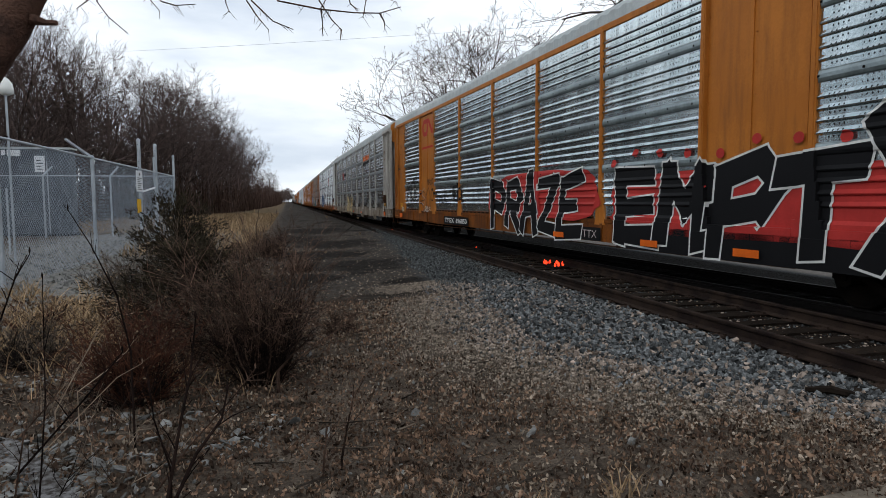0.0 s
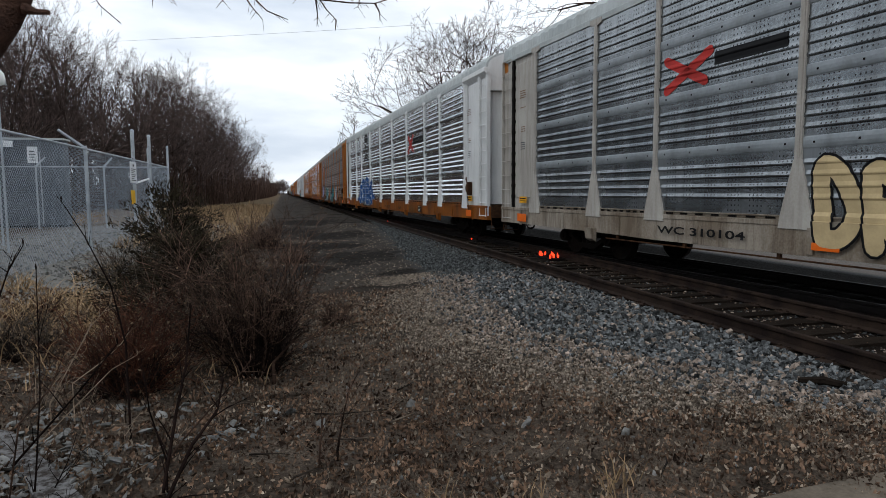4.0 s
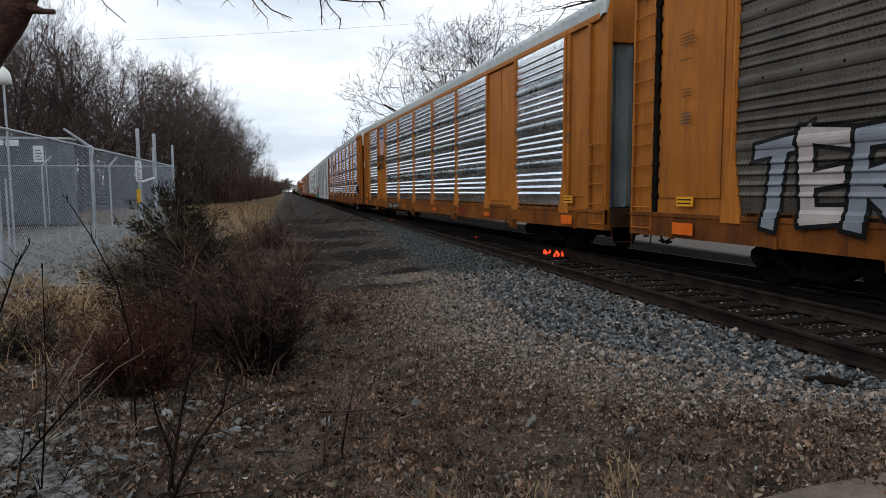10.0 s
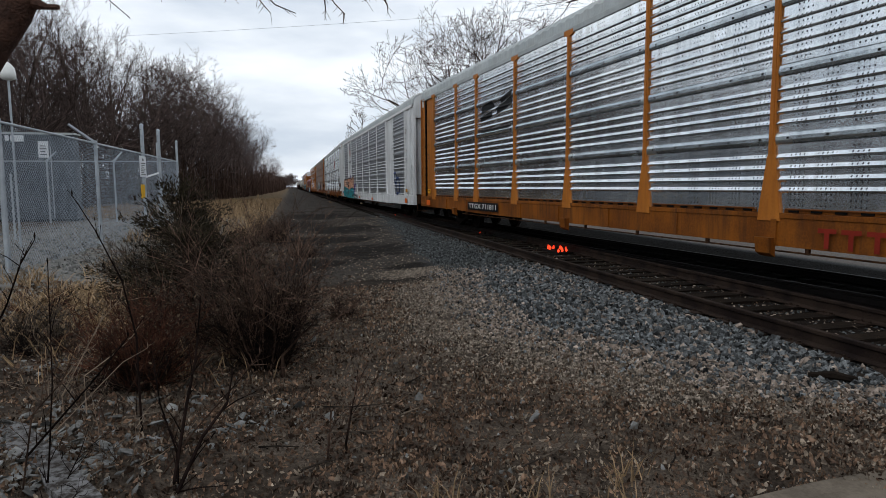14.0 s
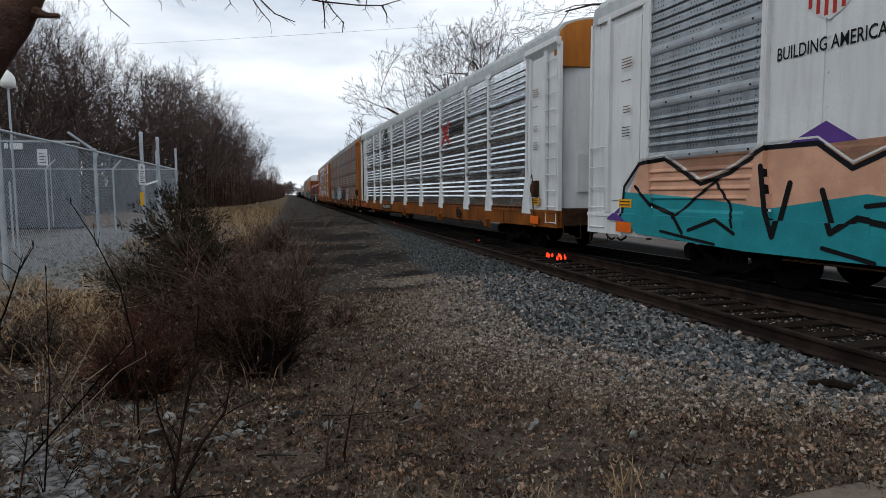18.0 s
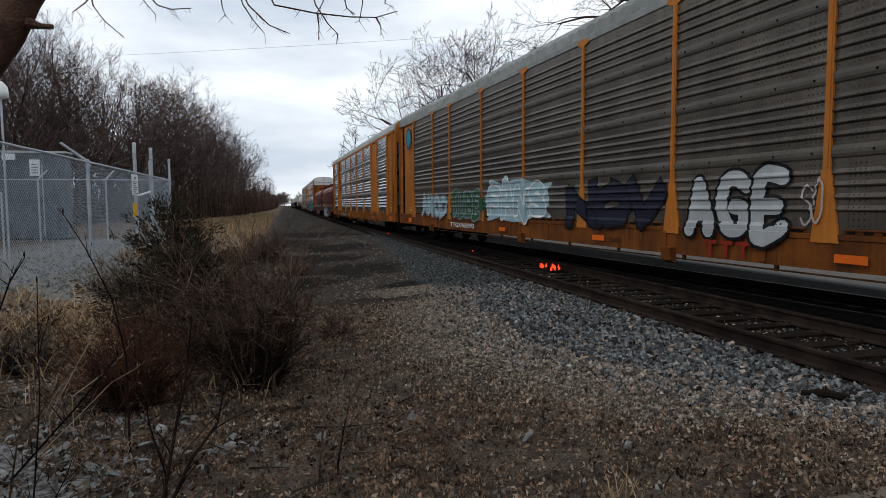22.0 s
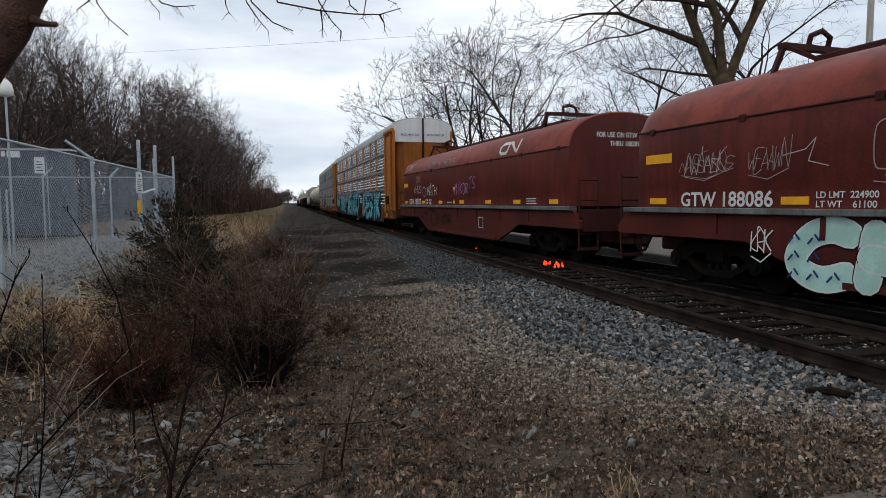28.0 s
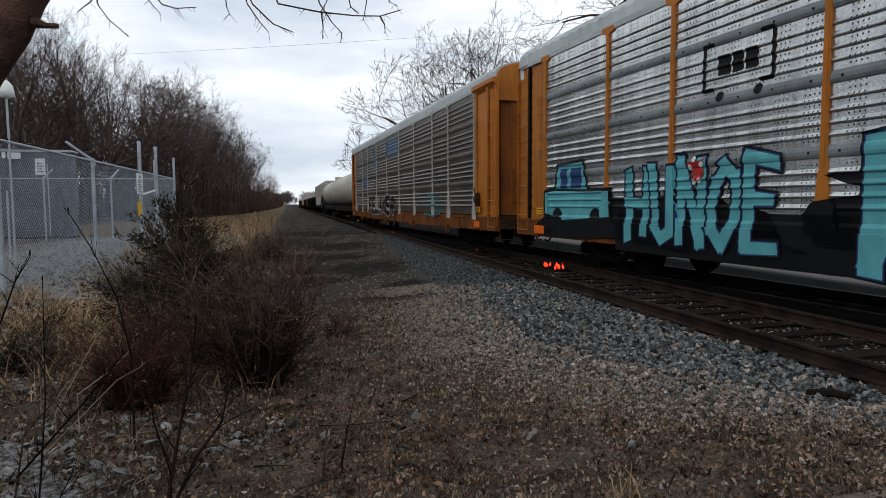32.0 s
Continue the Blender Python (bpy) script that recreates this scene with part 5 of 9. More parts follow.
def shield(car, y0, y1, z0, z1, plain):
    """Blue-headed shield with red and white upright stripes; its words are two white bars."""
    def out(u, w):
        return (y0 + (y1 - y0) * u, z0 + (z1 - z0) * w)
    shape = [(0.06, 0.97), (0.28, 0.93), (0.5, 1.0), (0.72, 0.93), (0.94, 0.97), (0.99, 0.82), (0.93, 0.7), (0.98, 0.4), (0.9, 0.18), (0.7, 0.06), (0.5, 0.0), (0.3, 0.06), (0.1, 0.18), (0.02, 0.4), (0.07, 0.7), (0.01, 0.82)]
    lay(car, "shield_ground", polygon([out(*p) for p in shape]), SP_WHITE, 1, plain)
    blue = [(0.09, 0.95), (0.28, 0.905), (0.5, 0.975), (0.72, 0.905), (0.91, 0.95), (0.955, 0.82), (0.9, 0.7), (0.92, 0.55), (0.08, 0.55), (0.1, 0.7), (0.045, 0.82)]
    lay(car, "shield_head", polygon([out(*p) for p in blue]), SP_NAVY, 2, plain)
    for k in range(6):
        u = 0.12 + 0.152 * k
        lo = 0.03 + 0.9 * abs(u - 0.5) ** 2
        lay(car, "shield_stripe", polygon([out(u - 0.036, 0.54), out(u - 0.036, lo + 0.02), out(u + 0.036, lo + 0.02), out(u + 0.036, 0.54)]), SP_RED, 2, plain)
    for lo, hi, a, b in ((0.76, 0.86, 0.2, 0.8), (0.62, 0.71, 0.17, 0.83)):
        n = 5 if lo > 0.7 else 7
        for k in range(n):
            u = a + (b - a) * k / n
            lay(car, "word_bar", polygon([out(u, lo), out(u + (b - a) / n * 0.72, lo), out(u + (b - a) / n * 0.72, hi), out(u, hi)]), SP_WHITE, 3, plain)


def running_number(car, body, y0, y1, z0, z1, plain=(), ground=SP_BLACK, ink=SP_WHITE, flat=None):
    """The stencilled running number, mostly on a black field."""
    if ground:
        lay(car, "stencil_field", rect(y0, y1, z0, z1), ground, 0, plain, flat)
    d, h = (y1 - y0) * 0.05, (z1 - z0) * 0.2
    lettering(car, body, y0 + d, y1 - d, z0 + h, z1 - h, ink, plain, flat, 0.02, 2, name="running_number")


def emblem(car, y0, y1, z0, z1, plain):
    """Round black badge with a small animal-free crest and a scroll below."""
    cy, ry = (y0 + y1) / 2, abs(y1 - y0) / 2
    h = z1 - z0
    cz, rz = z0 + h * 0.6, h * 0.4
    lay(car, "badge_ring", ring(cy, cz, ry, rz, 0.86), SP_BLACK, 2, plain)
    lay(car, "badge_ring", ring(cy, cz, ry * 0.78, rz * 0.78, 0.93), SP_BLACK, 2, plain)
    d = 1 if y1 > y0 else -1
    lay(car, "badge_crest", polygon([(cy - d * ry * 0.5, cz + rz * 0.45), (cy - d * ry * 0.2, cz + rz * 0.7), (cy + d * ry * 0.45, cz + rz * 0.62), (cy + d * ry * 0.55, cz + rz * 0.2), (cy + d * ry * 0.2, cz + rz * 0.28), (cy - d * ry * 0.4, cz + rz * 0.2)]), SP_BLACK, 2, plain)
    leaf = [(0, 0.1), (0.1, -0.12), (0.3, -0.08), (0.24, -0.32), (0.08, -0.4), (0.0, -0.55), (-0.08, -0.4), (-0.24, -0.32), (-0.3, -0.08), (-0.1, -0.12)]
    lay(car, "badge_leaf", polygon([(cy + d * ry * a, cz + rz * b) for a, b in leaf]), SP_BLACK, 2, plain)
    lay(car, "badge_scroll", joined([rect(cy - d * ry * 0.75, cy + d * ry * 0.75, z0 + h * 0.18, z0 + h * 0.22), rect(cy - d * ry * 0.75, cy + d * ry * 0.75, z0 + h * 0.04, z0 + h * 0.08),
                                     rect(cy - d * ry * 1.0, cy - d * ry * 0.72, z0, z0 + h * 0.13), rect(cy + d * ry * 0.72, cy + d * ry * 1.0, z0, z0 + h * 0.13)]), SP_BLACK, 2, plain)
    lay(car, "badge_word", rect(cy - d * ry * 0.5, cy + d * ry * 0.5, z0 + h * 0.105, z0 + h * 0.155), SP_BLACK, 2, plain)


def noodle(car, y0, y1, z0, z1, material, plain=(), flat=None, wide=0.17):
    """The rounded two-stroke emblem drawn as one bent ribbon."""
    def p(u, w):
        return (y0 + (y1 - y0) * u, z0 + (z1 - z0) * w)
    lay(car, "ribbon_emblem", stroke([p(0.42, 0.86), p(0.14, 0.86), p(0.06, 0.6), p(0.06, 0.3), p(0.14, 0.1), p(0.38, 0.1), p(0.45, 0.3), p(0.46, 0.7), p(0.52, 0.88), p(0.6, 0.8), p(0.8, 0.25), p(0.88, 0.12), p(0.94, 0.3), p(0.94, 0.92)], wide), material, 2, plain, flat)


def bars(car, y0, y1, z0, z1, material, rows=2, plain=(), flat=None, seed=0):
    """Small print that cannot be read."""
    rnd = random.Random(seed)
    h = (z1 - z0) / rows
    out = []
    for r in range(rows):
        z = z1 - h * (r + 1)
        end = y0 + (y1 - y0) * rnd.uniform(0.75, 1)
        out.append(rect(y0, end, z + 0.3 * h, z + 0.64 * h))
    lay(car, "small_print", joined(out), material, 1, plain, flat)


def placards(car, end_y, s, plain=()):
    """Placards at a wagon end: yellow plate, orange reflector, small print."""
    lay(car, "warning_plate", rect(end_y + 0.2, end_y - 0.2, 1.2, 1.36), YELLOW, 1, plain, 1.535)
    bars(car, end_y + 0.17, end_y - 0.17, 1.22, 1.34, SP_BLACK, 2, plain, 1.538)
    lay(car, "reflector", rect(end_y + 0.25, end_y - 0.25, 0.72, 0.92), SP_ORANGE, 1, plain, 1.57)
    for z, n, w, ink in ((2.55, 4, 0.15, SP_FAINT), (3.0, 3, 0.13, SP_RUST), (3.6, 1, 0.2, SP_RUST), (3.85, 4, 0.2, SP_RUST)):
        bars(car, end_y + w, end_y - w, z, z + 0.055 * n, ink, n, plain, 1.535, n)


INK_BLACK = SP_BLACK
W = (1, 7)
# first wagon: black letters edged white on red, ribbon emblem
lay(c0, "spray_cloud", joined([splash(1.35, -4.85, 1.0, 2.2, 71, 48, 0.05), splash(-5.1, -12.2, 0.85, 2.0, 72, 48, 0.06)]), SP_RED, 0, W)
lay(c0, "spray_cloud", rect(-5.7, -12.6, 0.54, 0.97), SP_BLACK, 0, W)
piece(c0, "PRAZE", 1.1, -4.1, 0.64, 2.12, SP_BLACK, SP_WHITE, None, 0.27, 0.035, plain=W, seed=4, wide=1.1, sharp=True)
piece(c0, "EMPTX", -5.4, -11.95, 0.56, 2.1, SP_BLACK, SP_WHITE, None, 0.27, 0.035, plain=W, wide=1.12, seed=6, tops=[2.0, 2.1, 2.2, 2.2, 2.6], sharp=True)
for y in (-2.9, -6.3, -8.6, -11.3):
    lay(c0, "reflector", rect(y, y - 0.5, 0.62, 0.74), SP_ORANGE, 20, W)
for k in range(9):
    lay(c0, "paint_dot", ring(-5.3 - 0.72 * k, 2.2 + 0.16 * ((k * 7) % 4) / 3, 0.09, 0.08, 0.0, 12), SP_RED, 14, W)
noodle(c0, 8.6, 7.05, 4.1, 4.75, SP_RED, W)
bars(c0, 8.65, 7.0, 3.5, 3.75, SP_RED, 1, W)
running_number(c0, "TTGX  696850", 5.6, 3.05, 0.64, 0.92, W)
hand_word(c0, "PESO", 11.72, 11.3, 1.02, 1.2, SP_WHITE, 0.03, W, flat=1.585, seed=12)
lettering(c0, "WC", 12.6, 12.35, 3.07, 3.18, SP_BLACK, flat=1.545)
lettering(c0, "696850", 12.62, 12.0, 2.9, 3.02, SP_BLACK, flat=1.545)
hand_word(c0, "MOL", 10.95, 8.9, 1.5, 2.4, SP_BLACK, 0.07, W, seed=14)
hand_word(c0, "SHPKS", 11.3, 8.1, 1.35, 1.95, SP_CHALK, 0.03, W, seed=3)
hand_word(c0, "RAS", 8.3, 7.5, 1.05, 1.25, SP_WHITE, 0.03, W, seed=9)
hand_word(c0, "MACK", 7.95, 7.1, 2.12, 2.36, SP_BLACK, 0.03, W, seed=8)
hand_word(c0, "ROP", 8.85, 6.75, 1.15, 1.9, SP_BLACK, 0.035, W, seed=4)
hand_word(c0, "KNUK", 6.5, 5.35, 1.42, 1.72, SP_BLACK, 0.035, W, seed=5)
hand_word(c0, "AEBOL", 4.8, 3.5, 1.5, 2.0, SP_BLACK, 0.05, W, seed=6)
lay(c0, "stencil_field", rect(-4.0, -4.9, 0.62, 0.9), SP_BLACK, 5, W)
lettering(c0, "TTX", -4.2, -4.75, 0.68, 0.84, SP_CHALK, W, bold=-0.005, layer=7)
# second wagon
piece(c1, "DRICE", 3.65, 0.1, 0.66, 1.75, SP_CREAM, SP_BLACK, None, 0.34, 0.035, seed=2)
for k in range(4):
    lay(c1, "emblem_block", polygon([(-5.15 - 0.62 * k, 3.98), (-5.6 - 0.62 * k, 4.0), (-5.78 - 0.62 * k, 4.3), (-5.33 - 0.62 * k, 4.28)]), SP_ORANGE, 2)
lay(c1, "stripe_emblem", joined([polygon([(-5.0, 3.7), (-7.6, 3.8), (-7.6, 3.95), (-5.05, 3.86)])]), SP_BLACK, 2)
lay(c1, "cross_emblem", joined([stroke([(6.6, 3.7), (5.7, 3.25)], 0.16), stroke([(6.6, 3.2), (5.6, 3.7)], 0.16)]), SP_RED, 2)
lay(c1, "word_bar", rect(5.5, 4.15, 3.45, 3.65), SP_BLACK, 2)
hand_word(c1, "UM", -5.3, -6.5, 1.75, 2.1, SP_FAINT, 0.07, seed=8)
hand_word(c1, "SCE", -5.2, -6.7, 1.25, 1.65, SP_FAINT, 0.07, seed=7)
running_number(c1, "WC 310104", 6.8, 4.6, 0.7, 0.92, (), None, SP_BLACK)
for patch in (rect(-0.25, -0.75, 0.7, 0.8), rect(-4.05, -4.55, 0.68, 0.8), rect(3.6, 3.2, 0.7, 0.8)):
    lay(c1, "reflector", patch, SP_ORANGE, 2)
# third wagon
lay(c2, "cross_emblem", joined([stroke([(-5.05, 3.85), (-5.85, 3.25)], 0.17), stroke([(-5.05, 3.2), (-5.85, 3.85)], 0.17)]), SP_RED, 2)
for k in range(9):
    lay(c2, "letter_bar", polygon([(-5.86 - 0.19 * k, 3.52), (-5.99 - 0.19 * k, 3.52), (-6.03 - 0.19 * k, 3.78), (-5.9 - 0.19 * k, 3.78)]), SP_BLACK, 2)
emblem(c2, 6.0, 4.72, 3.3, 4.92, ())
piece(c2, "GREK", 7.9, 3.3, 0.85, 2.1, SP_BLUE, SP_WHITE, SP_BLUE, 0.24, 0.03, seed=11, tops=[2.0, 2.3, 2.4, 2.2])
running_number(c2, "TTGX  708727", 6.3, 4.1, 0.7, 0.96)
scrawl(c2, 2.95, 1.55, 1.1, 1.55, SP_WHITE, 12, 0.022, 6)
for k in range(3):
    lay(c2, "faded_bar", rect(-5.25 - 0.36 * k, -5.5 - 0.36 * k, 0.66, 0.88), SP_RUST, 1)
lay(c2, "data_plate", rect(-6.75, -7.25, 0.68, 0.94), SP_BLACK, 1)
bars(c2, -6.8, -7.2, 0.7, 0.92, SP_WHITE, 4)
lettering(c2, "* LD LMT 80000", -0.2, -1.35, 0.72, 0.86, SP_BLACK)
# fourth wagon
lay(c3, "emblem_panel", rect(8.35, 6.5, 2.9, 4.95), ORANGE, 0)
shield(c3, 8.1, 6.95, 3.15, 4.9, ())
piece(c3, "TERMZ", 10.6, 6.75, 0.98, 2.2, [SP_GREY, SP_CHALK, SP_GREY, SP_LILAC, SP_GREY], SP_BLACK, None, 0.27, 0.06, seed=13, sharp=True, wide=1.12)
piece(c3, "BAEE", 3.8, 1.15, 0.85, 1.9, [SP_TEAL, SP_TEAL, SP_SKY, SP_TEAL], SP_WHITE, None, 0.27, 0.06, seed=14, sharp=True, rim=SP_BLACK, wide=1.1)
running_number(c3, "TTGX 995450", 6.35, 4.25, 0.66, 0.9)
lettering(c3, "SEAP", -0.1, -0.7, 1.2, 1.42, SP_WHITE, layer=4)
piece(c3, "UASP", -0.75, -4.55, 0.7, 1.85, [SP_GREY, SP_GREY, SP_TEAL, SP_TEAL], SP_BLACK, None, 0.27, seed=15, sharp=True, wide=1.08)
piece(c3, "NE1", -5.75, -8.1, 0.9, 1.85, SP_WHITE, SP_BLACK, None, 0.24, 0.06, seed=16, rim=SP_PURPLE, sharp=True)
hand_word(c3, "EGADE", -8.4, -10.9, 0.85, 1.75, SP_BLACK, 0.035, seed=17)
hand_word(c3, "MNLSO", -10.9, -12.4, 1.55, 1.85, SP_BLACK, 0.03, seed=18)
hand_word(c3, "OKGTO", -11.0, -12.4, 1.1, 1.4, SP_BLACK, 0.03, seed=19)
lay(c3, "faded_letters", joined([rect(-6.0, -6.3, 0.62, 0.84), rect(-6.4, -6.7, 0.62, 0.84), rect(-6.8, -7.1, 0.62, 0.84)]), SP_RUST, 1)
lay(c3, "data_plate", rect(-8.65, -9.25, 0.58, 0.86), SP_BLACK, 1)
# fifth wagon
shield(c4, 8.4, 7.05, 3.35, 5.0, W)
lettering(c4, "BUILDING", 8.62, 7.06, 3.1, 3.42, SP_BLACK, W, bold=0.02)
lettering(c4, "AMERICA", 8.62, 7.06, 2.65, 2.97, SP_BLACK, W, bold=0.02)
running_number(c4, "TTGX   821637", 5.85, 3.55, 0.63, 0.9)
# sixth wagon
lay(c5, "stripe_emblem", joined([polygon([(6.4, 3.9), (5.5, 4.0), (5.3, 3.8), (6.3, 3.7)]), polygon([(6.45, 3.6), (5.55, 3.7), (5.45, 3.55), (6.4, 3.45)]), polygon([(5.2, 3.75), (4.15, 3.95), (4.1, 3.75), (5.15, 3.55)]),
                               polygon([(4.9, 3.95), (4.1, 4.15), (4.1, 4.02), (4.85, 3.85)])]), SP_BLACK, 2)
bars(c5, 6.4, 4.15, 3.05, 3.25, SP_BLACK, 1)
running_number(c5, "TTGX 711811", 7.5, 4.95, 0.7, 0.96)
# seventh wagon
shield(c6, 8.2, 7.42, 3.68, 4.82, W)
lettering(c6, "BUILDING AMERICA", 8.6, 7.05, 3.3, 3.48, SP_BLACK, W, bold=0.01)
lay(c6, "spray_cloud", polygon([(12.6, 0.95), (11.7, 1.5), (10.6, 1.75), (9.9, 2.05), (8.8, 1.95), (7.8, 2.4), (7.0, 1.9), (6.0, 2.2), (5.5, 1.6), (4.2, 1.75), (5.2, 1.4), (5.0, 0.9), (6.0, 0.7)]), SP_PURPLE, 0, W)
lay(c6, "painted_letter", polygon([(12.0, 1.25), (11.6, 2.0), (10.9, 2.05), (10.0, 1.6), (9.4, 1.75), (8.7, 2.1), (7.9, 2.1), (7.4, 1.75), (6.4, 2.15), (5.75, 2.2), (5.75, 1.25)]), SP_PEACH, 1, W)
lay(c6, "painted_letter", polygon([(12.1, 1.5), (10.2, 1.4), (8.6, 1.25), (7.2, 1.45), (5.8, 1.3), (5.4, 0.95), (5.4, 0.6), (9.0, 0.6), (11.6, 0.72), (12.15, 1.05)]), SP_TEAL, 2, W)
lay(c6, "letter_outline", stroke([(12.1, 1.05), (12.05, 1.6), (11.6, 2.02), (10.9, 2.07), (10.0, 1.62), (9.4, 1.77), (8.7, 2.12), (7.9, 2.12), (7.4, 1.77), (6.4, 2.17), (5.7, 2.24), (5.6, 1.5), (5.2, 0.95), (6.2, 0.7)], 0.07), SP_BLACK, 3, W)
lay(c6, "letter_outline", stroke([(12.17, 1.05), (12.12, 1.64), (11.6, 2.1), (10.9, 2.15), (10.0, 1.7), (9.4, 1.85), (8.7, 2.2), (7.9, 2.2), (7.4, 1.85), (6.4, 2.25), (5.6, 2.32), (5.5, 1.5), (5.1, 0.9)], 0.03), SP_WHITE, 4, W)
for pts, wd in (([(11.7, 1.6), (11.2, 1.25), (10.6, 1.1), (10.35, 0.8)], 0.07), ([(10.6, 1.05), (10.0, 1.45), (9.5, 1.75)], 0.05), ([(9.7, 1.7), (9.35, 1.3), (9.25, 0.95)], 0.05), ([(10.2, 0.85), (9.6, 1.05), (9.2, 0.85)], 0.06),
                ([(8.75, 1.85), (8.65, 1.2), (8.5, 0.85), (8.3, 1.6)], 0.09), ([(10.9, 0.8), (10.2, 0.72), (9.6, 0.66)], 0.05), ([(7.8, 1.5), (7.6, 0.95), (7.3, 1.15), (6.7, 1.05)], 0.08), ([(7.7, 0.75), (7.0, 0.62)], 0.06), ([(7.2, 1.3), (6.2, 1.4), (5.8, 1.35)], 0.06),
                ([(6.1, 1.75), (6.0, 1.2), (6.3, 0.8), (5.6, 0.85)], 0.08)):
    lay(c6, "letter_outline", stroke(pts, wd), SP_BLACK, 5, W)
running_number(c6, "UP   801071", 5.6, 3.4, 0.56, 0.9, W)
lay(c6, "painted_letter", joined([ring(-11.0, 1.5, 0.5, 0.45, 0.75), ring(-10.4, 1.9, 0.35, 0.3, 0.7)]), SP_NAVY, 3, W)
for patch in (rect(2.7, 2.2, 0.66, 0.8), rect(-3.0, -3.5, 0.66, 0.8)):
    lay(c6, "reflector", patch, SP_ORANGE, 1, W)
# eighth wagon
emblem(c7, 6.15, 4.92, 3.35, 4.9, ())
lay(c7, "cross_emblem", joined([stroke([(-4.9, 4.0), (-5.75, 3.35)], 0.16), stroke([(-4.9, 3.3), (-5.75, 4.0)], 0.16)]), SP_RED, 2)
for k in range(9):
    lay(c7, "letter_bar", polygon([(-5.76 - 0.18 * k, 3.58), (-5.88 - 0.18 * k, 3.58), (-5.92 - 0.18 * k, 3.84), (-5.8 - 0.18 * k, 3.84)]), SP_BLACK, 2)
running_number(c7, "TTGX 709177", 6.45, 4.35, 0.7, 0.95)
for k in range(3):
    lay(c7, "faded_bar", rect(-5.25 - 0.36 * k, -5.5 - 0.36 * k, 0.66, 0.88), SP_RUST, 1)
lay(c7, "data_plate", rect(-6.75, -7.25, 0.68, 0.94), SP_BLACK, 1)
bars(c7, -6.8, -7.2, 0.7, 0.92, SP_WHITE, 4)
lettering(c7, "RLH60E", -3.1, -3.75, 0.7, 0.84, SP_BLACK)
lettering(c2, "RLH60E", -3.1, -3.75, 0.7, 0.84, SP_BLACK)
# ninth wagon
piece(c8, "ANOD", 10.4, 7.2, 1.05, 1.8, SP_SKY, SP_GREY, None, seed=23)
lay(c8, "spray_cloud", splash(6.9, 3.9, 1.0, 1.95, 24), SP_GREEN, 0)
piece(c8, "TUBE", 6.8, 4.0, 1.05, 1.85, SP_GREEN, SP_GREY, None, seed=25)
piece(c8, "FANS", 3.55, -0.15, 1.1, 2.05, SP_SKY, SP_WHITE, SP_SKY, seed=26)
piece(c8, "NOV", -1.2, -4.6, 0.98, 1.85, SP_INK, SP_BLACK, None, seed=27, sharp=True, wide=1.1)
piece(c8, "AGE", -5.1, -7.2, 0.98, 1.9, SP_SILVER, SP_BLACK, None, 0.34, 0.05, seed=28)
hand_word(c8, "JGC 18", -6.5, -7.1, 1.0, 1.14, SP_BLACK, 0.03, seed=29)
hand_word(c8, "SO", -7.35, -7.75, 1.2, 1.75, SP_CHALK, 0.03, seed=30)
running_number(c8, "TTGX968993", 6.9, 4.4, 0.66, 0.92, (), None)
lettering(c8, "JSH80", -2.9, -3.3, 0.68, 0.8, SP_BLACK)
lay(c8, "emblem_disc", ring(12.3, 4.3, 0.4, 0.45, 0.0), SP_TEAL, 1)
lay(c8, "emblem_ring", ring(12.3, 4.3, 0.4, 0.45, 0.8), SP_NAVY, 2)
# tenth wagon
emblem(c9, 8.95, 7.75, 3.2, 4.8, W)
lay(c9, "word_bar", joined([rect(8.55, 8.38, 2.72, 2.98), rect(8.28, 8.1, 2.72, 2.98)]), SP_BLACK, 2, W)
running_number(c9, "TTGX 697636", 6.35, 3.8, 0.64, 0.9)
# faded marks on the sills, drawn as blocks
for car, y in ((c5, -5.75), (c8, -5.6), (c9, -3.5), (c4, -5.3)):
    for k in range(3):
        y0 = y - 0.34 * k
        lay(car, "faded_mark", joined([rect(y0, y0 - 0.27, 0.84, 0.9), rect(y0 - 0.1, y0 - 0.17, 0.64, 0.84)]), SP_DULL_RED, 2)
lettering(c9, "L 89-4", -4.75, -5.1, 0.82, 0.89, SP_FAINT)
lettering(c9, "GLH18", -4.75, -5.25, 0.67, 0.79, SP_BLACK)
lettering(c6, "* LD LMT 80000", 1.7, 1.0, 0.77, 0.845, SP_BLACK, W)
lettering(c6, "L-89-4", -0.6, -0.88, 0.8, 0.87, SP_BLACK, W)
lettering(c6, "RELEASE ROD", -1.7, -2.25, 0.66, 0.715, SP_BLACK, W)
lettering(c7, "* LD LMT 90000", 1.5, 0.5, 0.74, 0.85, SP_BLACK)
lettering(c1, "L-89-4", -4.9, -5.5, 0.72, 0.84, SP_BLACK)
for car in (c3, c4, c8, c9):
    for y in (2.6, -2.3, -7.9):
        lay(car, "reflector", rect(y, y - 0.45, 0.72, 0.83), SP_ORANGE, 1)
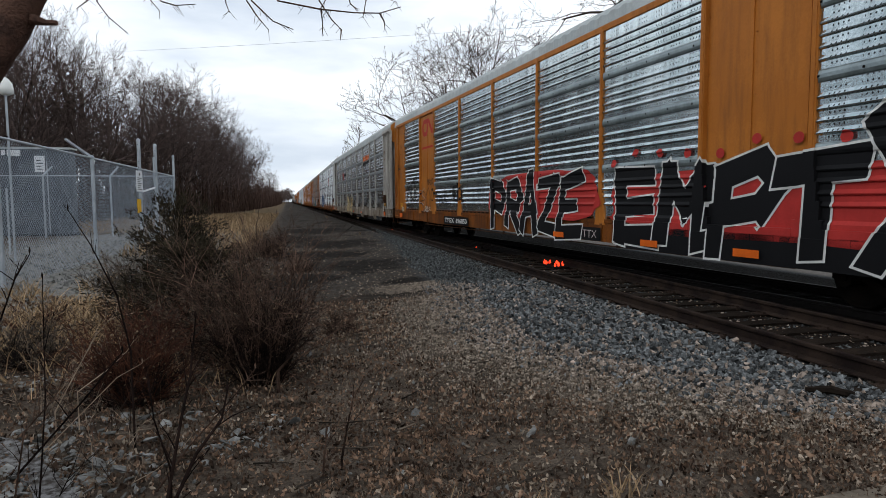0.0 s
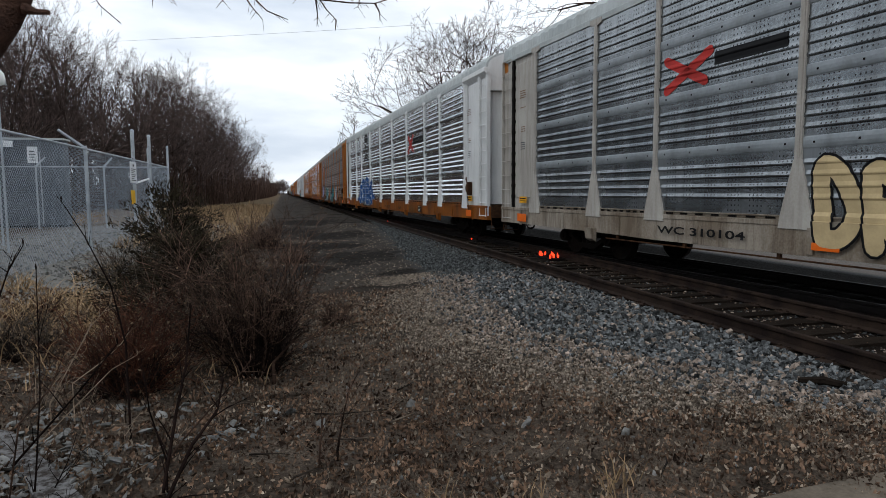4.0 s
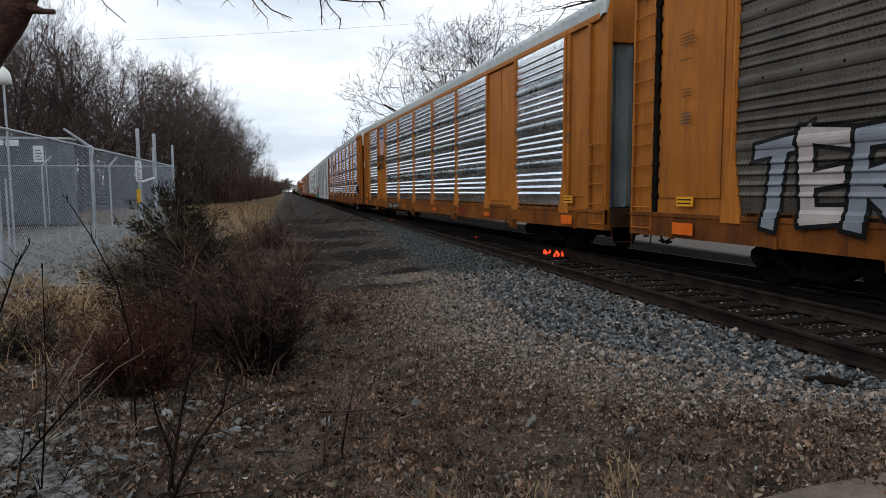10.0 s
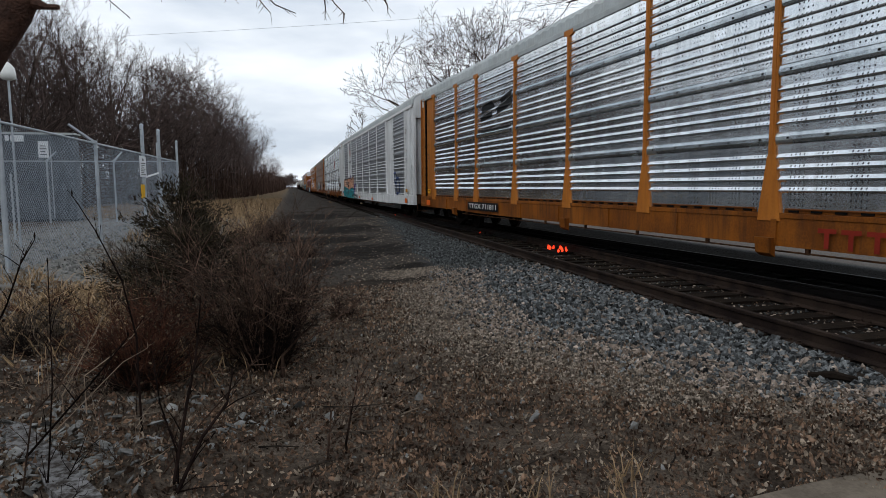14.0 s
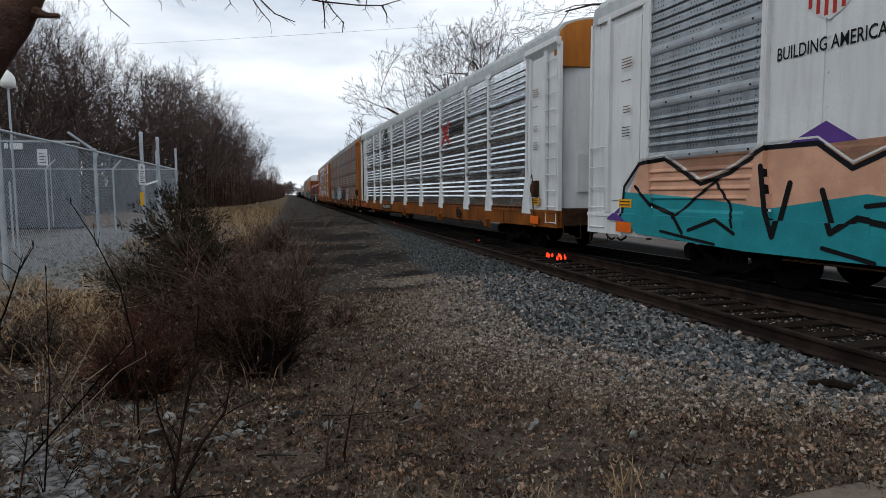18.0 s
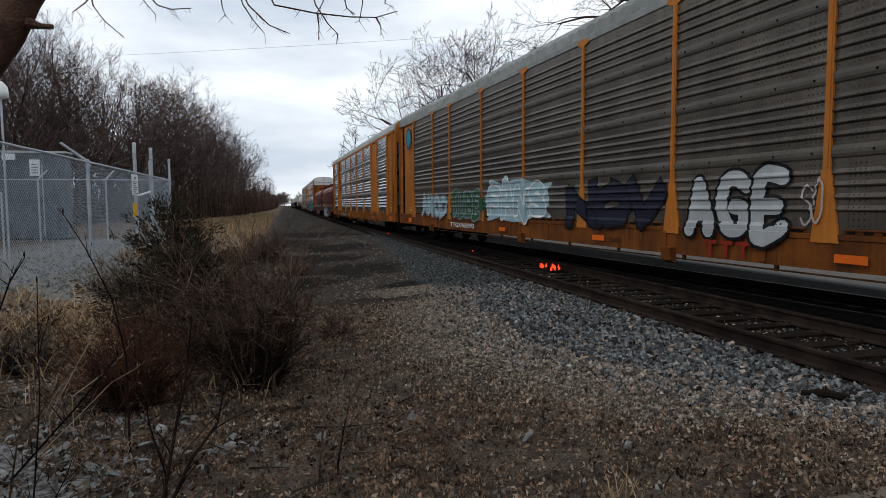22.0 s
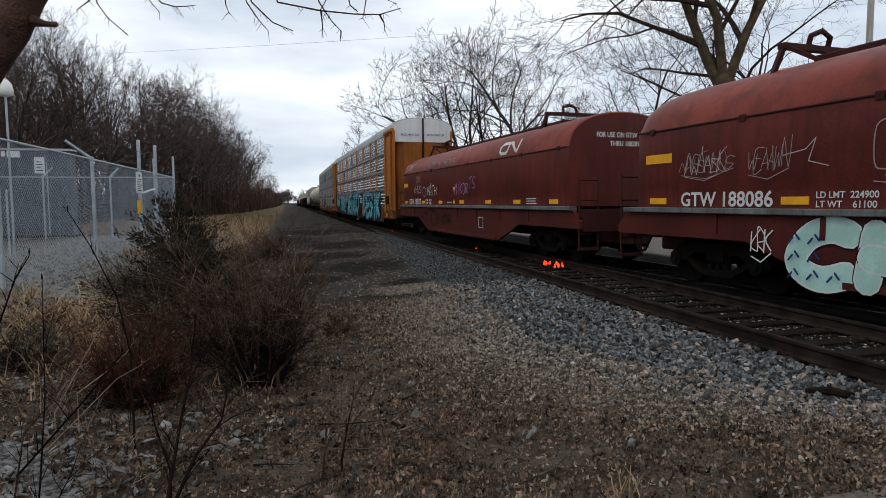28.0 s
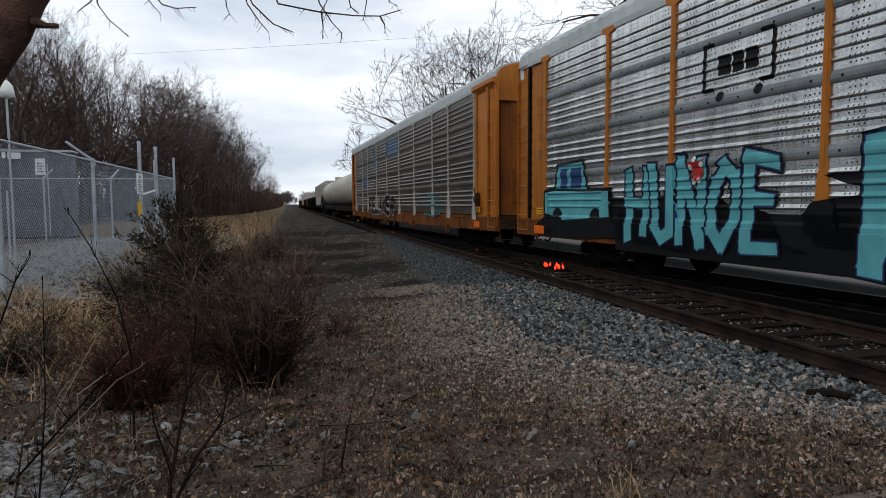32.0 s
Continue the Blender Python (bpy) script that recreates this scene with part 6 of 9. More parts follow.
# coil wagons
F = 1.468
for car, num, wt in ((c10, "GTW 188086", ("224900", "61100")), (c11, "GTW 188133", ("225200", "60800"))):
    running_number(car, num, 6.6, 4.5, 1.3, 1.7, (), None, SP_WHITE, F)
    lettering(car, "LD LMT  " + wt[0], 3.92, 3.08, 1.5, 1.59, SP_WHITE, flat=F, bold=0.02)
    lettering(car, "LT WT    " + wt[1], 3.92, 3.1, 1.38, 1.47, SP_WHITE, flat=F, bold=0.02)
    bars(car, 1.1, 0.55, 1.42, 1.51, SP_WHITE, 1, (), F)
    bars(car, -5.6, -6.3, 1.4, 1.58, SP_WHITE, 3, (), F, 4)
    lay(car, "triangle_mark", polygon([(0.42, 1.42), (0.18, 1.42), (0.3, 1.6)]), YELLOW, 2, (), F)
    lay(car, "triangle_mark", polygon([(0.42, 2.0), (0.18, 2.0), (0.3, 1.82)]), YELLOW, 2, (), F)
    lay(car, "reflector", rect(7.45, 6.75, 2.14, 2.3), YELLOW, 2, (), F)
    noodle(car, -3.7, -5.1, 2.8, 3.16, SP_WHITE, (), HOOD, 0.09)
piece(c10, "CHECK", 4.35, -1.0, 0.28, 1.2, [SP_MINT, SP_MINT, SP_ICE, SP_LILAC, SP_LILAC], SP_BLACK, None, 0.34, 0.04, flat=1.47, seed=35, jitter=0.05, rim=SP_WHITE)
for k in range(14):
    cy, cz = 4.28 - 0.1 * (k % 2) - 0.3 * (k // 6), 0.42 + 0.12 * (k % 6)
    lay(c10, "paint_dash", stroke([(cy, cz), (cy - 0.06, cz + 0.07 * (-1) ** k)], 0.03), SP_NAVY, 19, (), 1.47)
scrawl(c10, 6.5, 5.35, 1.95, 2.2, SP_FADED, 36, 0.012, 11, (), F)
scrawl(c10, 6.4, 5.5, 1.92, 2.22, SP_CHALK, 31, 0.011, 9, (), F)
scrawl(c10, 5.05, 4.35, 1.9, 2.25, SP_FADED, 33, 0.012, 9, (), F)
lay(c10, "spray_tag", stroke([(4.45, 2.1), (4.1, 2.16), (3.95, 2.3), (4.05, 2.0), (3.75, 1.92)], 0.013), SP_CHALK, 4, (), F)
scrawl(c10, 3.15, 1.85, 1.75, 2.5, SP_FADED, 38, 0.014, 8, (), F)
scrawl(c10, 1.4, 0.4, 1.75, 2.5, SP_FADED, 39, 0.014, 7, (), F)
scrawl(c10, -0.6, -2.6, 1.75, 2.45, SP_FADED, 40, 0.014, 10, (), F)
scrawl(c10, 4.95, 4.6, 0.7, 1.05, SP_WHITE, 46, 0.02, 3, (), 1.47)
hand_word(c11, "YHUS", 5.72, 4.5, 1.85, 2.15, SP_CHALK, 0.025, (), F, 41)
lay(c11, "spray_tag", joined([ring(4.08, 1.88, 0.25, 0.2, 0.9), ring(4.08, 1.86, 0.02, 0.02, 0.0, 8)]), SP_CHALK, 4, (), F)
hand_word(c11, "SHART", 7.0, 5.6, 2.82, 3.12, SP_CHALK, 0.03, (), HOOD, 48)
hand_word(c11, "SMK", 5.3, 4.6, 2.3, 2.6, SP_FADED, 0.025, (), F, 49)
hand_word(c11, "MATH", 3.6, 2.35, 1.74, 2.14, SP_WHITE, 0.03, (), F, 44)
hand_word(c11, "CHASE YO DREAMS", 3.6, 0.2, 2.8, 3.0, SP_FADED, 0.026, (), HOOD, 45)
hand_word(c11, "MIKOR", 0.2, -1.2, 1.75, 2.1, SP_PINK, 0.028, (), F, 42)
hand_word(c11, "TS", -1.2, -1.9, 1.9, 2.3, SP_PINK, 0.022, (), F, 40)
lay(c11, "stencil_square", joined([rect(-2.1, -2.5, 0.98, 1.0), rect(-2.1, -2.5, 0.66, 0.68), rect(-2.1, -2.13, 0.66, 1.0), rect(-2.47, -2.5, 0.66, 1.0)]), SP_WHITE, 1, (), 1.47)
hand_word(c11, "XC", 4.6, 3.8, 0.8, 1.1, SP_BLACK, 0.04, (), 1.47, 47)
lay(c11, "spray_tag", ring(2.75, 0.86, 0.36, 0.3, 0.86), SP_BLACK, 4, (), 1.47)
hand_word(c11, "SIKNA", 2.3, 0.6, 0.68, 1.05, SP_BLACK, 0.05, (), 1.47, 43)
# turquoise lettered wagon
lay(c12, "spray_cloud", joined([splash(12.0, 4.8, 0.6, 1.6, 50), splash(4.4, -2.9, 0.6, 2.0, 51), splash(-2.5, -11.2, 0.6, 2.0, 52)]), SP_BLACK, 0)
lay(c12, "spray_cloud", rect(8.8, -11.0, 0.54, 1.3), SP_BLACK, 0)
truck = [(11.75, 1.2), (11.75, 1.75), (11.3, 1.8), (11.2, 2.35), (10.1, 2.4), (9.9, 1.75), (9.05, 1.75), (9.0, 1.15), (10.9, 1.05)]
lay(c12, "painted_truck", polygon(truck), SP_TURQ, 2)
lay(c12, "truck_outline", stroke(truck + [truck[0]], 0.07), SP_BLACK, 4)
lay(c12, "truck_outline", stroke([(11.25, 1.78), (9.95, 1.74)], 0.05), SP_BLACK, 5)
lay(c12, "painted_window", joined([rect(11.05, 10.75, 1.8, 2.25), rect(10.6, 10.15, 1.8, 2.25)]), SP_NAVY, 3)
for y in (11.2, 9.6):
    lay(c12, "painted_wheel", ring(y, 1.12, 0.24, 0.24, 0.0), SP_BLACK, 3)
piece(c12, "HUNOE", 8.55, 4.9, 0.72, 2.15, SP_TURQ, SP_BLACK, None, 0.26, 0.05, seed=54, rim=SP_NAVY, sharp=True)
piece(c12, "WEIRDO", 3.85, -2.4, 0.62, 2.15, SP_TURQ, SP_BLACK, None, 0.27, 0.05, seed=55, rim=SP_NAVY, sharp=True)
lettering(c12, "2023", -2.85, -3.9, 1.45, 1.78, SP_WHITE, bold=0.03, layer=4)
piece(c12, "DESIK", -4.5, -10.9, 0.58, 2.15, SP_TURQ, SP_BLACK, None, 0.28, 0.06, seed=56, rim=SP_NAVY, wide=1.08)
for cy, cz, wide_by, tall, seed in ((-5.5, 1.98, 0.42, 0.62, 61), (-4.55, 0.98, 0.45, 0.8, 62), (-2.0, 0.85, 0.35, 0.5, 63), (1.9, 2.05, 0.5, 0.4, 64), (3.2, 0.75, 0.3, 0.4, 65), (-9.2, 1.85, 0.4, 0.5, 66), (6.6, 2.0, 0.35, 0.35, 67)):
    lay(c12, "red_burst", splash(cy + wide_by / 2, cy - wide_by / 2, cz - tall / 2, cz + tall / 2, seed, 24, 0.55), SP_RED, 14)
    for k in range(5):
        lay(c12, "white_dot", ring(cy + 0.14 * math.cos(2.4 * k + seed), cz + 0.2 * math.sin(2.4 * k + seed), 0.045, 0.05, 0.0, 12), SP_WHITE, 17)
for cy, cz, wide_by, tall, seed in ((-5.15, 1.72, 0.3, 0.34, 71), (-5.2, 0.72, 0.34, 0.24, 72), (-6.35, 0.8, 0.36, 0.34, 73), (-7.6, 1.75, 0.26, 0.36, 74), (-1.95, 1.8, 0.3, 0.26, 75), (2.9, 1.7, 0.3, 0.24, 76), (0.6, 1.3, 0.3, 0.24, 77), (-8.6, 0.9, 0.3, 0.3, 78)):
    lay(c12, "blue_patch", splash(cy + wide_by / 2, cy - wide_by / 2, cz - tall / 2, cz + tall / 2, seed, 20, 0.5), SP_BLUE, 13)
running_number(c12, "NKCR 7639", 6.7, 5.1, 0.66, 0.86, (), None, SP_BLACK)
lay(c12, "bracket_emblem", joined([stroke([(6.3, 3.95), (6.5, 3.95), (6.5, 3.25), (6.3, 3.25)], 0.06), stroke([(5.35, 3.95), (5.15, 3.95), (5.15, 3.25), (5.35, 3.25)], 0.06),
                                  rect(6.2, 5.95, 3.45, 3.75), rect(5.9, 5.7, 3.45, 3.75), rect(5.65, 5.42, 3.45, 3.75), ring(6.15, 3.12, 0.08, 0.08, 0.0, 10), ring(5.4, 3.12, 0.08, 0.08, 0.0, 10)]), SP_BLACK, 2)
# last autorack
piece(c13, "FELAKER", 6.5, -1.0, 0.95, 1.85, SP_BLACK, SP_CHALK, None, seed=60)
lay(c13, "painted_block", joined([rect(5.0, 3.95, 3.6, 4.7), rect(0.9, -1.9, 3.9, 4.7), rect(8.7, 6.9, 2.4, 3.2)]), spray("faded_blue", (0.10, 0.15, 0.22)), 0)
scrawl(c13, -7.0, -9.0, 1.1, 1.9, SP_TEAL, 61, 0.05, 4)
for car in (c0, c1, c2, c3, c4, c5, c6, c7, c8, c9, c12, c13):
    placards(car, -13.1, 1, W)
    placards(car, 12.0, 1, W)
lay(c4, "round_sign", ring(12.78, 3.1, 0.17, 0.19, 0.0, 24), SP_WHITE, 2, W, 1.535)
lay(c4, "round_sign", joined([ring(12.78, 3.1, 0.17, 0.19, 0.82, 24), stroke([(12.9, 3.21), (12.66, 2.99)], 0.03)]), SP_RED, 3, W, 1.535)
lettering(c4, "UPL", 12.2, 12.0, 3.18, 3.3, SP_BLACK, W, 1.545)
lettering(c4, "11637", 12.2, 11.84, 3.0, 3.12, SP_BLACK, W, 1.545)


def end_print(car, body, y, x0, x1, z0, z1, material):
    """Stencil on the end of a wagon, facing along the track towards the camera."""
    bm = text_mesh(body, 0.015)
    a, b, c, d = bounds(bm)
    for v in bm.verts:
        v.co = (x0 + (x1 - x0) * (v.co.x - a) / (b - a), y, z0 + (z1 - z0) * (v.co.y - c) / (d - c))
    me = bpy.data.meshes.new("stencil_lettering")
    bm.to_mesh(me)
    bm.free()
    me.materials.append(material)
    part("stencil_lettering", me, None, car)


for car in (c10, c11):
    end_print(car, "FOR USE ON GTW 188000", -8.3 + 0.49, -0.75, 0.75, 2.95, 3.07, SP_WHITE)
    end_print(car, "THRU 188289", -8.3 + 0.49, -0.4, 0.4, 2.75, 2.87, SP_WHITE)
for car, car_near in ((c5, -0.75 - BODY / 2), (c12, -0.6 - BODY / 2)):
    end_print(car, "EXCESS HEIGHT CAR", car_near + 0.009, -1.1, -0.2, 4.72, 4.82, SP_BLACK)
    end_print(car, "EXCESS HEIGHT CAR", car_near + 0.009, 0.2, 1.1, 4.72, 4.82, SP_BLACK)
    g = Geo().box(-0.035, 0.035, car_near - 0.03, car_near + 0.012, 1.15, ROOF_TOP - 0.02)
    part("door_gap", g, INK_BLACK, car)

# ---- the far end of the train ----
s_end = 246.8
protos = [tank_car("cream tank wagon far back in the train", 17.5, CREAM),
          hopper_car("pale grey covered hopper wagon far back", 17.5, GREY_PAINT),
          gondola_car("dark gondola wagon far back in the train", 16.5, BLACK_STEEL),
          gondola_car("maroon gondola wagon far back in the train", 16.5, MAROON)]
order = [0, 0, 1, 2, 2, 3, 2, 1, 3, 2, 2, 0]
used = set()
for k in order:
    length = 18.7 if k < 2 else 17.7
    car = protos[k] if k not in used else copy_thing(protos[k], Matrix.Identity(4))
    used.add(k)
    place(car, s_end, s_end + length)
    s_end += length

# ---- trees ----
BARK = mat("grey_brown_bark", (0.05, 0.034, 0.026), (0.024, 0.016, 0.012), 6, 0.95, 0, 0.5, 50)
BARK_DARK = mat("dark_woodland_bark", (0.125, 0.092, 0.082), (0.052, 0.038, 0.034), 3, 0.95, 0, 0.3, 30, rand=0.35)
BRIAR = mat("red_brown_briar", (0.085, 0.053, 0.041), (0.034, 0.021, 0.016), 3, 0.95, 0, 0.0, 30, rand=0.5)
BARK_MOSS = mat("mossy_olive_bark", (0.085, 0.062, 0.036), (0.045, 0.034, 0.023), 4, 0.95, 0, 0.6, 40)


def bare_tree(seed, height, girth, levels=4, spread=0.6, kids=6, fork=0.35, lean=(0, 0), thin=0.011, rise=0.1, stems=1, crook=0.16):
    """Trunk, limbs and twigs of a leafless tree as tapered tubes that bend as they grow; returns trunk and crown geometry."""
    rnd = random.Random(seed)
    trunk, crown = Geo(), Geo()

    def limb(p, d, length, r, level):
        n = (7, 5, 4, 3, 2, 1)[min(level, 5)] if level < levels else 2 if level < 4 else 1
        pts, rad = [p], [r]
        q, dd = Vector(p), Vector(d).normalized()
        bend = Vector((rnd.gauss(0, 1), rnd.gauss(0, 1), rnd.gauss(0, 0.6))) * (0.04 if level == 0 else 0.09)
        for i in range(n):
            wob = crook * (0.6 if level == 0 else 1.0)
            dd = (dd + bend + Vector((rnd.gauss(0, wob), rnd.gauss(0, wob), rnd.gauss(0, wob) + (rise if level else 0.03)))).normalized()
            q = q + dd * (length / n)
            pts.append(q.copy())
            rad.append(max(r * (1 - (i + 1) / n * (0.72 if level < 2 else 0.8)), thin * 0.6))
        out = trunk if level == 0 else crown
        if n == 1:
            a = dd.orthogonal().normalized() * r
            b = dd.cross(a)
            out.add([p + a, p - a * 0.5 + b * 0.87, p - a * 0.5 - b * 0.87, q], [(0, 1, 3), (1, 2, 3), (2, 0, 3)])
        else:
            out.tube(pts, rad, 8 if level == 0 else 5 if level == 1 else 3, cap=level < 2)
        if level >= levels:
            return
        count = kids + (3 if level == 0 else 0) - (1 if level > 2 else 0)
        turn = rnd.uniform(0, 6.28)
        for k in range(count):
            lo = fork if level == 0 else 0.22
            f = lo + (0.99 - lo) * (k + rnd.uniform(0.2, 0.9)) / count
            i = min(int(f * n), n - 1)
            at = pts[i].lerp(pts[i + 1], f * n - i)
            main = (pts[i + 1] - pts[i]).normalized()
            side = main.orthogonal().normalized()
            side.rotate(Matrix.Rotation(turn + 2.4 * k + rnd.uniform(-0.5, 0.5), 3, main))
            tip = spread * rnd.uniform(0.75, 1.3) * (1.1 - 0.35 * f)
            dn = (main * (1 - 0.45 * spread) + side * tip).normalized()
            here = rad[i] + (rad[i + 1] - rad[i]) * (f * n - i)
            limb(at, dn, length * rnd.uniform(0.42, 0.66) * (1.2 - 0.45 * f), max(here * rnd.uniform(0.5, 0.72), thin), level + 1)

    for k in range(stems):
        d = Vector((lean[0], lean[1], 1))
        if stems > 1:
            a = 6.28 * k / stems + rnd.uniform(-0.5, 0.5)
            d += Vector((math.cos(a), math.sin(a), 0)) * rnd.uniform(0.18, 0.34)
        limb(Vector((0, 0, -0.3)), d, height * 0.8 * (rnd.uniform(0.78, 1.0) if stems > 1 else 1), girth * (0.8 if stems > 1 else 1), 0)
    return trunk, crown


def tree_thing(name, label, seed, height, girth, material, m, **kw):
    group = kw.pop("group", "")
    tr, cr = bare_tree(seed, height, girth, **kw)
    ob = thing(name, label, "tree", group, m=m)
    part("trunk", tr, material, ob)
    part("crown", cr, material, ob)
    return ob


def wood_edge(y):
    """Where the wood begins, beside the lane."""
    for (y0, x0), (y1, x1) in zip(WOOD_LINE, WOOD_LINE[1:]):
        if y <= y1:
            return x0 + (x1 - x0) * (y - y0) / (y1 - y0)
    return WOOD_LINE[-1][1]


WOOD_LINE = [(34, -20.0), (48, -14.5), (75, -8.6), (110, -6.0), (190, -4.2), (260, -3.6), (420, -3.0)]


def make_woods():
    rnd = random.Random(11)
    label = "leafless brown tree at the edge of the wood"
    rich = [tree_thing("woodland_tree", label, 20 + k, (12.0, 12.8, 13.4)[k], 0.24, BARK_DARK, pose((-21, -17, -11.5)[k], (40, 53, 70)[k], -0.1),
                       levels=5, kids=5, spread=0.6, fork=0.26, thin=0.0085, rise=0.09, crook=0.13, group="bare trees of the wood") for k in range(3)]
    plain = [tree_thing("woodland_tree", "leafless brown tree deep in the wood", 40 + k, 11 + k, 0.2, BARK_DARK, pose((-24, -20, -16)[k], (52, 72, 90)[k], -0.1),
                        levels=4, kids=5, spread=0.62, fork=0.25, thin=0.0105, rise=0.09, crook=0.13, group="bare trees of the wood") for k in range(3)]
    for k in range(30):
        y = 35 + 3.2 * k + rnd.uniform(-1, 1)
        o = copy_thing(rnd.choice(rich), pose(wood_edge(y) - 0.8 - rnd.uniform(0, 4.5), y, -0.1, 0, 0, rnd.uniform(0, 360)))
        s = rnd.uniform(0.74, 1.0)
        o.scale = (s, s, s)
    for k in range(72):
        y = 34 + 330 * rnd.random() ** 1.7
        o = copy_thing(rnd.choice(plain), pose(wood_edge(y) - 1.0 - 26 * rnd.random() ** 1.5, y, -0.1, 0, 0, rnd.uniform(0, 360)))
        s = rnd.uniform(0.7, 1.02)
        o.scale = (s, s, s)
    for k in range(18):
        # tall trees at the bend of the wood's edge
        y = 47 + 2.1 * k + rnd.uniform(-0.8, 0.8)
        o = copy_thing((rich + plain)[k % 6], pose(wood_edge(y) - 0.4 - rnd.uniform(0, 2.6), y, -0.1, 0, 0, rnd.uniform(0, 360)))
        s = rnd.uniform(0.92, 1.12)
        o.scale = (s, s, s)
    # trees that close the view at the far end of the line
    far = [bare_tree(47 + k, 10 + k, 0.2, levels=3, kids=6, spread=0.7, fork=0.05, thin=0.07) for k in range(2)]
    g = Geo()
    for k in range(84):
        if k < 50:
            y = rnd.uniform(300, 760)
            x = rnd.uniform(-45, -3) if k % 5 else rnd.uniform(-3, 60)
            if x > -3:
                y = rnd.uniform(800, 950)
        else:
            x, y = rnd.uniform(-16, 3.0) if k % 3 else rnd.uniform(10, 40), rnd.uniform(430, 640)
        a = rnd.uniform(0, 6.28)
        c, s = math.cos(a), math.sin(a)
        for t in far[k % 2]:
            g.add([(x + c * p - s * q, y + s * p + c * q, r) for p, q, r in t.v], t.f)
    solid("distant_wood", g, BARK_DARK, "far leafless brown trees at the end of the line", "wood", kind="stuff")
    for k in range(34):
        # the closed front of the wood
        y = 36 + 95 * rnd.random() ** 1.3
        o = copy_thing(rnd.choice(plain), pose(wood_edge(y) - 1.5 - 9 * rnd.random(), y, -0.1, 0, 0, rnd.uniform(0, 360)))
        s = rnd.uniform(0.62, 0.95)
        o.scale = (s, s, s)
    for k in range(14):
        # the deep corner of the wood behind the compound
        y = rnd.uniform(38, 95)
        o = copy_thing(rnd.choice(plain), pose(-15.5 - 0.1 * (y - 38) - 32 * rnd.random(), y, -0.1, 0, 0, rnd.uniform(0, 360)))
        s = rnd.uniform(0.74, 0.96)
        o.scale = (s, s, s)
    for k in range(36):
        # unseen trees past the compound and along the lane, added for the sheets' reflections
        y = rnd.uniform(-25, 40)
        o = copy_thing(rnd.choice(plain), pose(-27 - 18 * rnd.random(), y, -0.1, 0, 0, rnd.uniform(0, 360)))
        s = rnd.uniform(0.55, 0.8)
        o.scale = (s, s, s)
    # saplings, briars and stems that close the wood below the crowns
    g = Geo()
    for k in range(14000):
        y = 33 + 380 * rnd.random() ** 1.9
        x = wood_edge(y) - (16 if k % 3 else 42) * rnd.random() ** 1.4
        # unseen stems below the added trees left of view
        if k > 11000:
            x, y = -27 - 15 * rnd.random(), rnd.uniform(-25, 40)
        h = rnd.uniform(1.5, 7.0) * (0.55 if rnd.random() < 0.5 else 1)
        w = rnd.uniform(0.012, 0.035) * (1 + y / 120)
        a, b = rnd.gauss(0, 0.16), rnd.gauss(0, 0.16)
        c, s = math.cos(k), math.sin(k)
        z = -0.2
        top = (x + a * h, y + b * h, h)
        mid = (x + a * h * 0.35, y + b * h * 0.35, h * 0.5)
        g.add([(x - w * c, y - w * s, z), (x + w * c, y + w * s, z), (x - w * s, y + w * c, z),
               (mid[0] - w * c, mid[1] - w * s, mid[2]), (mid[0] + w * c, mid[1] + w * s, mid[2]), (mid[0] - w * s, mid[1] + w * c, mid[2]), top],
              [(0, 1, 4, 3), (1, 2, 5, 4), (2, 0, 3, 5), (3, 4, 6), (4, 5, 6), (5, 3, 6)])
        for t in range(3):
            f = rnd.uniform(0.3, 0.95)
            p = (x + a * h * f, y + b * h * f, h * f)
            q = (p[0] + rnd.gauss(0, 0.5), p[1] + rnd.gauss(0, 0.5), p[2] + rnd.uniform(0.1, 0.9))
            g.add([(p[0], p[1], p[2] - w * 0.6), (p[0], p[1], p[2] + w * 0.6), q], [(0, 1, 2)])
    solid("wood_undergrowth", g, BRIAR, "dense brown saplings and briars under the wood", "undergrowth", kind="stuff")


make_woods()


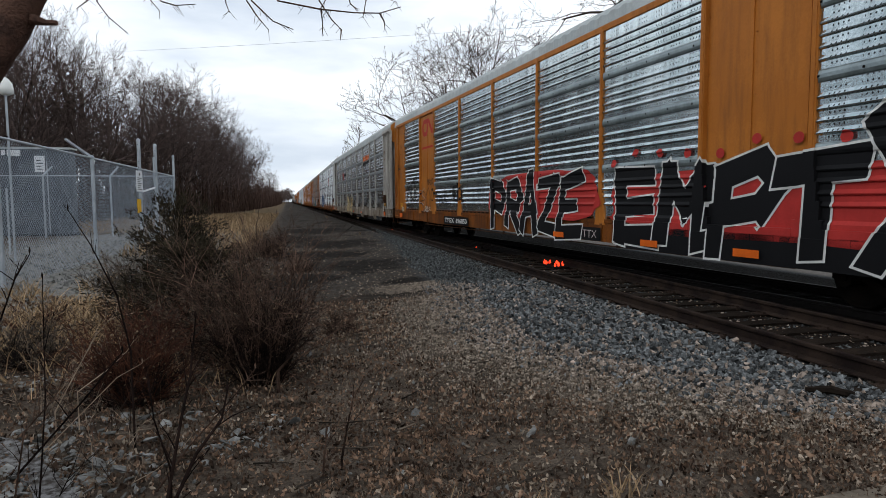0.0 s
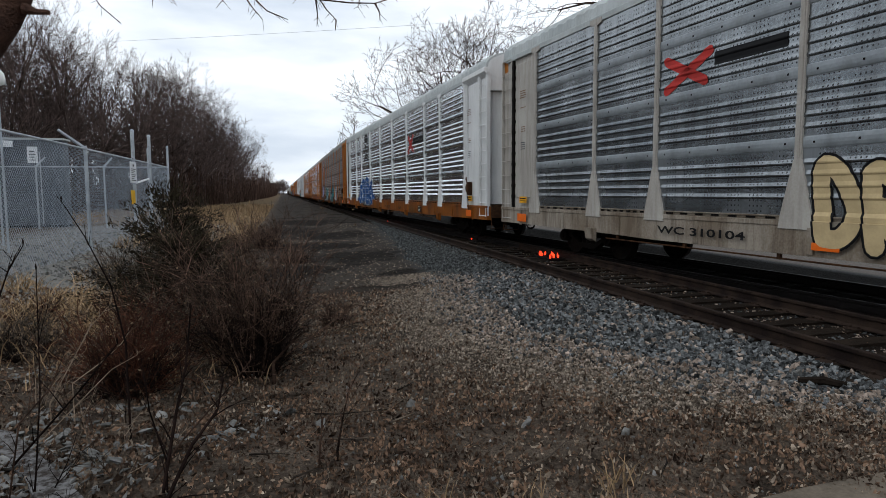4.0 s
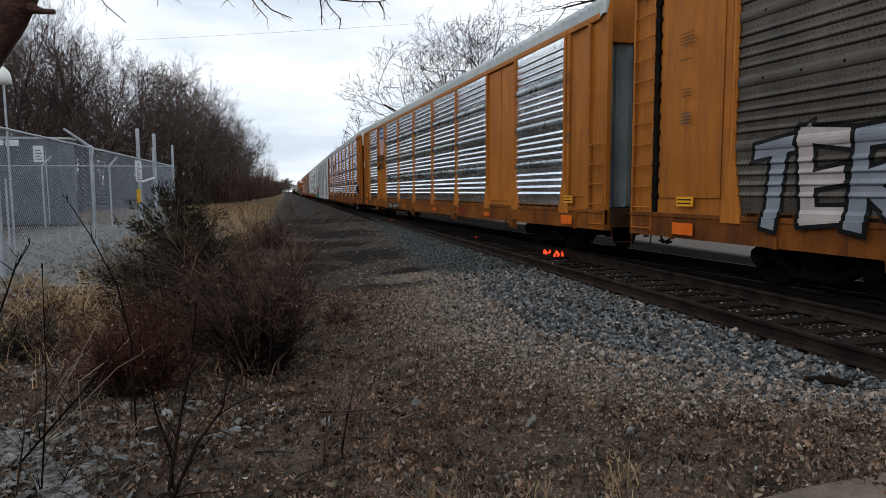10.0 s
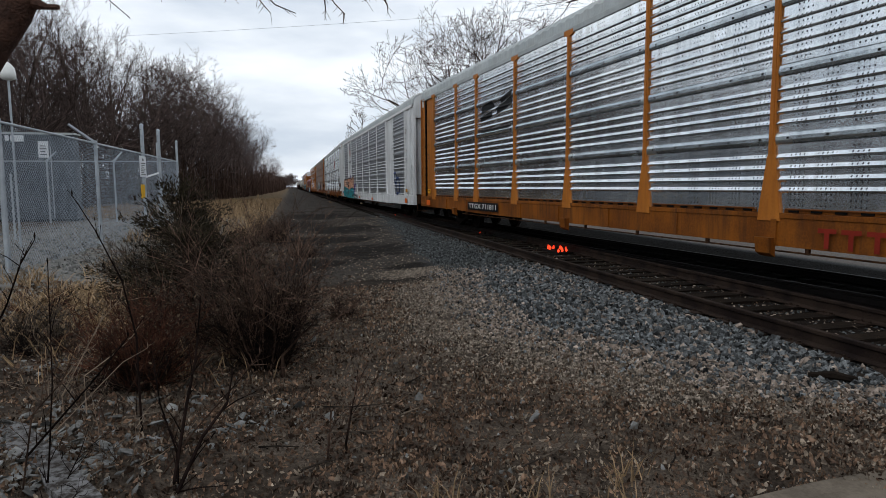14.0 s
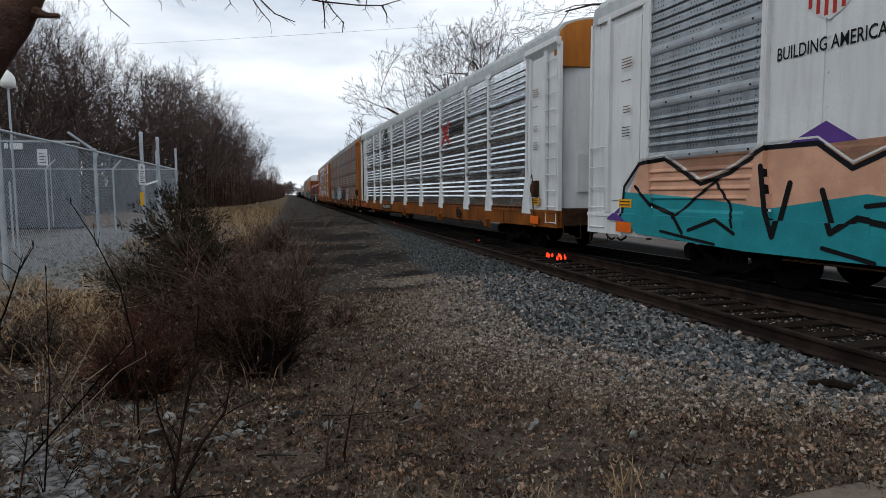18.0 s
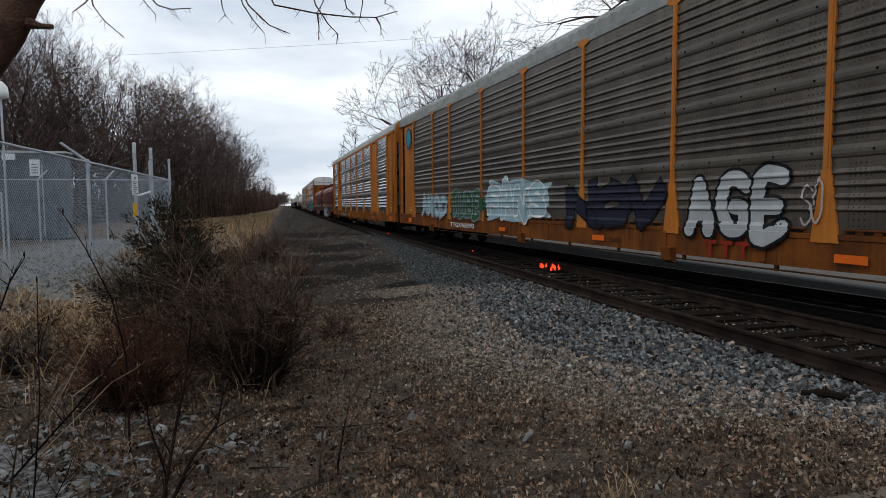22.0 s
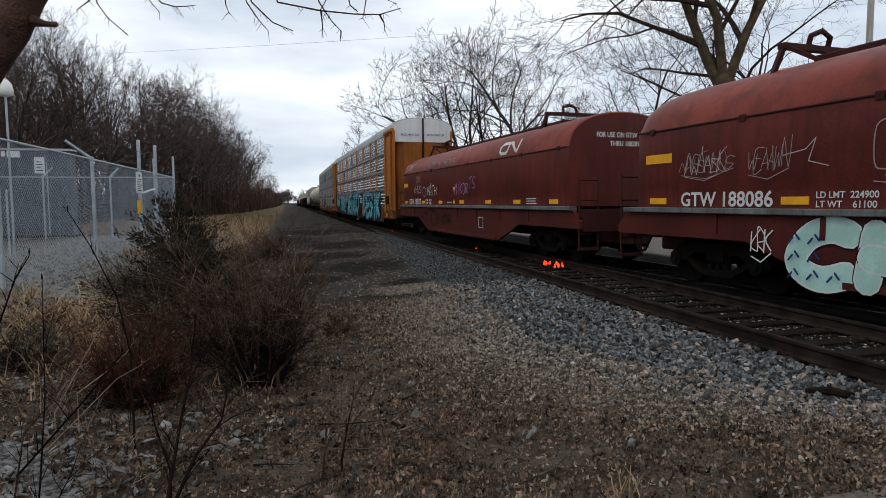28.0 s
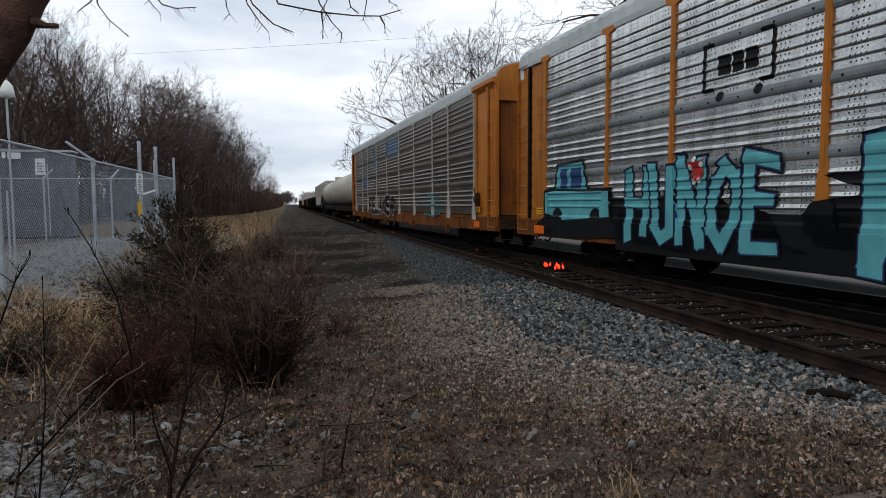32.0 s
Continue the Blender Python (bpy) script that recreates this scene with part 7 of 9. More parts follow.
def make_far_side_trees():
    """Trees behind the train, on the far side of the line."""
    spots = [("leafless tree with several curved stems behind the railway", 71, 17.5, 0.24, BARK, (14.4, 45.0), dict(levels=5, kids=4, spread=0.55, fork=0.38, thin=0.013, rise=0.06, stems=4, crook=0.19)),
             ("slender leaning leafless tree behind the railway", 72, 14.0, 0.17, BARK, (13.5, 47.5), dict(levels=5, kids=4, spread=0.62, fork=0.3, thin=0.013, rise=0.05, lean=(-0.1, 0), crook=0.2)),
             ("tall thin crooked tree behind the railway", 73, 16.0, 0.22, BARK, (16.6, 42.0), dict(levels=5, kids=4, spread=0.58, fork=0.5, thin=0.014, rise=0.06, crook=0.26)),
             ("slender leafless tree behind the railway", 74, 13.0, 0.13, BARK, (14.6, 46.0), dict(levels=5, kids=4, spread=0.58, fork=0.3, thin=0.013, rise=0.05, crook=0.2)),
             ("small leafless tree far along the line", 75, 11.0, 0.12, BARK, (12.5, 90.0), dict(levels=4, kids=5, spread=0.55, fork=0.2, thin=0.028, rise=0.08)),
             ("small leafless tree far along the line", 76, 10.0, 0.12, BARK, (15.5, 84.0), dict(levels=4, kids=5, spread=0.55, fork=0.2, thin=0.028, rise=0.08)),
             ("bushy leafless tree behind the railway", 81, 8.5, 0.09, BARK, (16.2, 38.5), dict(levels=4, kids=5, spread=0.66, fork=0.12, thin=0.012, rise=0.08, stems=3)),
             ("bushy leafless tree behind the railway", 82, 9.0, 0.09, BARK, (18.3, 36.5), dict(levels=4, kids=5, spread=0.66, fork=0.12, thin=0.012, rise=0.08, stems=3)),
             ("bushy leafless tree behind the railway", 83, 8.0, 0.09, BARK, (20.2, 35.0), dict(levels=4, kids=5, spread=0.66, fork=0.12, thin=0.012, rise=0.08, stems=3)),
             ("twisted bare tree beside the road", 79, 9.0, 0.1, BARK, (13.2, 21.0), dict(levels=5, kids=5, spread=0.62, fork=0.3, thin=0.0055, rise=0.05, crook=0.17)),
             ("dark bare tree beside the road", 80, 13.0, 0.26, BARK, (21.0, 20.2), dict(levels=5, kids=5, spread=0.66, fork=0.3, thin=0.0065, rise=0.05, crook=0.2))]
    for label, seed, h, r, material, (x, y), kw in spots:
        tree_thing("bare_tree", label, seed, h, r, material, pose(x, y, -0.2), group="trees behind the train", **kw)
    # the large mossy tree: a short stem that parts into three upright limbs
    ob = thing("bare_tree", "large mossy tree with a forked trunk beside the road", "tree", "trees behind the train", m=pose(14.5, 18.5, -0.2))
    tr = Geo().tube([(0, 0, -0.2), (0.0, 0.05, 2.5), (-0.05, 0.0, 5.0), (-0.05, 0, 5.7), (-0.05, 0, 6.0)], [0.42, 0.33, 0.30, 0.27, 0.12], 12)
    part("trunk", tr, BARK_MOSS, ob, smooth=True)
    for k, (dx, dy, h, r, seed) in enumerate([(-0.3, 0.12, 10, 0.19, 91), (0.02, -0.08, 11, 0.18, 92), (0.36, -0.12, 10, 0.18, 93)]):
        t2, c2 = bare_tree(seed, h, r, 5, 0.64, 5, 0.15, (dx, dy), 0.0055, 0.05, crook=0.16)
        g = Geo()
        g.add([(x, y, z + 5.6) for x, y, z in t2.v], t2.f)
        part("limb", g, BARK_MOSS, ob)
        g = Geo()
        g.add([(x, y, z + 5.6) for x, y, z in c2.v], c2.f)
        part("crown", g, BARK, ob)
    rnd = random.Random(17)
    shrub = [tree_thing("roadside_shrub", "bushy leafless shrub behind the railway", 60 + k, 7.5, 0.07, BARK_DARK, pose(19 + 4 * k, 56 - 3 * k, -0.2), levels=3, kids=8, spread=0.75, fork=0.05, thin=0.012,
                        group="shrubs behind the train") for k in range(2)]
    for k in range(12):
        copy_thing(shrub[k % 2], pose(17 + 2.1 * k + rnd.uniform(-1, 1), 58 - 1.6 * k + rnd.uniform(-3, 3), -0.2, 0, 0, rnd.uniform(0, 360)))
    for k in range(30):
        o = copy_thing(shrub[k % 2], pose(13 + rnd.uniform(0, 9), 105 + 9 * k + rnd.uniform(-3, 3), -0.2, 0, 0, rnd.uniform(0, 360)))


make_far_side_trees()

# ---- fenced compound beside the lane ----
GALV = mat("galvanised_fence_steel", (0.40, 0.43, 0.46), (0.31, 0.34, 0.37), 3, 0.5, 0.35, 0.1, 60)
WIRE = mat("galvanised_mesh_wire", (0.30, 0.345, 0.395), (0.2, 0.235, 0.275), 3, 0.6, 0.0, 0.0, 60)
SHED = mat("grey_shed_sheet", (0.092, 0.103, 0.118), (0.066, 0.074, 0.087), 0.8, 0.6, 0.1, 0.05, 20, (0.08, 0.08, 0.08), 0.4, True)
SIGN_WHITE = mat("white_sign_plate", (0.68, 0.70, 0.72), (0.6, 0.62, 0.64), 3, 0.4, 0, 0.0, 30)
INK = mat("black_ink", (0.02, 0.02, 0.022), (0.03, 0.03, 0.03), 3, 0.6, 0, 0.0, 30)
TAG_YELLOW = mat("yellow_plastic", (0.75, 0.42, 0.01), (0.65, 0.36, 0.01), 3, 0.45, 0, 0.0, 30)
GLOBE = mat("milky_lamp_glass", (0.72, 0.73, 0.70), (0.66, 0.67, 0.64), 3, 0.3, 0, 0.0, 30)
FX, FY0, FY1, FZ0, FZ1 = -5.03, 12.8, 31.0, -0.1, 2.70


def chain_link(x0, y0, x1, y1, parent):
    """Woven mesh: two sets of slanting wires between the posts."""
    L = math.hypot(x1 - x0, y1 - y0)
    ux, uy = (x1 - x0) / L, (y1 - y0) / L
    h, pitch, r = FZ1 - FZ0 - 0.02, 0.10, 0.0029
    g = Geo()
    n = int((L + h) / pitch)
    for side in (0, 1):
        for k in range(n):
            a = k * pitch - h
            s0, s1 = a, a + h
            z0, z1 = FZ0, FZ0 + h
            if s0 < 0:
                z0, s0 = z0 - s0, 0
            if s1 > L:
                z1, s1 = z1 - (s1 - L), L
            if s1 - s0 < 0.02:
                continue
            if side:
                s0, s1 = L - s0, L - s1
            off = 0.004 if side else -0.004
            nx, ny = -uy, ux
            p = [Vector((x0 + ux * s + nx * off, y0 + uy * s + ny * off, z)) for s, z in ((s0, z0), (s1, z1))]
            e = [Vector((nx, ny, 0)) * r, Vector((-nx * 0.5 * r, -ny * 0.5 * r, 0.87 * r)), Vector((-nx * 0.5 * r, -ny * 0.5 * r, -0.87 * r))]
            g.add([q + d for q in p for d in e], [(0, 1, 4, 3), (1, 2, 5, 4), (2, 0, 3, 5)])
    part("chain_link_mesh", g, WIRE, parent, kind="stuff")


def make_fence():
    fence = thing("chain_link_fence", "galvanised chain-link fence with rails and slanted barbed-wire arms", "fence")
    BX = -13.5

    def post(x, y, top, r=0.038, cap=True):
        g = Geo().tube([(x, y, FZ0 - 0.1), (x, y, top)], r, 10)
        if cap:
            g.tube([(x, y, top), (x, y, top + r * 0.7), (x, y, top + r * 1.3)], [r * 1.25, r * 1.1, r * 0.2], 10)
        return part("post", g, GALV, fence, smooth=False)

    for y, top, r in ((FY0, FZ1, 0.05), (18.55, FZ1, 0.045), (24.1, 3.66, 0.06), (26.6, 3.2, 0.035), (26.95, 3.72, 0.06), (FY1, 3.58, 0.05)):
        post(FX, y, top, r)
    for y in (15.7, 21.3):
        post(FX - 3.1, y, 1.9, 0.03)
    for x in (-7.7, -10.4, BX):
        post(x, FY1, FZ1)
        post(x, FY0, FZ1)
    for y in (18.5, 24.5):
        post(BX, y, FZ1)
    part("rail", Geo().tube([(FX, FY0, FZ1 - 0.02), (FX, FY1, FZ1 - 0.02)], 0.024, 8), GALV, fence)
    part("rail", Geo().tube([(FX, FY1, FZ1 - 0.02), (BX, FY1, FZ1 - 0.02)], 0.024, 8), GALV, fence)
    part("rail", Geo().tube([(FX, FY0, FZ1 - 0.02), (BX, FY0, FZ1 - 0.02)], 0.024, 8), GALV, fence)
    part("rail", Geo().tube([(BX, FY0, FZ1 - 0.02), (BX, FY1, FZ1 - 0.02)], 0.024, 8), GALV, fence)
    for a, b in (((FX, FY0), (FX, FY1)), ((FX, FY1), (BX, FY1)), ((FX, FY0), (BX, FY0)), ((BX, FY0), (BX, FY1))):
        chain_link(*a, *b, fence)
    for x, y, dx, dy in ((FX, 18.55, -0.45, -0.55), (-10.4, FY1, 0.25, 0.45), (-7.7, FY1, 0.25, 0.45)):
        g = Geo().tube([(x, y, FZ1 - 0.02), (x + dx, y + dy, FZ1 + 0.42)], [0.05, 0.032], 4)
        part("barbed_wire_arm", g, GALV, fence)
    # notches on the tall gate posts
    g = Geo()
    for y in (24.1, 26.95):
        for k in range(5):
            g.tube([(FX - 0.02, y - 0.07, 2.72 + 0.2 * k), (FX + 0.06, y + 0.07, 2.76 + 0.2 * k)], 0.012, 5)
    part("hook_band", g, BLACK_STEEL, fence)
    sign = part("notice_plate", Geo().box(FX + 0.05, FX + 0.062, 23.28, 24.22, 1.86, 2.58), SIGN_WHITE, fence, "white notice plate")
    g = Geo()
    for k in range(7):
        g.box(FX + 0.0635, FX + 0.065, 23.42, 24.08 - 0.13 * (k % 3), 2.32 - 0.065 * k, 2.345 - 0.065 * k)
    g.box(FX + 0.0635, FX + 0.065, 23.66, 23.84, 2.42, 2.5)
    part("print", g, INK, sign)
    part("warning_tag", Geo().box(FX + 0.05, FX + 0.062, 23.3, 23.85, 1.12, 1.6), TAG_YELLOW, fence, "yellow warning plate")
    part("gate_bar", Geo().tube([(FX + 0.06, 24.2, 1.87), (FX + 0.3, 25.0, 2.02)], 0.035, 8), SIGN_WHITE, fence, "white painted latch bar")


make_fence()


def make_shed():
    shed = thing("equipment_shed", "grey sheet-metal equipment shed behind the fence", "shed")
    x0, x1, y0, y1, h = -24.0, -9.75, 32.5, 33.3, 3.95
    part("wall", Geo().box(x0, x1, y0, y1, -0.15, h), SHED, shed)
    g = Geo()
    k = x0 + 0.25
    while k < x1:
        g.box(k - 0.02, k + 0.02, y0 - 0.02, y0 - 0.001, 0.1, h - 0.02)
        k += 0.61
    part("wall_seam", g, SHED, shed)
    part("roof", Geo().box(x0 - 0.1, x1 + 0.08, y0 - 0.1, y1 + 0.1, h, h + 0.09, 0.02), ROOF_GREY, shed)
    part("footing", Geo().box(x0 - 0.05, x1 + 0.05, y0 - 0.05, y1 + 0.05, -0.3, 0.05), BLACK_STEEL, shed)
    plate = part("notice_plate", Geo().box(-11.2, -10.78, y0 - 0.035, y0 - 0.022, 2.9, 3.65), SIGN_WHITE, shed, "white notice plate")
    g = Geo()
    for k in range(4):
        g.box(-11.12, -10.86 - 0.06 * (k % 2), y0 - 0.038, y0 - 0.0365, 3.02 + 0.13 * k, 3.06 + 0.13 * k)
    part("print", g, INK, plate)
    part("wall_lamp", Geo().box(-12.25, -11.75, y0 - 0.14, y0 - 0.022, 3.62, 3.9, 0.02), SIGN_WHITE, shed)
    part("switch_box", Geo().box(-12.5, -12.36, y0 - 0.08, y0 - 0.022, 3.66, 3.9), SIGN_WHITE, shed)
    part("conduit", Geo().tube([(-10.7, y0 - 0.03, 3.4), (-10.7, y0 - 0.03, 0.1)], 0.025, 6), GALV, shed)
    part("ventilator", Geo().box(-13.6, -12.8, y0 - 0.06, y0 - 0.022, 0.5, 1.3, 0.02), BLACK_STEEL, shed)


make_shed()


def make_lamp_post():
    post = thing("lamp_post", "pale lamp post with a white domed globe", "lamp post", m=pose(-6.93, 18.45, -0.1))
    part("pole", Geo().tube([(0, 0, 0), (0, 0, 4.35)], 0.028, 10), GALV, post)
    pts = [(0, 0, 4.35), (0, 0, 4.4), (0, 0, 4.52), (0, 0, 4.66), (0, 0, 4.76), (0, 0, 4.8)]
    part("globe", Geo().tube(pts, [0.08, 0.175, 0.18, 0.15, 0.08, 0.02], 20), GLOBE, post, smooth=True)
    part("arm", Geo().tube([(0, 0, 3.3), (-0.5, -0.2, 3.1)], 0.03, 6), BLACK_STEEL, post)


make_lamp_post()


# ---- overhead: poles and wires ----
def make_overheads():
    left, right = (-40.0, 73.0), (27.65, 24.9)
    for (x, y), top, label in ((right, 11.25, "pale grey utility pole behind the railway"), (left, 15.3, "pale grey utility pole in the wood")):
        pole = thing("utility_pole", label, "utility pole", m=pose(x, y, -0.2))
        part("shaft", Geo().tube([(0, 0, 0), (0, 0, top + 0.5)], [0.19, 0.14], 12), GREY_PAINT, pole)
        part("insulator", Geo().tube([(0, 0, top + 0.5), (0, 0, top + 0.62)], 0.06, 8), SIGN_WHITE, pole)
        if x > 0:
            pts = [((left[0] - x) * k / 24, (left[1] - y) * k / 24, top - 0.15 + 4.4 * k / 24 - 0.5 * math.sin(math.pi * k / 24)) for k in range(25)]
            part("power_cable", Geo().tube(pts, 0.010, 4), GALV, pole, "thin dark power cable")


make_overheads()


# ---- the near tree over the camera ----
def cam_point(u, v, depth):
    """A place ahead of the standing camera: across, up and along its first line of sight."""
    a, p = radians(-14.067), radians(-4.465)
    x, z = (u - 784) / 1100 * depth, (441 - v) / 1100 * depth
    fy = depth * math.cos(p) - z * math.sin(p)
    zz = depth * math.sin(p) + z * math.cos(p)
    return (x * math.cos(a) - fy * math.sin(a), x * math.sin(a) + fy * math.cos(a), EYE[2] + zz)


BARK_NEAR = mat("warm_brown_bark", (0.10, 0.055, 0.04), (0.05, 0.03, 0.024), 9, 0.9, 0, 0.8, 70)


def make_near_tree():
    tree = thing("leaning_tree", "leaning brown tree whose bare twigs hang into view", "tree")
    D = 3.0
    base = Vector(cam_point(-330, 700, D))
    base.z = -0.3
    stem = [base, Vector(cam_point(-262, 470, D)), Vector(cam_point(-112, 226, D)), Vector(cam_point(-28, 104, D)), Vector(cam_point(15, 42, D)), Vector(cam_point(48, -16, D)), Vector(cam_point(120, -120, D)), Vector(cam_point(240, -260, D))]
    part("trunk", Geo().tube(stem, [0.17, 0.14, 0.115, 0.1, 0.098, 0.085, 0.07, 0.04], 14), BARK_NEAR, tree, smooth=True)
    part("stub", Geo().tube([Vector(cam_point(60, 30, D)), Vector(cam_point(82, 36, D)), Vector(cam_point(103, 37, D))], [0.03, 0.014, 0.012], 7), BARK_NEAR, tree)
    bough = [stem[6], Vector(cam_point(250, -150, 3.1)), Vector(cam_point(420, -120, 3.3)), Vector(cam_point(620, -90, 3.5)), Vector(cam_point(760, -100, 3.6))]
    part("bough", Geo().tube(bough, [0.045, 0.035, 0.026, 0.018, 0.008], 8), BARK_NEAR, tree, smooth=True)
    g = Geo()
    rnd = random.Random(3)
    lines = [[(150, -140), (174, 0), (194, 27), (228, 56)], [(180, -30), (160, -5), (137, 12)], [(250, -140), (262, -10), (285, 17)], [(262, -30), (288, 0), (313, 7), (348, 5)],
             [(400, -120), (439, 0), (460, 31), (477, 51)], [(420, -60), (448, 0), (485, 36), (521, 51)], [(440, -110), (494, 0), (567, 15), (630, 22), (674, 23), (712, 12)],
             [(540, -100), (567, 0), (589, 34), (606, 52)], [(660, -95), (650, 0), (644, 31)], [(570, 16), (573, 40), (572, 63)], [(606, 52), (604, 70)],
             [(700, -90), (690, -2), (704, 4)], [(674, 23), (682, 38), (683, 52)], [(390, -110), (402, 4), (408, 20)], [(612, -40), (622, 6), (636, 18)],
             [(590, -60), (580, -4), (569, 15)]]
    for ln in lines:
        r = 0.0042
        n = len(ln)
        pts = [Vector(cam_point(u, v, 3.3 + 0.1 * rnd.random())) for u, v in ln]
        g.tube(pts, [r * (1 - 0.75 * i / (n - 1)) + 0.0012 for i in range(n)], 4)
        for i in range(1, n - 1):
            for s in range(3):
                u, v = ln[i]
                f = rnd.random()
                u, v = u + (ln[i + 1][0] - u) * f, v + (ln[i + 1][1] - v) * f
                a = Vector(cam_point(u, v, 3.35))
                b = Vector(cam_point(u + rnd.uniform(-12, 16), v + rnd.uniform(4, 20), 3.35))
                g.tube([a, b], [0.0016, 0.0008], 3)
    part("twig_mass", g, BARK_NEAR, tree, kind="stuff")


make_near_tree()


# ---- bushes and weeds ----
TWIG = mat("reddish_brown_twig", (0.105, 0.065, 0.047), (0.029, 0.018, 0.0135), 5, 0.9, 0, 0.0, 30, rand=0.75)
TWIG_GREY = mat("grey_brown_twig", (0.108, 0.085, 0.065), (0.03, 0.0235, 0.019), 5, 0.9, 0, 0.0, 30, rand=0.8)
TWIG_RED = mat("rusty_brown_twig", (0.085, 0.034, 0.02), (0.026, 0.012, 0.008), 5, 0.9, 0, 0.0, 30, rand=0.45)
# near-black twigs; inside the bushes the colour stands in for shade
TWIG_DARK = mat("shade_dark_twig", (0.018, 0.011, 0.009), (0.006, 0.004, 0.0035), 5, 0.95, 0, 0.0, 30, rand=0.5)
TWIG_PALE = mat("bleached_dead_stem", (0.30, 0.23, 0.17), (0.2, 0.15, 0.11), 5, 0.9, 0, 0.0, 30, rand=0.3)
NEEDLE = mat("dull_juniper_needle", (0.042, 0.034, 0.020), (0.014, 0.011, 0.007), 5, 0.8, 0, 0.0, 30, rand=0.5)
DEAD_LEAF = mat("tan_dead_leaf", (0.17, 0.125, 0.08), (0.07, 0.05, 0.033), 5, 0.85, 0, 0.0, 30, rand=0.5)
STRAW = mat("straw_dry_grass", (0.36, 0.25, 0.145), (0.17, 0.115, 0.068), 5, 0.9, 0, 0.0, 30, rand=0.4)


def twig_bush(seed, h, w, stems, material, upright=0.5, sub=7, fine=4, thick=0.009):
    rnd = random.Random(seed)
    g = Geo()

    def twig(p, d, L, r, level):
        d = d.normalized()
        pts = [p]
        n = 3 if level < 2 else 2
        q = p.copy()
        for i in range(n):
            d = (d + Vector((rnd.gauss(0, 0.24), rnd.gauss(0, 0.24), rnd.gauss(0, 0.18) + 0.02))).normalized()
            q = q + d * L / n
            pts.append(q.copy())
        g.tube(pts, [max(r * (1 - 0.75 * i / n), 0.0015) for i in range(n + 1)], 3, cap=False)
        if level == 2:
            return
        for k in range(sub if level == 0 else fine):
            f = rnd.uniform(0.25, 1.0)
            i = min(int(f * n), n - 1)
            at = pts[i].lerp(pts[i + 1], f * n - i)
            dn = d * 0.75 + Vector((rnd.gauss(0, 0.5), rnd.gauss(0, 0.5), rnd.gauss(0.1, 0.35)))
            twig(at, dn, L * rnd.uniform(0.3, 0.55), r * 0.5, level + 1)

    for k in range(stems):
        a = rnd.uniform(0, 2 * math.pi)
        out = rnd.random() ** 0.6
        p = Vector((math.cos(a) * w * 0.16 * rnd.random(), math.sin(a) * w * 0.16 * rnd.random(), -0.1))
        d = Vector((math.cos(a) * out * w * 0.5, math.sin(a) * out * w * 0.5, h * (1 - (1 - upright) * out * 0.6)))
        if k % 5 > 2:
            continue
        twig(p, d, d.length * rnd.uniform(0.6, 1.02), thick * rnd.uniform(0.6, 1.2), 0)
    return g


def leaf_spray(g, rnd, p, d, size, flat=0.35):
    a = d.orthogonal().normalized()
    a.rotate(Matrix.Rotation(rnd.uniform(0, 6.28), 3, d))
    b = p + d * size
    m = p + d * size * 0.5
    g.add([p, m + a * size * flat * 0.5, b, m - a * size * flat * 0.5], [(0, 1, 2, 3)])


def juniper(seed, h, w):
    """Ragged conical evergreen: stems and many short needle sprays with gaps."""
    rnd = random.Random(seed)
    wood, leaf = Geo(), Geo()
    for k in range(150):
        z = h * rnd.random() ** 0.9
        a = rnd.uniform(0, 6.28)
        reach = w * 0.5 * (1.05 - z / h) ** 0.7 * rnd.uniform(0.45, 1.2) + 0.06
        p0 = Vector((0, 0, z * 0.8))
        p1 = Vector((math.cos(a) * reach, math.sin(a) * reach, z + rnd.uniform(0.02, 0.22)))
        wood.tube([p0, p0.lerp(p1, 0.5) + Vector((0, 0, -0.03)), p1], [0.008, 0.005, 0.002], 3, cap=False)
        for s in range(85):
            f = rnd.uniform(0.3, 1.0)
            q = p0.lerp(p1, f) + Vector((rnd.gauss(0, 0.035), rnd.gauss(0, 0.035), rnd.gauss(0, 0.035)))
            d = ((p1 - p0).normalized() * 0.8 + Vector((rnd.gauss(0, 0.5), rnd.gauss(0, 0.5), rnd.gauss(0.25, 0.4)))).normalized()
            leaf_spray(leaf, rnd, q, d, rnd.uniform(0.035, 0.08), 0.25)
    wood.tube([(0, 0, -0.2), (0.02, 0, h * 0.5), (0, 0.02, h * 0.97)], [0.03, 0.02, 0.004], 6)
    return wood, leaf


def leaves_on(g0, count, seed, size=0.035):
    """Dead leaves that still cling to a bush."""
    rnd = random.Random(seed)
    g = Geo()
    for k in range(count):
        p = Vector(rnd.choice(g0.v))
        if p.z < 0.12:
            continue
        d = Vector((rnd.gauss(0, 1), rnd.gauss(0, 1), rnd.gauss(-0.2, 0.6))).normalized()
        leaf_spray(g, rnd, p, d, size * rnd.uniform(0.6, 1.3), 0.55)
    return g


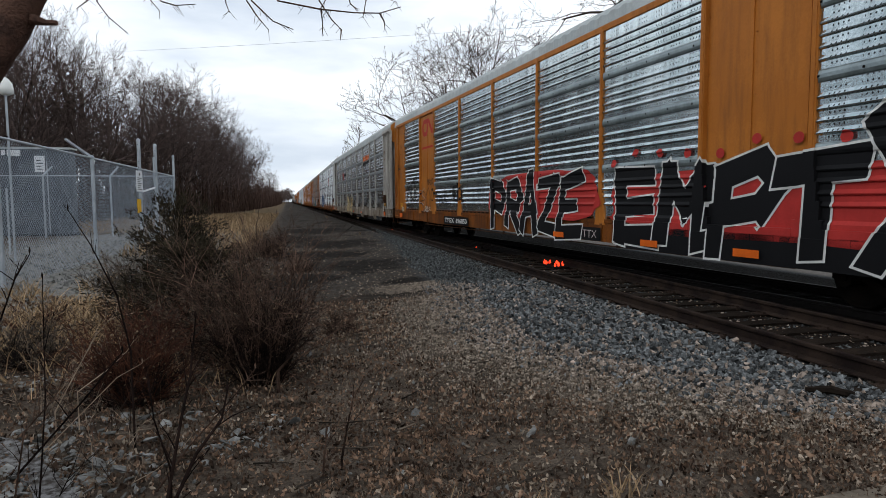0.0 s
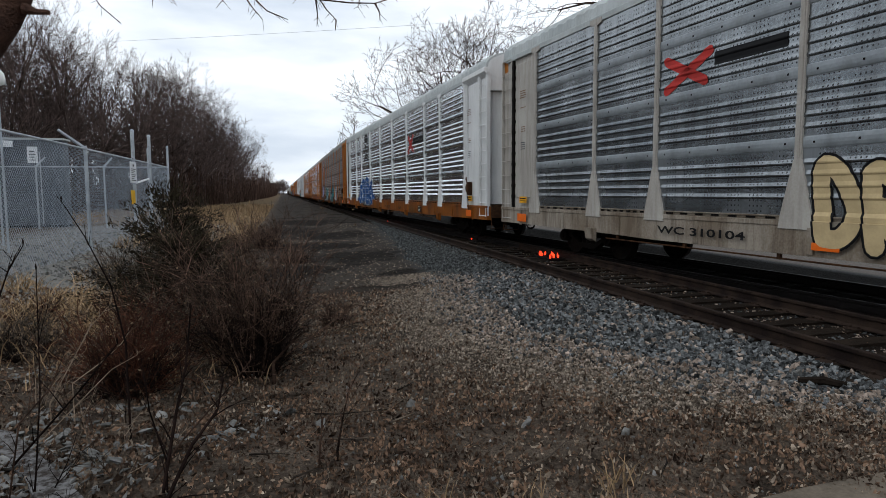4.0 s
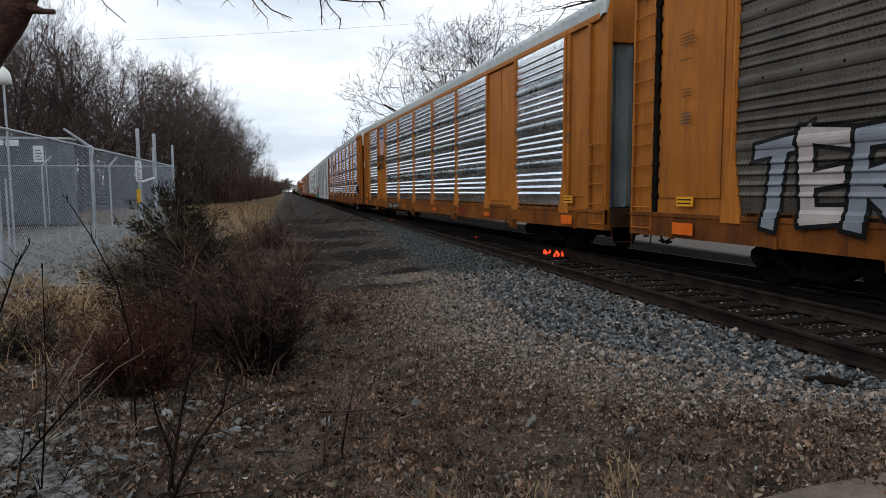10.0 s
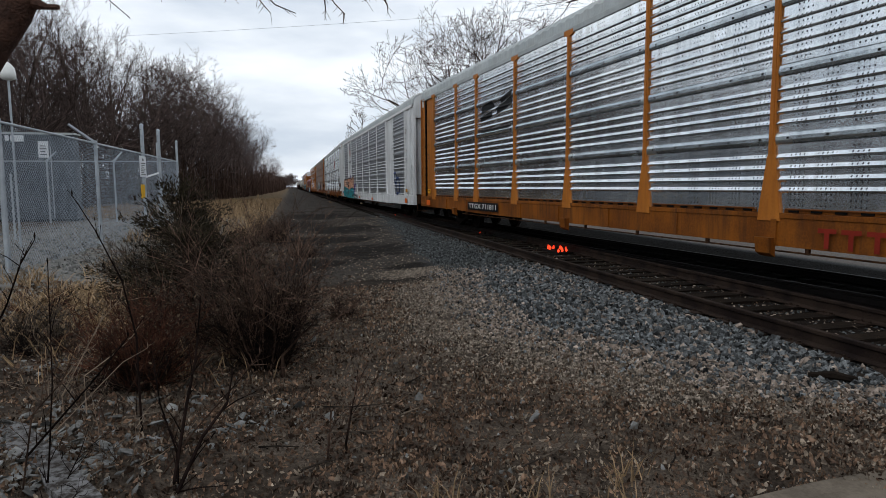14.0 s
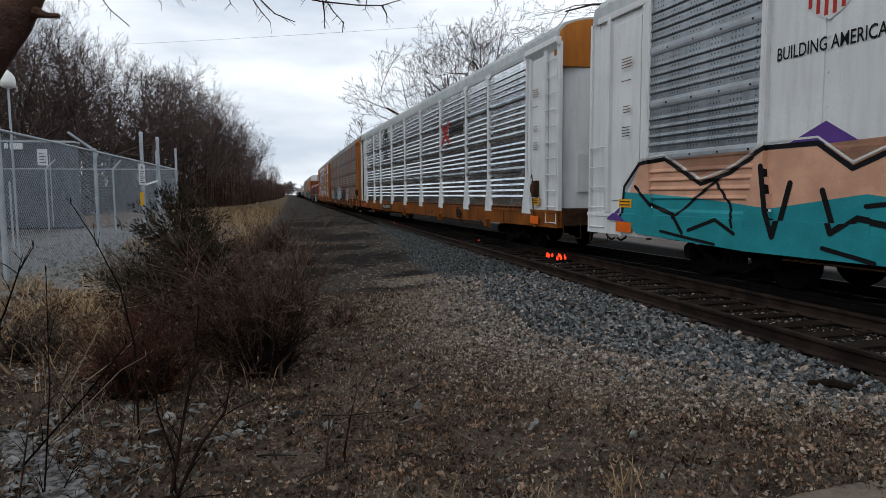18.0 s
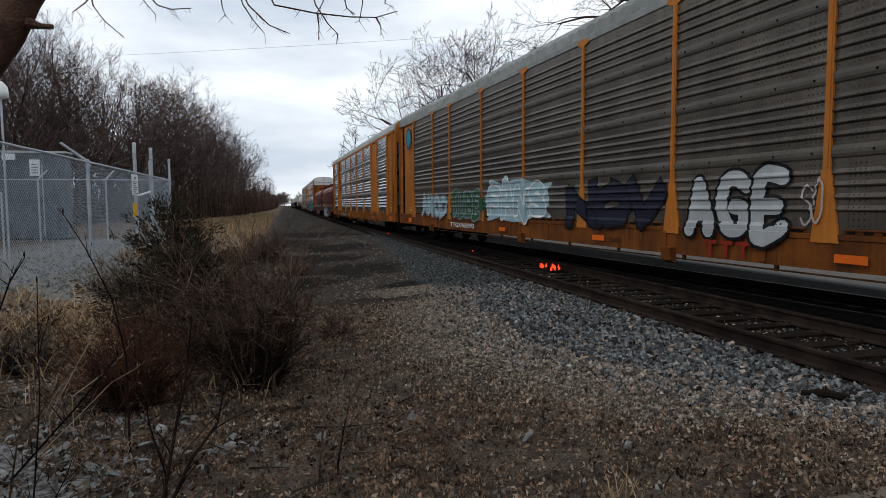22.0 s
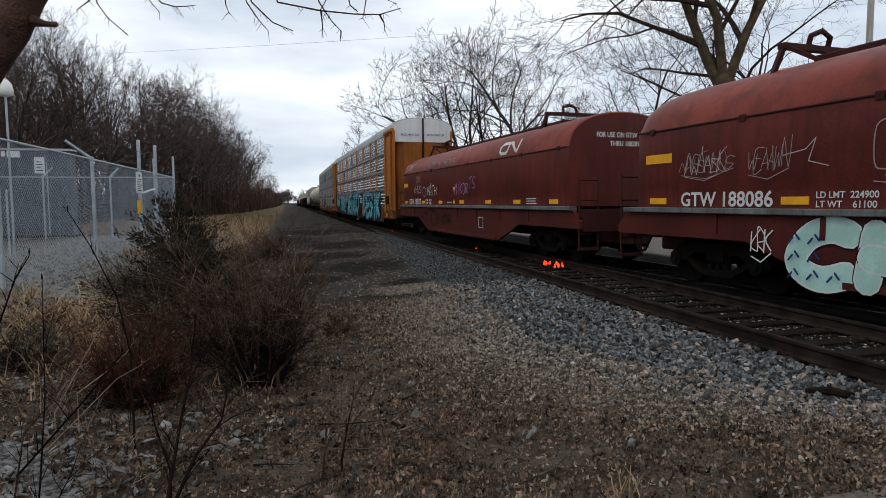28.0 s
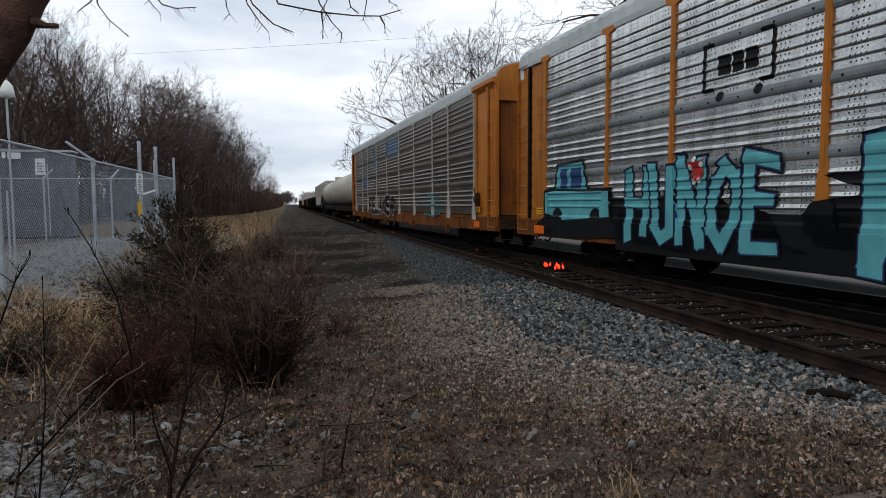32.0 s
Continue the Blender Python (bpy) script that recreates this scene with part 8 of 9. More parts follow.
def make_bushes():
    j = thing("juniper_bush", "ragged dull green juniper bush", "bush", m=pose(-1.42, 8.75, -0.15))
    w, lf = juniper(8, 1.6, 2.6)
    part("stem_mass", w, TWIG_GREY, j, kind="stuff")
    part("foliage", lf, NEEDLE, j, kind="stuff")
    j = thing("juniper_bush", "low dark juniper bush with bare lower branches", "bush", m=pose(-1.15, 7.9, -0.15))
    w, lf = juniper(9, 1.05, 2.3)
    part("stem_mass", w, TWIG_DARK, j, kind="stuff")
    part("foliage", lf, NEEDLE, j, kind="stuff")
    spots = [("dense brown leafless bush beside the lane", 31, 1.6, 1.3, 95, TWIG, (-0.28, 6.3), 0.78, 300),
             ("dense brown leafless bush among weeds", 32, 1.2, 1.8, 60, TWIG_GREY, (-0.75, 7.1), 0.4, 420),
             ("rust-brown leafless bush among the litter", 33, 0.95, 1.0, 90, TWIG_RED, (-1.28, 5.65), 0.6, 160),
             ("small dark bush at the edge of the lane", 35, 1.1, 1.3, 90, TWIG, (-0.5, 20.3), 0.6, 60),
             ("low dark brush beside the lane", 54, 0.6, 1.5, 70, TWIG, (-1.3, 18.6), 0.45, 60),
             ("low dark brush beside the lane", 55, 0.8, 1.6, 70, TWIG, (-2.0, 15.4), 0.45, 80),
             ("low dark brush beside the lane", 56, 0.7, 1.5, 60, TWIG_GREY, (-1.2, 13.2), 0.45, 80),
             ("low dark brush in the dry grass", 57, 0.8, 1.8, 70, TWIG, (-3.0, 19.5), 0.45, 60),
             ("small dark bush at the edge of the lane", 36, 0.5, 1.3, 50, TWIG, (0.3, 16.0), 0.4, 60),
             ("dark tangled brown brush at the compound", 53, 0.6, 1.1, 45, TWIG_GREY, (-2.45, 6.7), 0.45, 160),
             ("low brown weeds beside the lane", 37, 0.45, 0.7, 30, TWIG, (0.62, 8.4), 0.5, 30),
             ("low tangled brown bush at the compound", 38, 0.45, 0.8, 30, TWIG_RED, (-2.9, 8.1), 0.5, 60),
             ("low brown bush behind the juniper", 39, 1.0, 1.6, 60, TWIG_GREY, (-2.6, 11.2), 0.5, 150)]
    for label, seed, h, wd, stems, material, (x, y), up, leaves in spots:
        b = thing("leafless_bush", label, "bush", "bushes by the lane", m=pose(x, y, ground_height(x, y)))
        g = twig_bush(seed, h, wd, stems, material, up)
        part("twig_mass", g, material, b, kind="stuff")
        # added twig core whose dark colour carries the shade inside the bush
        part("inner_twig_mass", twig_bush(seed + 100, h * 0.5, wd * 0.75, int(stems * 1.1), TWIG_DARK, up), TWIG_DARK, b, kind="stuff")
        part("dead_leaves", leaves_on(g, int(leaves * 1.6), seed), DEAD_LEAF, b, kind="stuff")
    # thin saplings close to the camera
    stems = [("thin dark sapling with small buds", [(285, 930), (345, 800), (390, 740), (400, 690)], 3.5, 0.015, TWIG_DARK),
             ("thin dark sapling with small buds", [(300, 930), (300, 830), (270, 740), (262, 680)], 3.6, 0.01, TWIG_DARK),
             ("thin dark sapling with small buds", [(290, 900), (318, 740), (335, 660), (345, 560)], 3.6, 0.014, TWIG_DARK),
             ("thin dark sapling with small buds", [(60, 960), (70, 830), (78, 700), (74, 490)], 3.4, 0.008, TWIG_DARK),
             ("slanting bare stem with buds", [(230, 620), (206, 520), (160, 430), (120, 368)], 4.2, 0.009, TWIG_DARK),
             ("slanting bare stem with buds", [(-40, 640), (0, 560), (25, 490), (52, 445)], 3.6, 0.009, TWIG_DARK),
             ("dark upright weed stalk", [(568, 850), (572, 800), (576, 764)], 4.0, 0.01, TWIG),
             ("dark upright weed stalk", [(602, 812), (612, 755), (624, 700)], 4.1, 0.011, TWIG),
             ("pale bent dead stem", [(95, 725), (130, 660), (168, 590), (205, 548)], 4.4, 0.006, TWIG_PALE),
             ("pale bent dead stem", [(135, 690), (190, 650), (222, 620), (235, 600)], 4.5, 0.005, TWIG_PALE),
             ("pale bent dead stem", [(50, 820), (130, 740), (205, 665), (250, 640)], 4.0, 0.005, TWIG_PALE),
             ("thin leaning sapling in the litter", [(-30, 900), (60, 800), (150, 700), (215, 620)], 3.7, 0.011, TWIG_DARK),
             ("thin leaning sapling in the litter", [(20, 900), (40, 760), (95, 700), (120, 640)], 3.3, 0.007, TWIG),
             ("thin leaning sapling in the litter", [(250, 900), (330, 790), (420, 690), (450, 650)], 3.7, 0.008, TWIG),
             ("leaning dark branch by the bush", [(490, 655), (512, 630), (545, 598)], 5.8, 0.02, TWIG)]
    rnd = random.Random(9)
    for label, ln, depth, r, material in stems:
        s = thing("sapling", label, "sapling", "thin stems in the foreground")
        pts = [Vector(cam_point(u, v, depth)) for u, v in ln]
        foot = pts[0].copy()
        foot.z = min(pts[0].z, ground_height(foot.x, foot.y) - 0.03)
        pts = [foot] + pts
        n = len(pts)
        rad = [r * (1 - 0.7 * i / (n - 1)) for i in range(n)]
        part("stem", Geo().tube(pts, rad, 6), material, s)
        g = Geo()
        for k in range(9 if r > 0.0055 and depth < 5 else 3):
            i = rnd.randrange(1, n - 1)
            p = pts[i].lerp(pts[i + 1], rnd.random())
            main = (pts[i + 1] - pts[i]).normalized()
            d = (main * 0.8 + Vector((rnd.gauss(0, 0.5), rnd.gauss(0, 0.3), rnd.gauss(0.1, 0.4)))).normalized()
            L = rnd.uniform(0.04, 0.2) * (1.3 if r > 0.01 else 1)
            e = p + d * L
            g.tube([p, p.lerp(e, 0.5) + Vector((0, 0, 0.01)), e], [r * 0.35, r * 0.28, r * 0.12], 4, cap=False)
            g.tube([e, e + d * 0.02, e + d * 0.035], [r * 0.15, r * 0.35, r * 0.05], 4)
        g.tube([pts[-1], pts[-1] + Vector((0, 0, 0.02)), pts[-1] + Vector((0, 0, 0.04))], [r * 0.3, r * 0.7, r * 0.1], 5)
        part("twig_mass", g, material, s, kind="stuff")
    # loose tangle of thin bare shoots in the litter
    for k in range(16):
        x, y = rnd.uniform(-2.7, -0.75), rnd.uniform(3.5, 6.0)
        if x > -0.9 and y < 4.2:
            continue
        material = (TWIG_DARK, TWIG, TWIG_GREY, TWIG_PALE)[k % 4]
        sh = thing("bare_shoot", "thin tangled bare shoots rising from the litter", "shoots", "thin stems in the foreground", m=pose(x, y, ground_height(x, y), 0, 0, rnd.uniform(0, 360)))
        part("twig_mass", twig_bush(300 + k, rnd.uniform(0.45, 0.85), rnd.uniform(0.6, 1.0), 4, material, 0.55, 4, 2, 0.005), material, sh, kind="stuff")


make_bushes()


def make_grass():
    rnd = random.Random(21)
    g = Geo()

    def blade(x, y, h, lean):
        a = rnd.uniform(0, 6.28)
        z = ground_height(x, y) - 0.02 if y < 60 else -0.25
        w = 0.004 + 0.00028 * y
        dx, dy = math.cos(a) * lean * h, math.sin(a) * lean * h
        g.add([(x - w, y, z), (x + w, y, z), (x + dx * 0.4 + w * 0.7, y + dy * 0.4, z + h * 0.65), (x + dx * 0.4 - w * 0.7, y + dy * 0.4, z + h * 0.65), (x + dx, y + dy, z + h)],
              [(0, 1, 2, 3), (3, 2, 4)])

    for k in range(9000):
        y = 19 + 62 * rnd.random() ** 1.4
        lo = max(wood_edge(max(y, 34)) - 1, -14)
        x = lo + (-1.1 - lo) * rnd.random()
        if x < -4.7 and y < 33:
            continue
        blade(x, y, rnd.uniform(0.15, 0.5), 0.6)
    for k in range(2200):
        y = 8.6 + 6 * rnd.random() ** 1.5
        x = -1.9 - 2.7 * rnd.random() ** 0.8
        if noise.noise((x * 1.1, y * 0.9, 2.0)) < 0.12:
            continue
        blade(x, y, rnd.uniform(0.08, 0.34), 1.1)
    for k in range(300):
        x, y = rnd.uniform(-3.6, -0.2), rnd.uniform(5.6, 9.5)
        blade(x, y, rnd.uniform(0.08, 0.35), 0.8)
    for cx, cy, n in ((-2.5, 7.0, 35), (-2.2, 6.4, 25), (-2.9, 7.7, 90), (-2.2, 7.9, 130), (-1.2, 6.3, 40), (-2.5, 8.6, 180), (-2.0, 9.2, 150)):
        for k in range(n):
            blade(cx + rnd.gauss(0, 0.26), cy + rnd.gauss(0, 0.26), rnd.uniform(0.12, 0.45), 1.3)
    for cx, cy, n in ((0.75, 3.15, 22), (1.9, 3.2, 24), (1.25, 3.0, 14), (1.75, 2.95, 16)):
        for k in range(n):
            blade(cx + rnd.gauss(0, 0.07), cy + rnd.gauss(0, 0.07), rnd.uniform(0.08, 0.26), 0.6)
    solid("dry_grass", g, STRAW, "straw-coloured dead grass along lane and fence", "grass", kind="stuff")
    stake = Geo().tube([(-2.3, 47, -0.3), (-2.28, 47, 0.95)], 0.05, 6)
    solid("wooden_stake", stake, STRAW, "pale weathered stake in the dry grass", "stake")


make_grass()


# ---- loose ground cover ----
def scatter(name, label, category, base_v, base_f, spots, material, kind="stuff", smooth=False, rough=0.28):
    """Joins many small pieces into one mesh: spots are x, y, z, size, flatness, seed."""
    rs = np.random.RandomState(4)
    bv = np.array(base_v, float)
    n, m = len(spots), len(bv)
    sp = np.array(spots, float)
    ang = rs.uniform(0, 2 * math.pi, (n, 3))
    ang[:, 0] *= sp[:, 5]
    ang[:, 1] *= sp[:, 5]
    jit = bv[None] * (1 + rs.uniform(-rough, rough, (n, m, 1)))
    jit[:, :, 2] *= sp[:, 4:5]
    jit[:, :, 0] *= rs.uniform(0.8, 1.5, (n, 1))
    jit *= sp[:, 3][:, None, None]
    cx, sx = np.cos(ang[:, 0:1]), np.sin(ang[:, 0:1])
    y, z = jit[:, :, 1] * cx - jit[:, :, 2] * sx, jit[:, :, 1] * sx + jit[:, :, 2] * cx
    x = jit[:, :, 0]
    cy, sy = np.cos(ang[:, 1:2]), np.sin(ang[:, 1:2])
    x, z = x * cy + z * sy, -x * sy + z * cy
    cz, sz = np.cos(ang[:, 2:3]), np.sin(ang[:, 2:3])
    x, y = x * cz - y * sz, x * sz + y * cz
    out = np.stack([x + sp[:, 0:1], y + sp[:, 1:2], z + sp[:, 2:3]], -1).reshape(-1, 3)
    bf = np.array(base_f)
    faces = (bf[None] + (np.arange(n) * m)[:, None, None]).reshape(-1, bf.shape[1])
    me = mesh_of(name, out.tolist(), faces.tolist(), material, smooth)
    return tagged(new(name, me), label, category, kind=kind)


PHI = (1 + 5 ** 0.5) / 2
ICO_V = [(-1, PHI, 0), (1, PHI, 0), (-1, -PHI, 0), (1, -PHI, 0), (0, -1, PHI), (0, 1, PHI), (0, -1, -PHI), (0, 1, -PHI), (PHI, 0, -1), (PHI, 0, 1), (-PHI, 0, -1), (-PHI, 0, 1)]
ICO_V = [(a / 1.9, b / 1.9, c / 1.9) for a, b, c in ICO_V]
CUBE_V = [(-0.9, -0.7, -0.7), (0.8, -0.8, -0.6), (0.9, 0.7, -0.7), (-0.7, 0.8, -0.7), (-0.7, -0.6, 0.7), (0.6, -0.7, 0.8), (0.7, 0.5, 0.6), (-0.6, 0.7, 0.7)]
CUBE_F = [(0, 3, 2, 1), (4, 5, 6, 7), (0, 1, 5, 4), (1, 2, 6, 5), (2, 3, 7, 6), (3, 0, 4, 7)]
ICO_F = [(0, 11, 5), (0, 5, 1), (0, 1, 7), (0, 7, 10), (0, 10, 11), (1, 5, 9), (5, 11, 4), (11, 10, 2), (10, 7, 6), (7, 1, 8), (3, 9, 4), (3, 4, 2), (3, 2, 6), (3, 6, 8), (3, 8, 9), (4, 9, 5), (2, 4, 11), (6, 2, 10), (8, 6, 7), (9, 8, 1)]
OCT_V = [(1, 0, 0), (-1, 0, 0), (0, 1, 0), (0, -1, 0), (0, 0, 1), (0, 0, -1)]
OCT_F = [(0, 2, 4), (2, 1, 4), (1, 3, 4), (3, 0, 4), (2, 0, 5), (1, 2, 5), (3, 1, 5), (0, 3, 5)]
LEAF_V = [(-1.0, -0.2, 0.15), (0.1, -0.62, 0), (1.0, -0.15, 0.3), (0.8, 0.3, 0.35), (-0.1, 0.55, 0.05), (-0.8, 0.25, 0.2)]
LEAF_F = [(0, 1, 4, 5), (1, 2, 3, 4)]
STONE_DARK = mat("dark_ballast_stone", (0.10, 0.106, 0.106), (0.03, 0.032, 0.032), 14, 0.9, 0, 0.4, 60, rand=0.7)
STONE = mat("grey_ballast_stone", (0.138, 0.145, 0.147), (0.040, 0.042, 0.043), 14, 0.85, 0, 0.4, 60, rand=0.85)
STONE_WARM = mat("pinkish_ballast_stone", (0.32, 0.26, 0.215), (0.13, 0.102, 0.083), 14, 0.85, 0, 0.4, 60, rand=0.5)
STONE_TAN = mat("tan_fine_gravel", (0.28, 0.232, 0.187), (0.09, 0.073, 0.057), 14, 0.9, 0, 0.3, 60, rand=0.6)
STONE_PALE = mat("pale_limestone_chip", (0.20, 0.198, 0.19), (0.10, 0.098, 0.092), 10, 0.85, 0, 0.4, 60, rand=0.4)
LITTER = mat("dead_leaf_litter", (0.19, 0.122, 0.082), (0.045, 0.029, 0.021), 6, 0.9, 0, 0.0, 30, rand=0.75)
CHIP_PALE = mat("bleached_leaf_litter", (0.31, 0.25, 0.19), (0.13, 0.103, 0.08), 6, 0.9, 0, 0.0, 30, rand=0.4)
PAD = mat("pale_rubbly_concrete", (0.19, 0.187, 0.187), (0.04, 0.034, 0.03), 20, 0.9, 0, 0.9, 60, (0.04, 0.03, 0.023), 1.0)
CONCRETE = mat("worn_concrete", (0.165, 0.135, 0.105), (0.09, 0.075, 0.058), 3, 0.9, 0, 0.5, 40, (0.06, 0.05, 0.04), 0.6)


def make_loose():
    rnd = random.Random(33)

    def bed_edge(y):
        e = 1.9 + 0.085 * y if y > 7 else 2.5 + 0.42 * (7 - y) + (1.3 * (4.2 - y) if y < 4.2 else 0)
        return e + 0.3 * noise.noise((0.3, y * 0.6, 1.0))

    grey, warm, far_grey = [], [], []
    for k in range(36000):
        y = 2.6 + 9.5 * rnd.random() ** 1.2
        lo = bed_edge(y)
        x = lo - 0.9 + (5.0 - lo + 0.9) * rnd.random() ** 0.8
        if x < lo and rnd.random() < min(1, 0.25 + (lo - x) * 1.3):
            continue
        if x > 4.72 and rnd.random() < 0.5:
            continue
        big = 0.6 + 0.4 * min(max((x - lo) / 1.2, 0), 1)
        s = rnd.uniform(0.016, 0.036) * (1.0 if rnd.random() < 0.9 else 1.35) * big
        (warm if rnd.random() < (0.6 if x < lo + 0.5 else 0.12) else grey).append((x, y, ground_height(x, y) + s * rnd.uniform(-0.1, 1.2), s, rnd.uniform(0.4, 0.75), 0.45))
    for k in range(16000):
        y = 12 + 26 * rnd.random() ** 1.3
        lo = bed_edge(y)
        x = lo + (5.0 - lo) * rnd.random() ** 0.9
        s = rnd.uniform(0.02, 0.036)
        far_grey.append((x, y, ground_height(x, y) + s * rnd.uniform(0.1, 0.7), s, rnd.uniform(0.5, 0.8), 0.3))
    for k in range(9000):
        # between the ties
        y = 2.5 + 30 * rnd.random() ** 1.4
        x = rnd.uniform(4.7, 7.0)
        s = rnd.uniform(0.012, 0.03)
        if 4.7 < x < 7.3 and abs((y + 6.0) / 0.54 - round((y + 6.0) / 0.54)) < 0.27:
            continue
        (warm if k % 5 == 0 and y < 14 else far_grey).append((x, y, -0.215 + s * 0.3, s, 0.7, 0.4))
    scatter("far_ballast_stones", "dark crushed-stone ballast along the track", "gravel", OCT_V, OCT_F, far_grey, STONE_DARK, rough=0.46)
    scatter("ballast_stones", "grey crushed-stone ballast beside the rails", "gravel", CUBE_V, CUBE_F, grey, STONE, rough=0.34)
    scatter("warm_ballast_stones", "tan and pink stones among the ballast", "gravel", CUBE_V, CUBE_F, warm, STONE_WARM, rough=0.34)
    tan = []
    for k in range(32000):
        y = 2.8 + 10 * rnd.random() ** 1.2
        x = bed_edge(y) + rnd.gauss(-0.38, 0.48)
        s = rnd.uniform(0.005, 0.014) * (1 + 0.03 * y)
        if in_puddle(x, y) and rnd.random() < 0.85:
            continue
        tan.append((x, y, ground_height(x, y) + s * 0.6, s, rnd.uniform(0.4, 0.8), 0.35))
    scatter("fine_gravel", "fine tan gravel where ballast meets the soil", "gravel", OCT_V, OCT_F, tan, STONE_TAN, rough=0.46)
    lane_stones = []
    for k in range(3500):
        y = 8.5 + 26 * rnd.random() ** 1.5
        x = -0.6 + rnd.random() * (bed_edge(y) + 0.8)
        s = rnd.uniform(0.007, 0.02) * (1 + 0.02 * y)
        if in_puddle(x, y) and rnd.random() < 0.85:
            continue
        lane_stones.append((x, y, ground_height(x, y) + s * 0.2, s, rnd.uniform(0.3, 0.6), 0.2))
    scatter("lane_gravel", "small stones pressed into the lane", "gravel", OCT_V, OCT_F, lane_stones, STONE_TAN, rough=0.46)
    pale = []
    for cx, cy, n, spread_x, spread_y in ((-1.82, 4.55, 220, 0.3, 0.3), (-1.35, 3.95, 160, 0.25, 0.3), (-1.2, 4.35, 50, 0.3, 0.2), (-0.41, 4.6, 45, 0.2, 0.12), (-2.16, 6.2, 50, 0.3, 0.2), (-0.99, 5.3, 30, 0.25, 0.2), (-1.3, 4.0, 40, 0.3, 0.2), (-1.32, 5.1, 25, 0.3, 0.2), (-0.2, 5.0, 20, 0.2, 0.15)):
        for k in range(n):
            x, y = rnd.gauss(cx, spread_x), rnd.gauss(cy, spread_y)
            s = rnd.uniform(0.012, 0.035) * (1.8 if rnd.random() < 0.1 else 1)
            pale.append((x, y, ground_height(x, y) + s * 0.12, s, rnd.uniform(0.2, 0.45), 0.12))
    for k in range(500):
        x, y = rnd.uniform(-0.8, 3.2), 2.4 + 8 * rnd.random() ** 1.2
        s = rnd.uniform(0.008, 0.02)
        pale.append((x, y, ground_height(x, y) + s * 0.3, s, rnd.uniform(0.4, 0.7), 0.3))
    for k in range(4200):
        x, y = -2.6 - 8.5 * rnd.random() ** 1.2, 8 + 20 * rnd.random() ** 1.3
        s = rnd.uniform(0.015, 0.042)
        pale.append((x, y, ground_height(x, y) + s * 0.3, s, rnd.uniform(0.4, 0.7), 0.3))
    for x, y, s in ((0.66, 3.12, 0.04), (1.75, 4.3, 0.04), (4.45, 4.5, 0.075), (4.58, 4.4, 0.06), (4.7, 4.55, 0.05), (4.62, 4.12, 0.05), (2.36, 3.9, 0.04), (1.0, 5.0, 0.04), (0.2, 7.2, 0.05)):
        pale.append((x, y, ground_height(x, y) + s * 0.3, s, 0.6, 0.2))
    scatter("limestone_chips", "pale limestone chips scattered over the soil", "stones", ICO_V, ICO_F, pale, STONE_PALE, rough=0.46)
    lf, pl = [], []
    for k in range(118000):
        y = 2.2 + 9.0 * rnd.random() ** 1.7
        x = -4.2 + rnd.random() * 9.0
        if rnd.random() < min(max((x - bed_edge(y) + 0.1) * 1.3, 0), 0.94):
            continue
        if in_puddle(x, y) and rnd.random() < 0.8:
            continue
        if abs(x - bed_edge(y) + 0.45) < 0.6 and 4.0 < y and rnd.random() < 0.6:
            continue
        if noise.noise((x * 0.75, y * 0.9, 9.0)) < -0.08 and rnd.random() < 0.45:
            continue
        s = rnd.uniform(0.005, 0.019) * (1 + 0.03 * y) * (1.5 if rnd.random() < 0.08 else 1)
        (pl if rnd.random() < 0.22 + 0.3 * noise.noise((x * 0.8, y * 0.8, 3.0)) else lf).append((x, y, ground_height(x, y) + rnd.uniform(0.001, 0.02), s, rnd.uniform(0.6, 2.2), 0.42))
    for k in range(16000):
        # behind and beside the standpoint
        x, y = rnd.uniform(-5.0, 4.4), rnd.uniform(-5.0, 2.25)
        s = rnd.uniform(0.006, 0.02)
        (pl if rnd.random() < 0.22 else lf).append((x, y, ground_height(x, y) + rnd.uniform(0.001, 0.02), s, rnd.uniform(0.6, 2.0), 0.4))
    for k in range(4200):
        # leaves blown between the ties
        y = 2.6 + 20 * rnd.random() ** 1.5
        x = rnd.uniform(4.5, 5.05) if k % 2 else rnd.uniform(5.3, 6.6)
        s = rnd.uniform(0.007, 0.018)
        if noise.noise((x * 2.0, y * 1.3, 5.0)) < 0.0:
            continue
        (pl if rnd.random() < 0.55 else lf).append((x, y, -0.19 + rnd.uniform(0, 0.02), s, 0.8, 0.12))
    for k in range(2500):
        y = 11 + 14 * rnd.random()
        x = -1.0 + 3.6 * rnd.random()
        s = rnd.uniform(0.012, 0.03)
        if in_puddle(x, y) and rnd.random() < 0.9:
            continue
        (pl if rnd.random() < 0.3 else lf).append((x, y, ground_height(x, y) + rnd.uniform(0.002, 0.015), s, 1.0, 0.08))
    scatter("leaf_litter", "brown dead leaves and wood chips on the soil", "leaf litter", LEAF_V, LEAF_F, lf, LITTER)
    scatter("pale_litter", "bleached leaves and straw bits on the soil", "leaf litter", LEAF_V, LEAF_F, pl, CHIP_PALE)
    # fallen sticks
    for k in range(26):
        x, y = rnd.uniform(-1.6, 2.6), rnd.uniform(2.9, 8.0)
        L, a = rnd.uniform(0.15, 0.7), rnd.uniform(-0.6, 0.9)
        z = ground_height(x, y) + 0.02
        pts = [Vector((x, y, z)), Vector((x + L * 0.5 * math.cos(a), y + L * 0.5 * math.sin(a), z + rnd.uniform(0, 0.02))), Vector((x + L * math.cos(a + 0.15), y + L * math.sin(a + 0.15), z))]
        solid("fallen_stick", Geo().tube(pts, [0.007, 0.006, 0.003], 5), TWIG_GREY, "thin dead stick lying in the litter", "stick", "sticks in the litter")
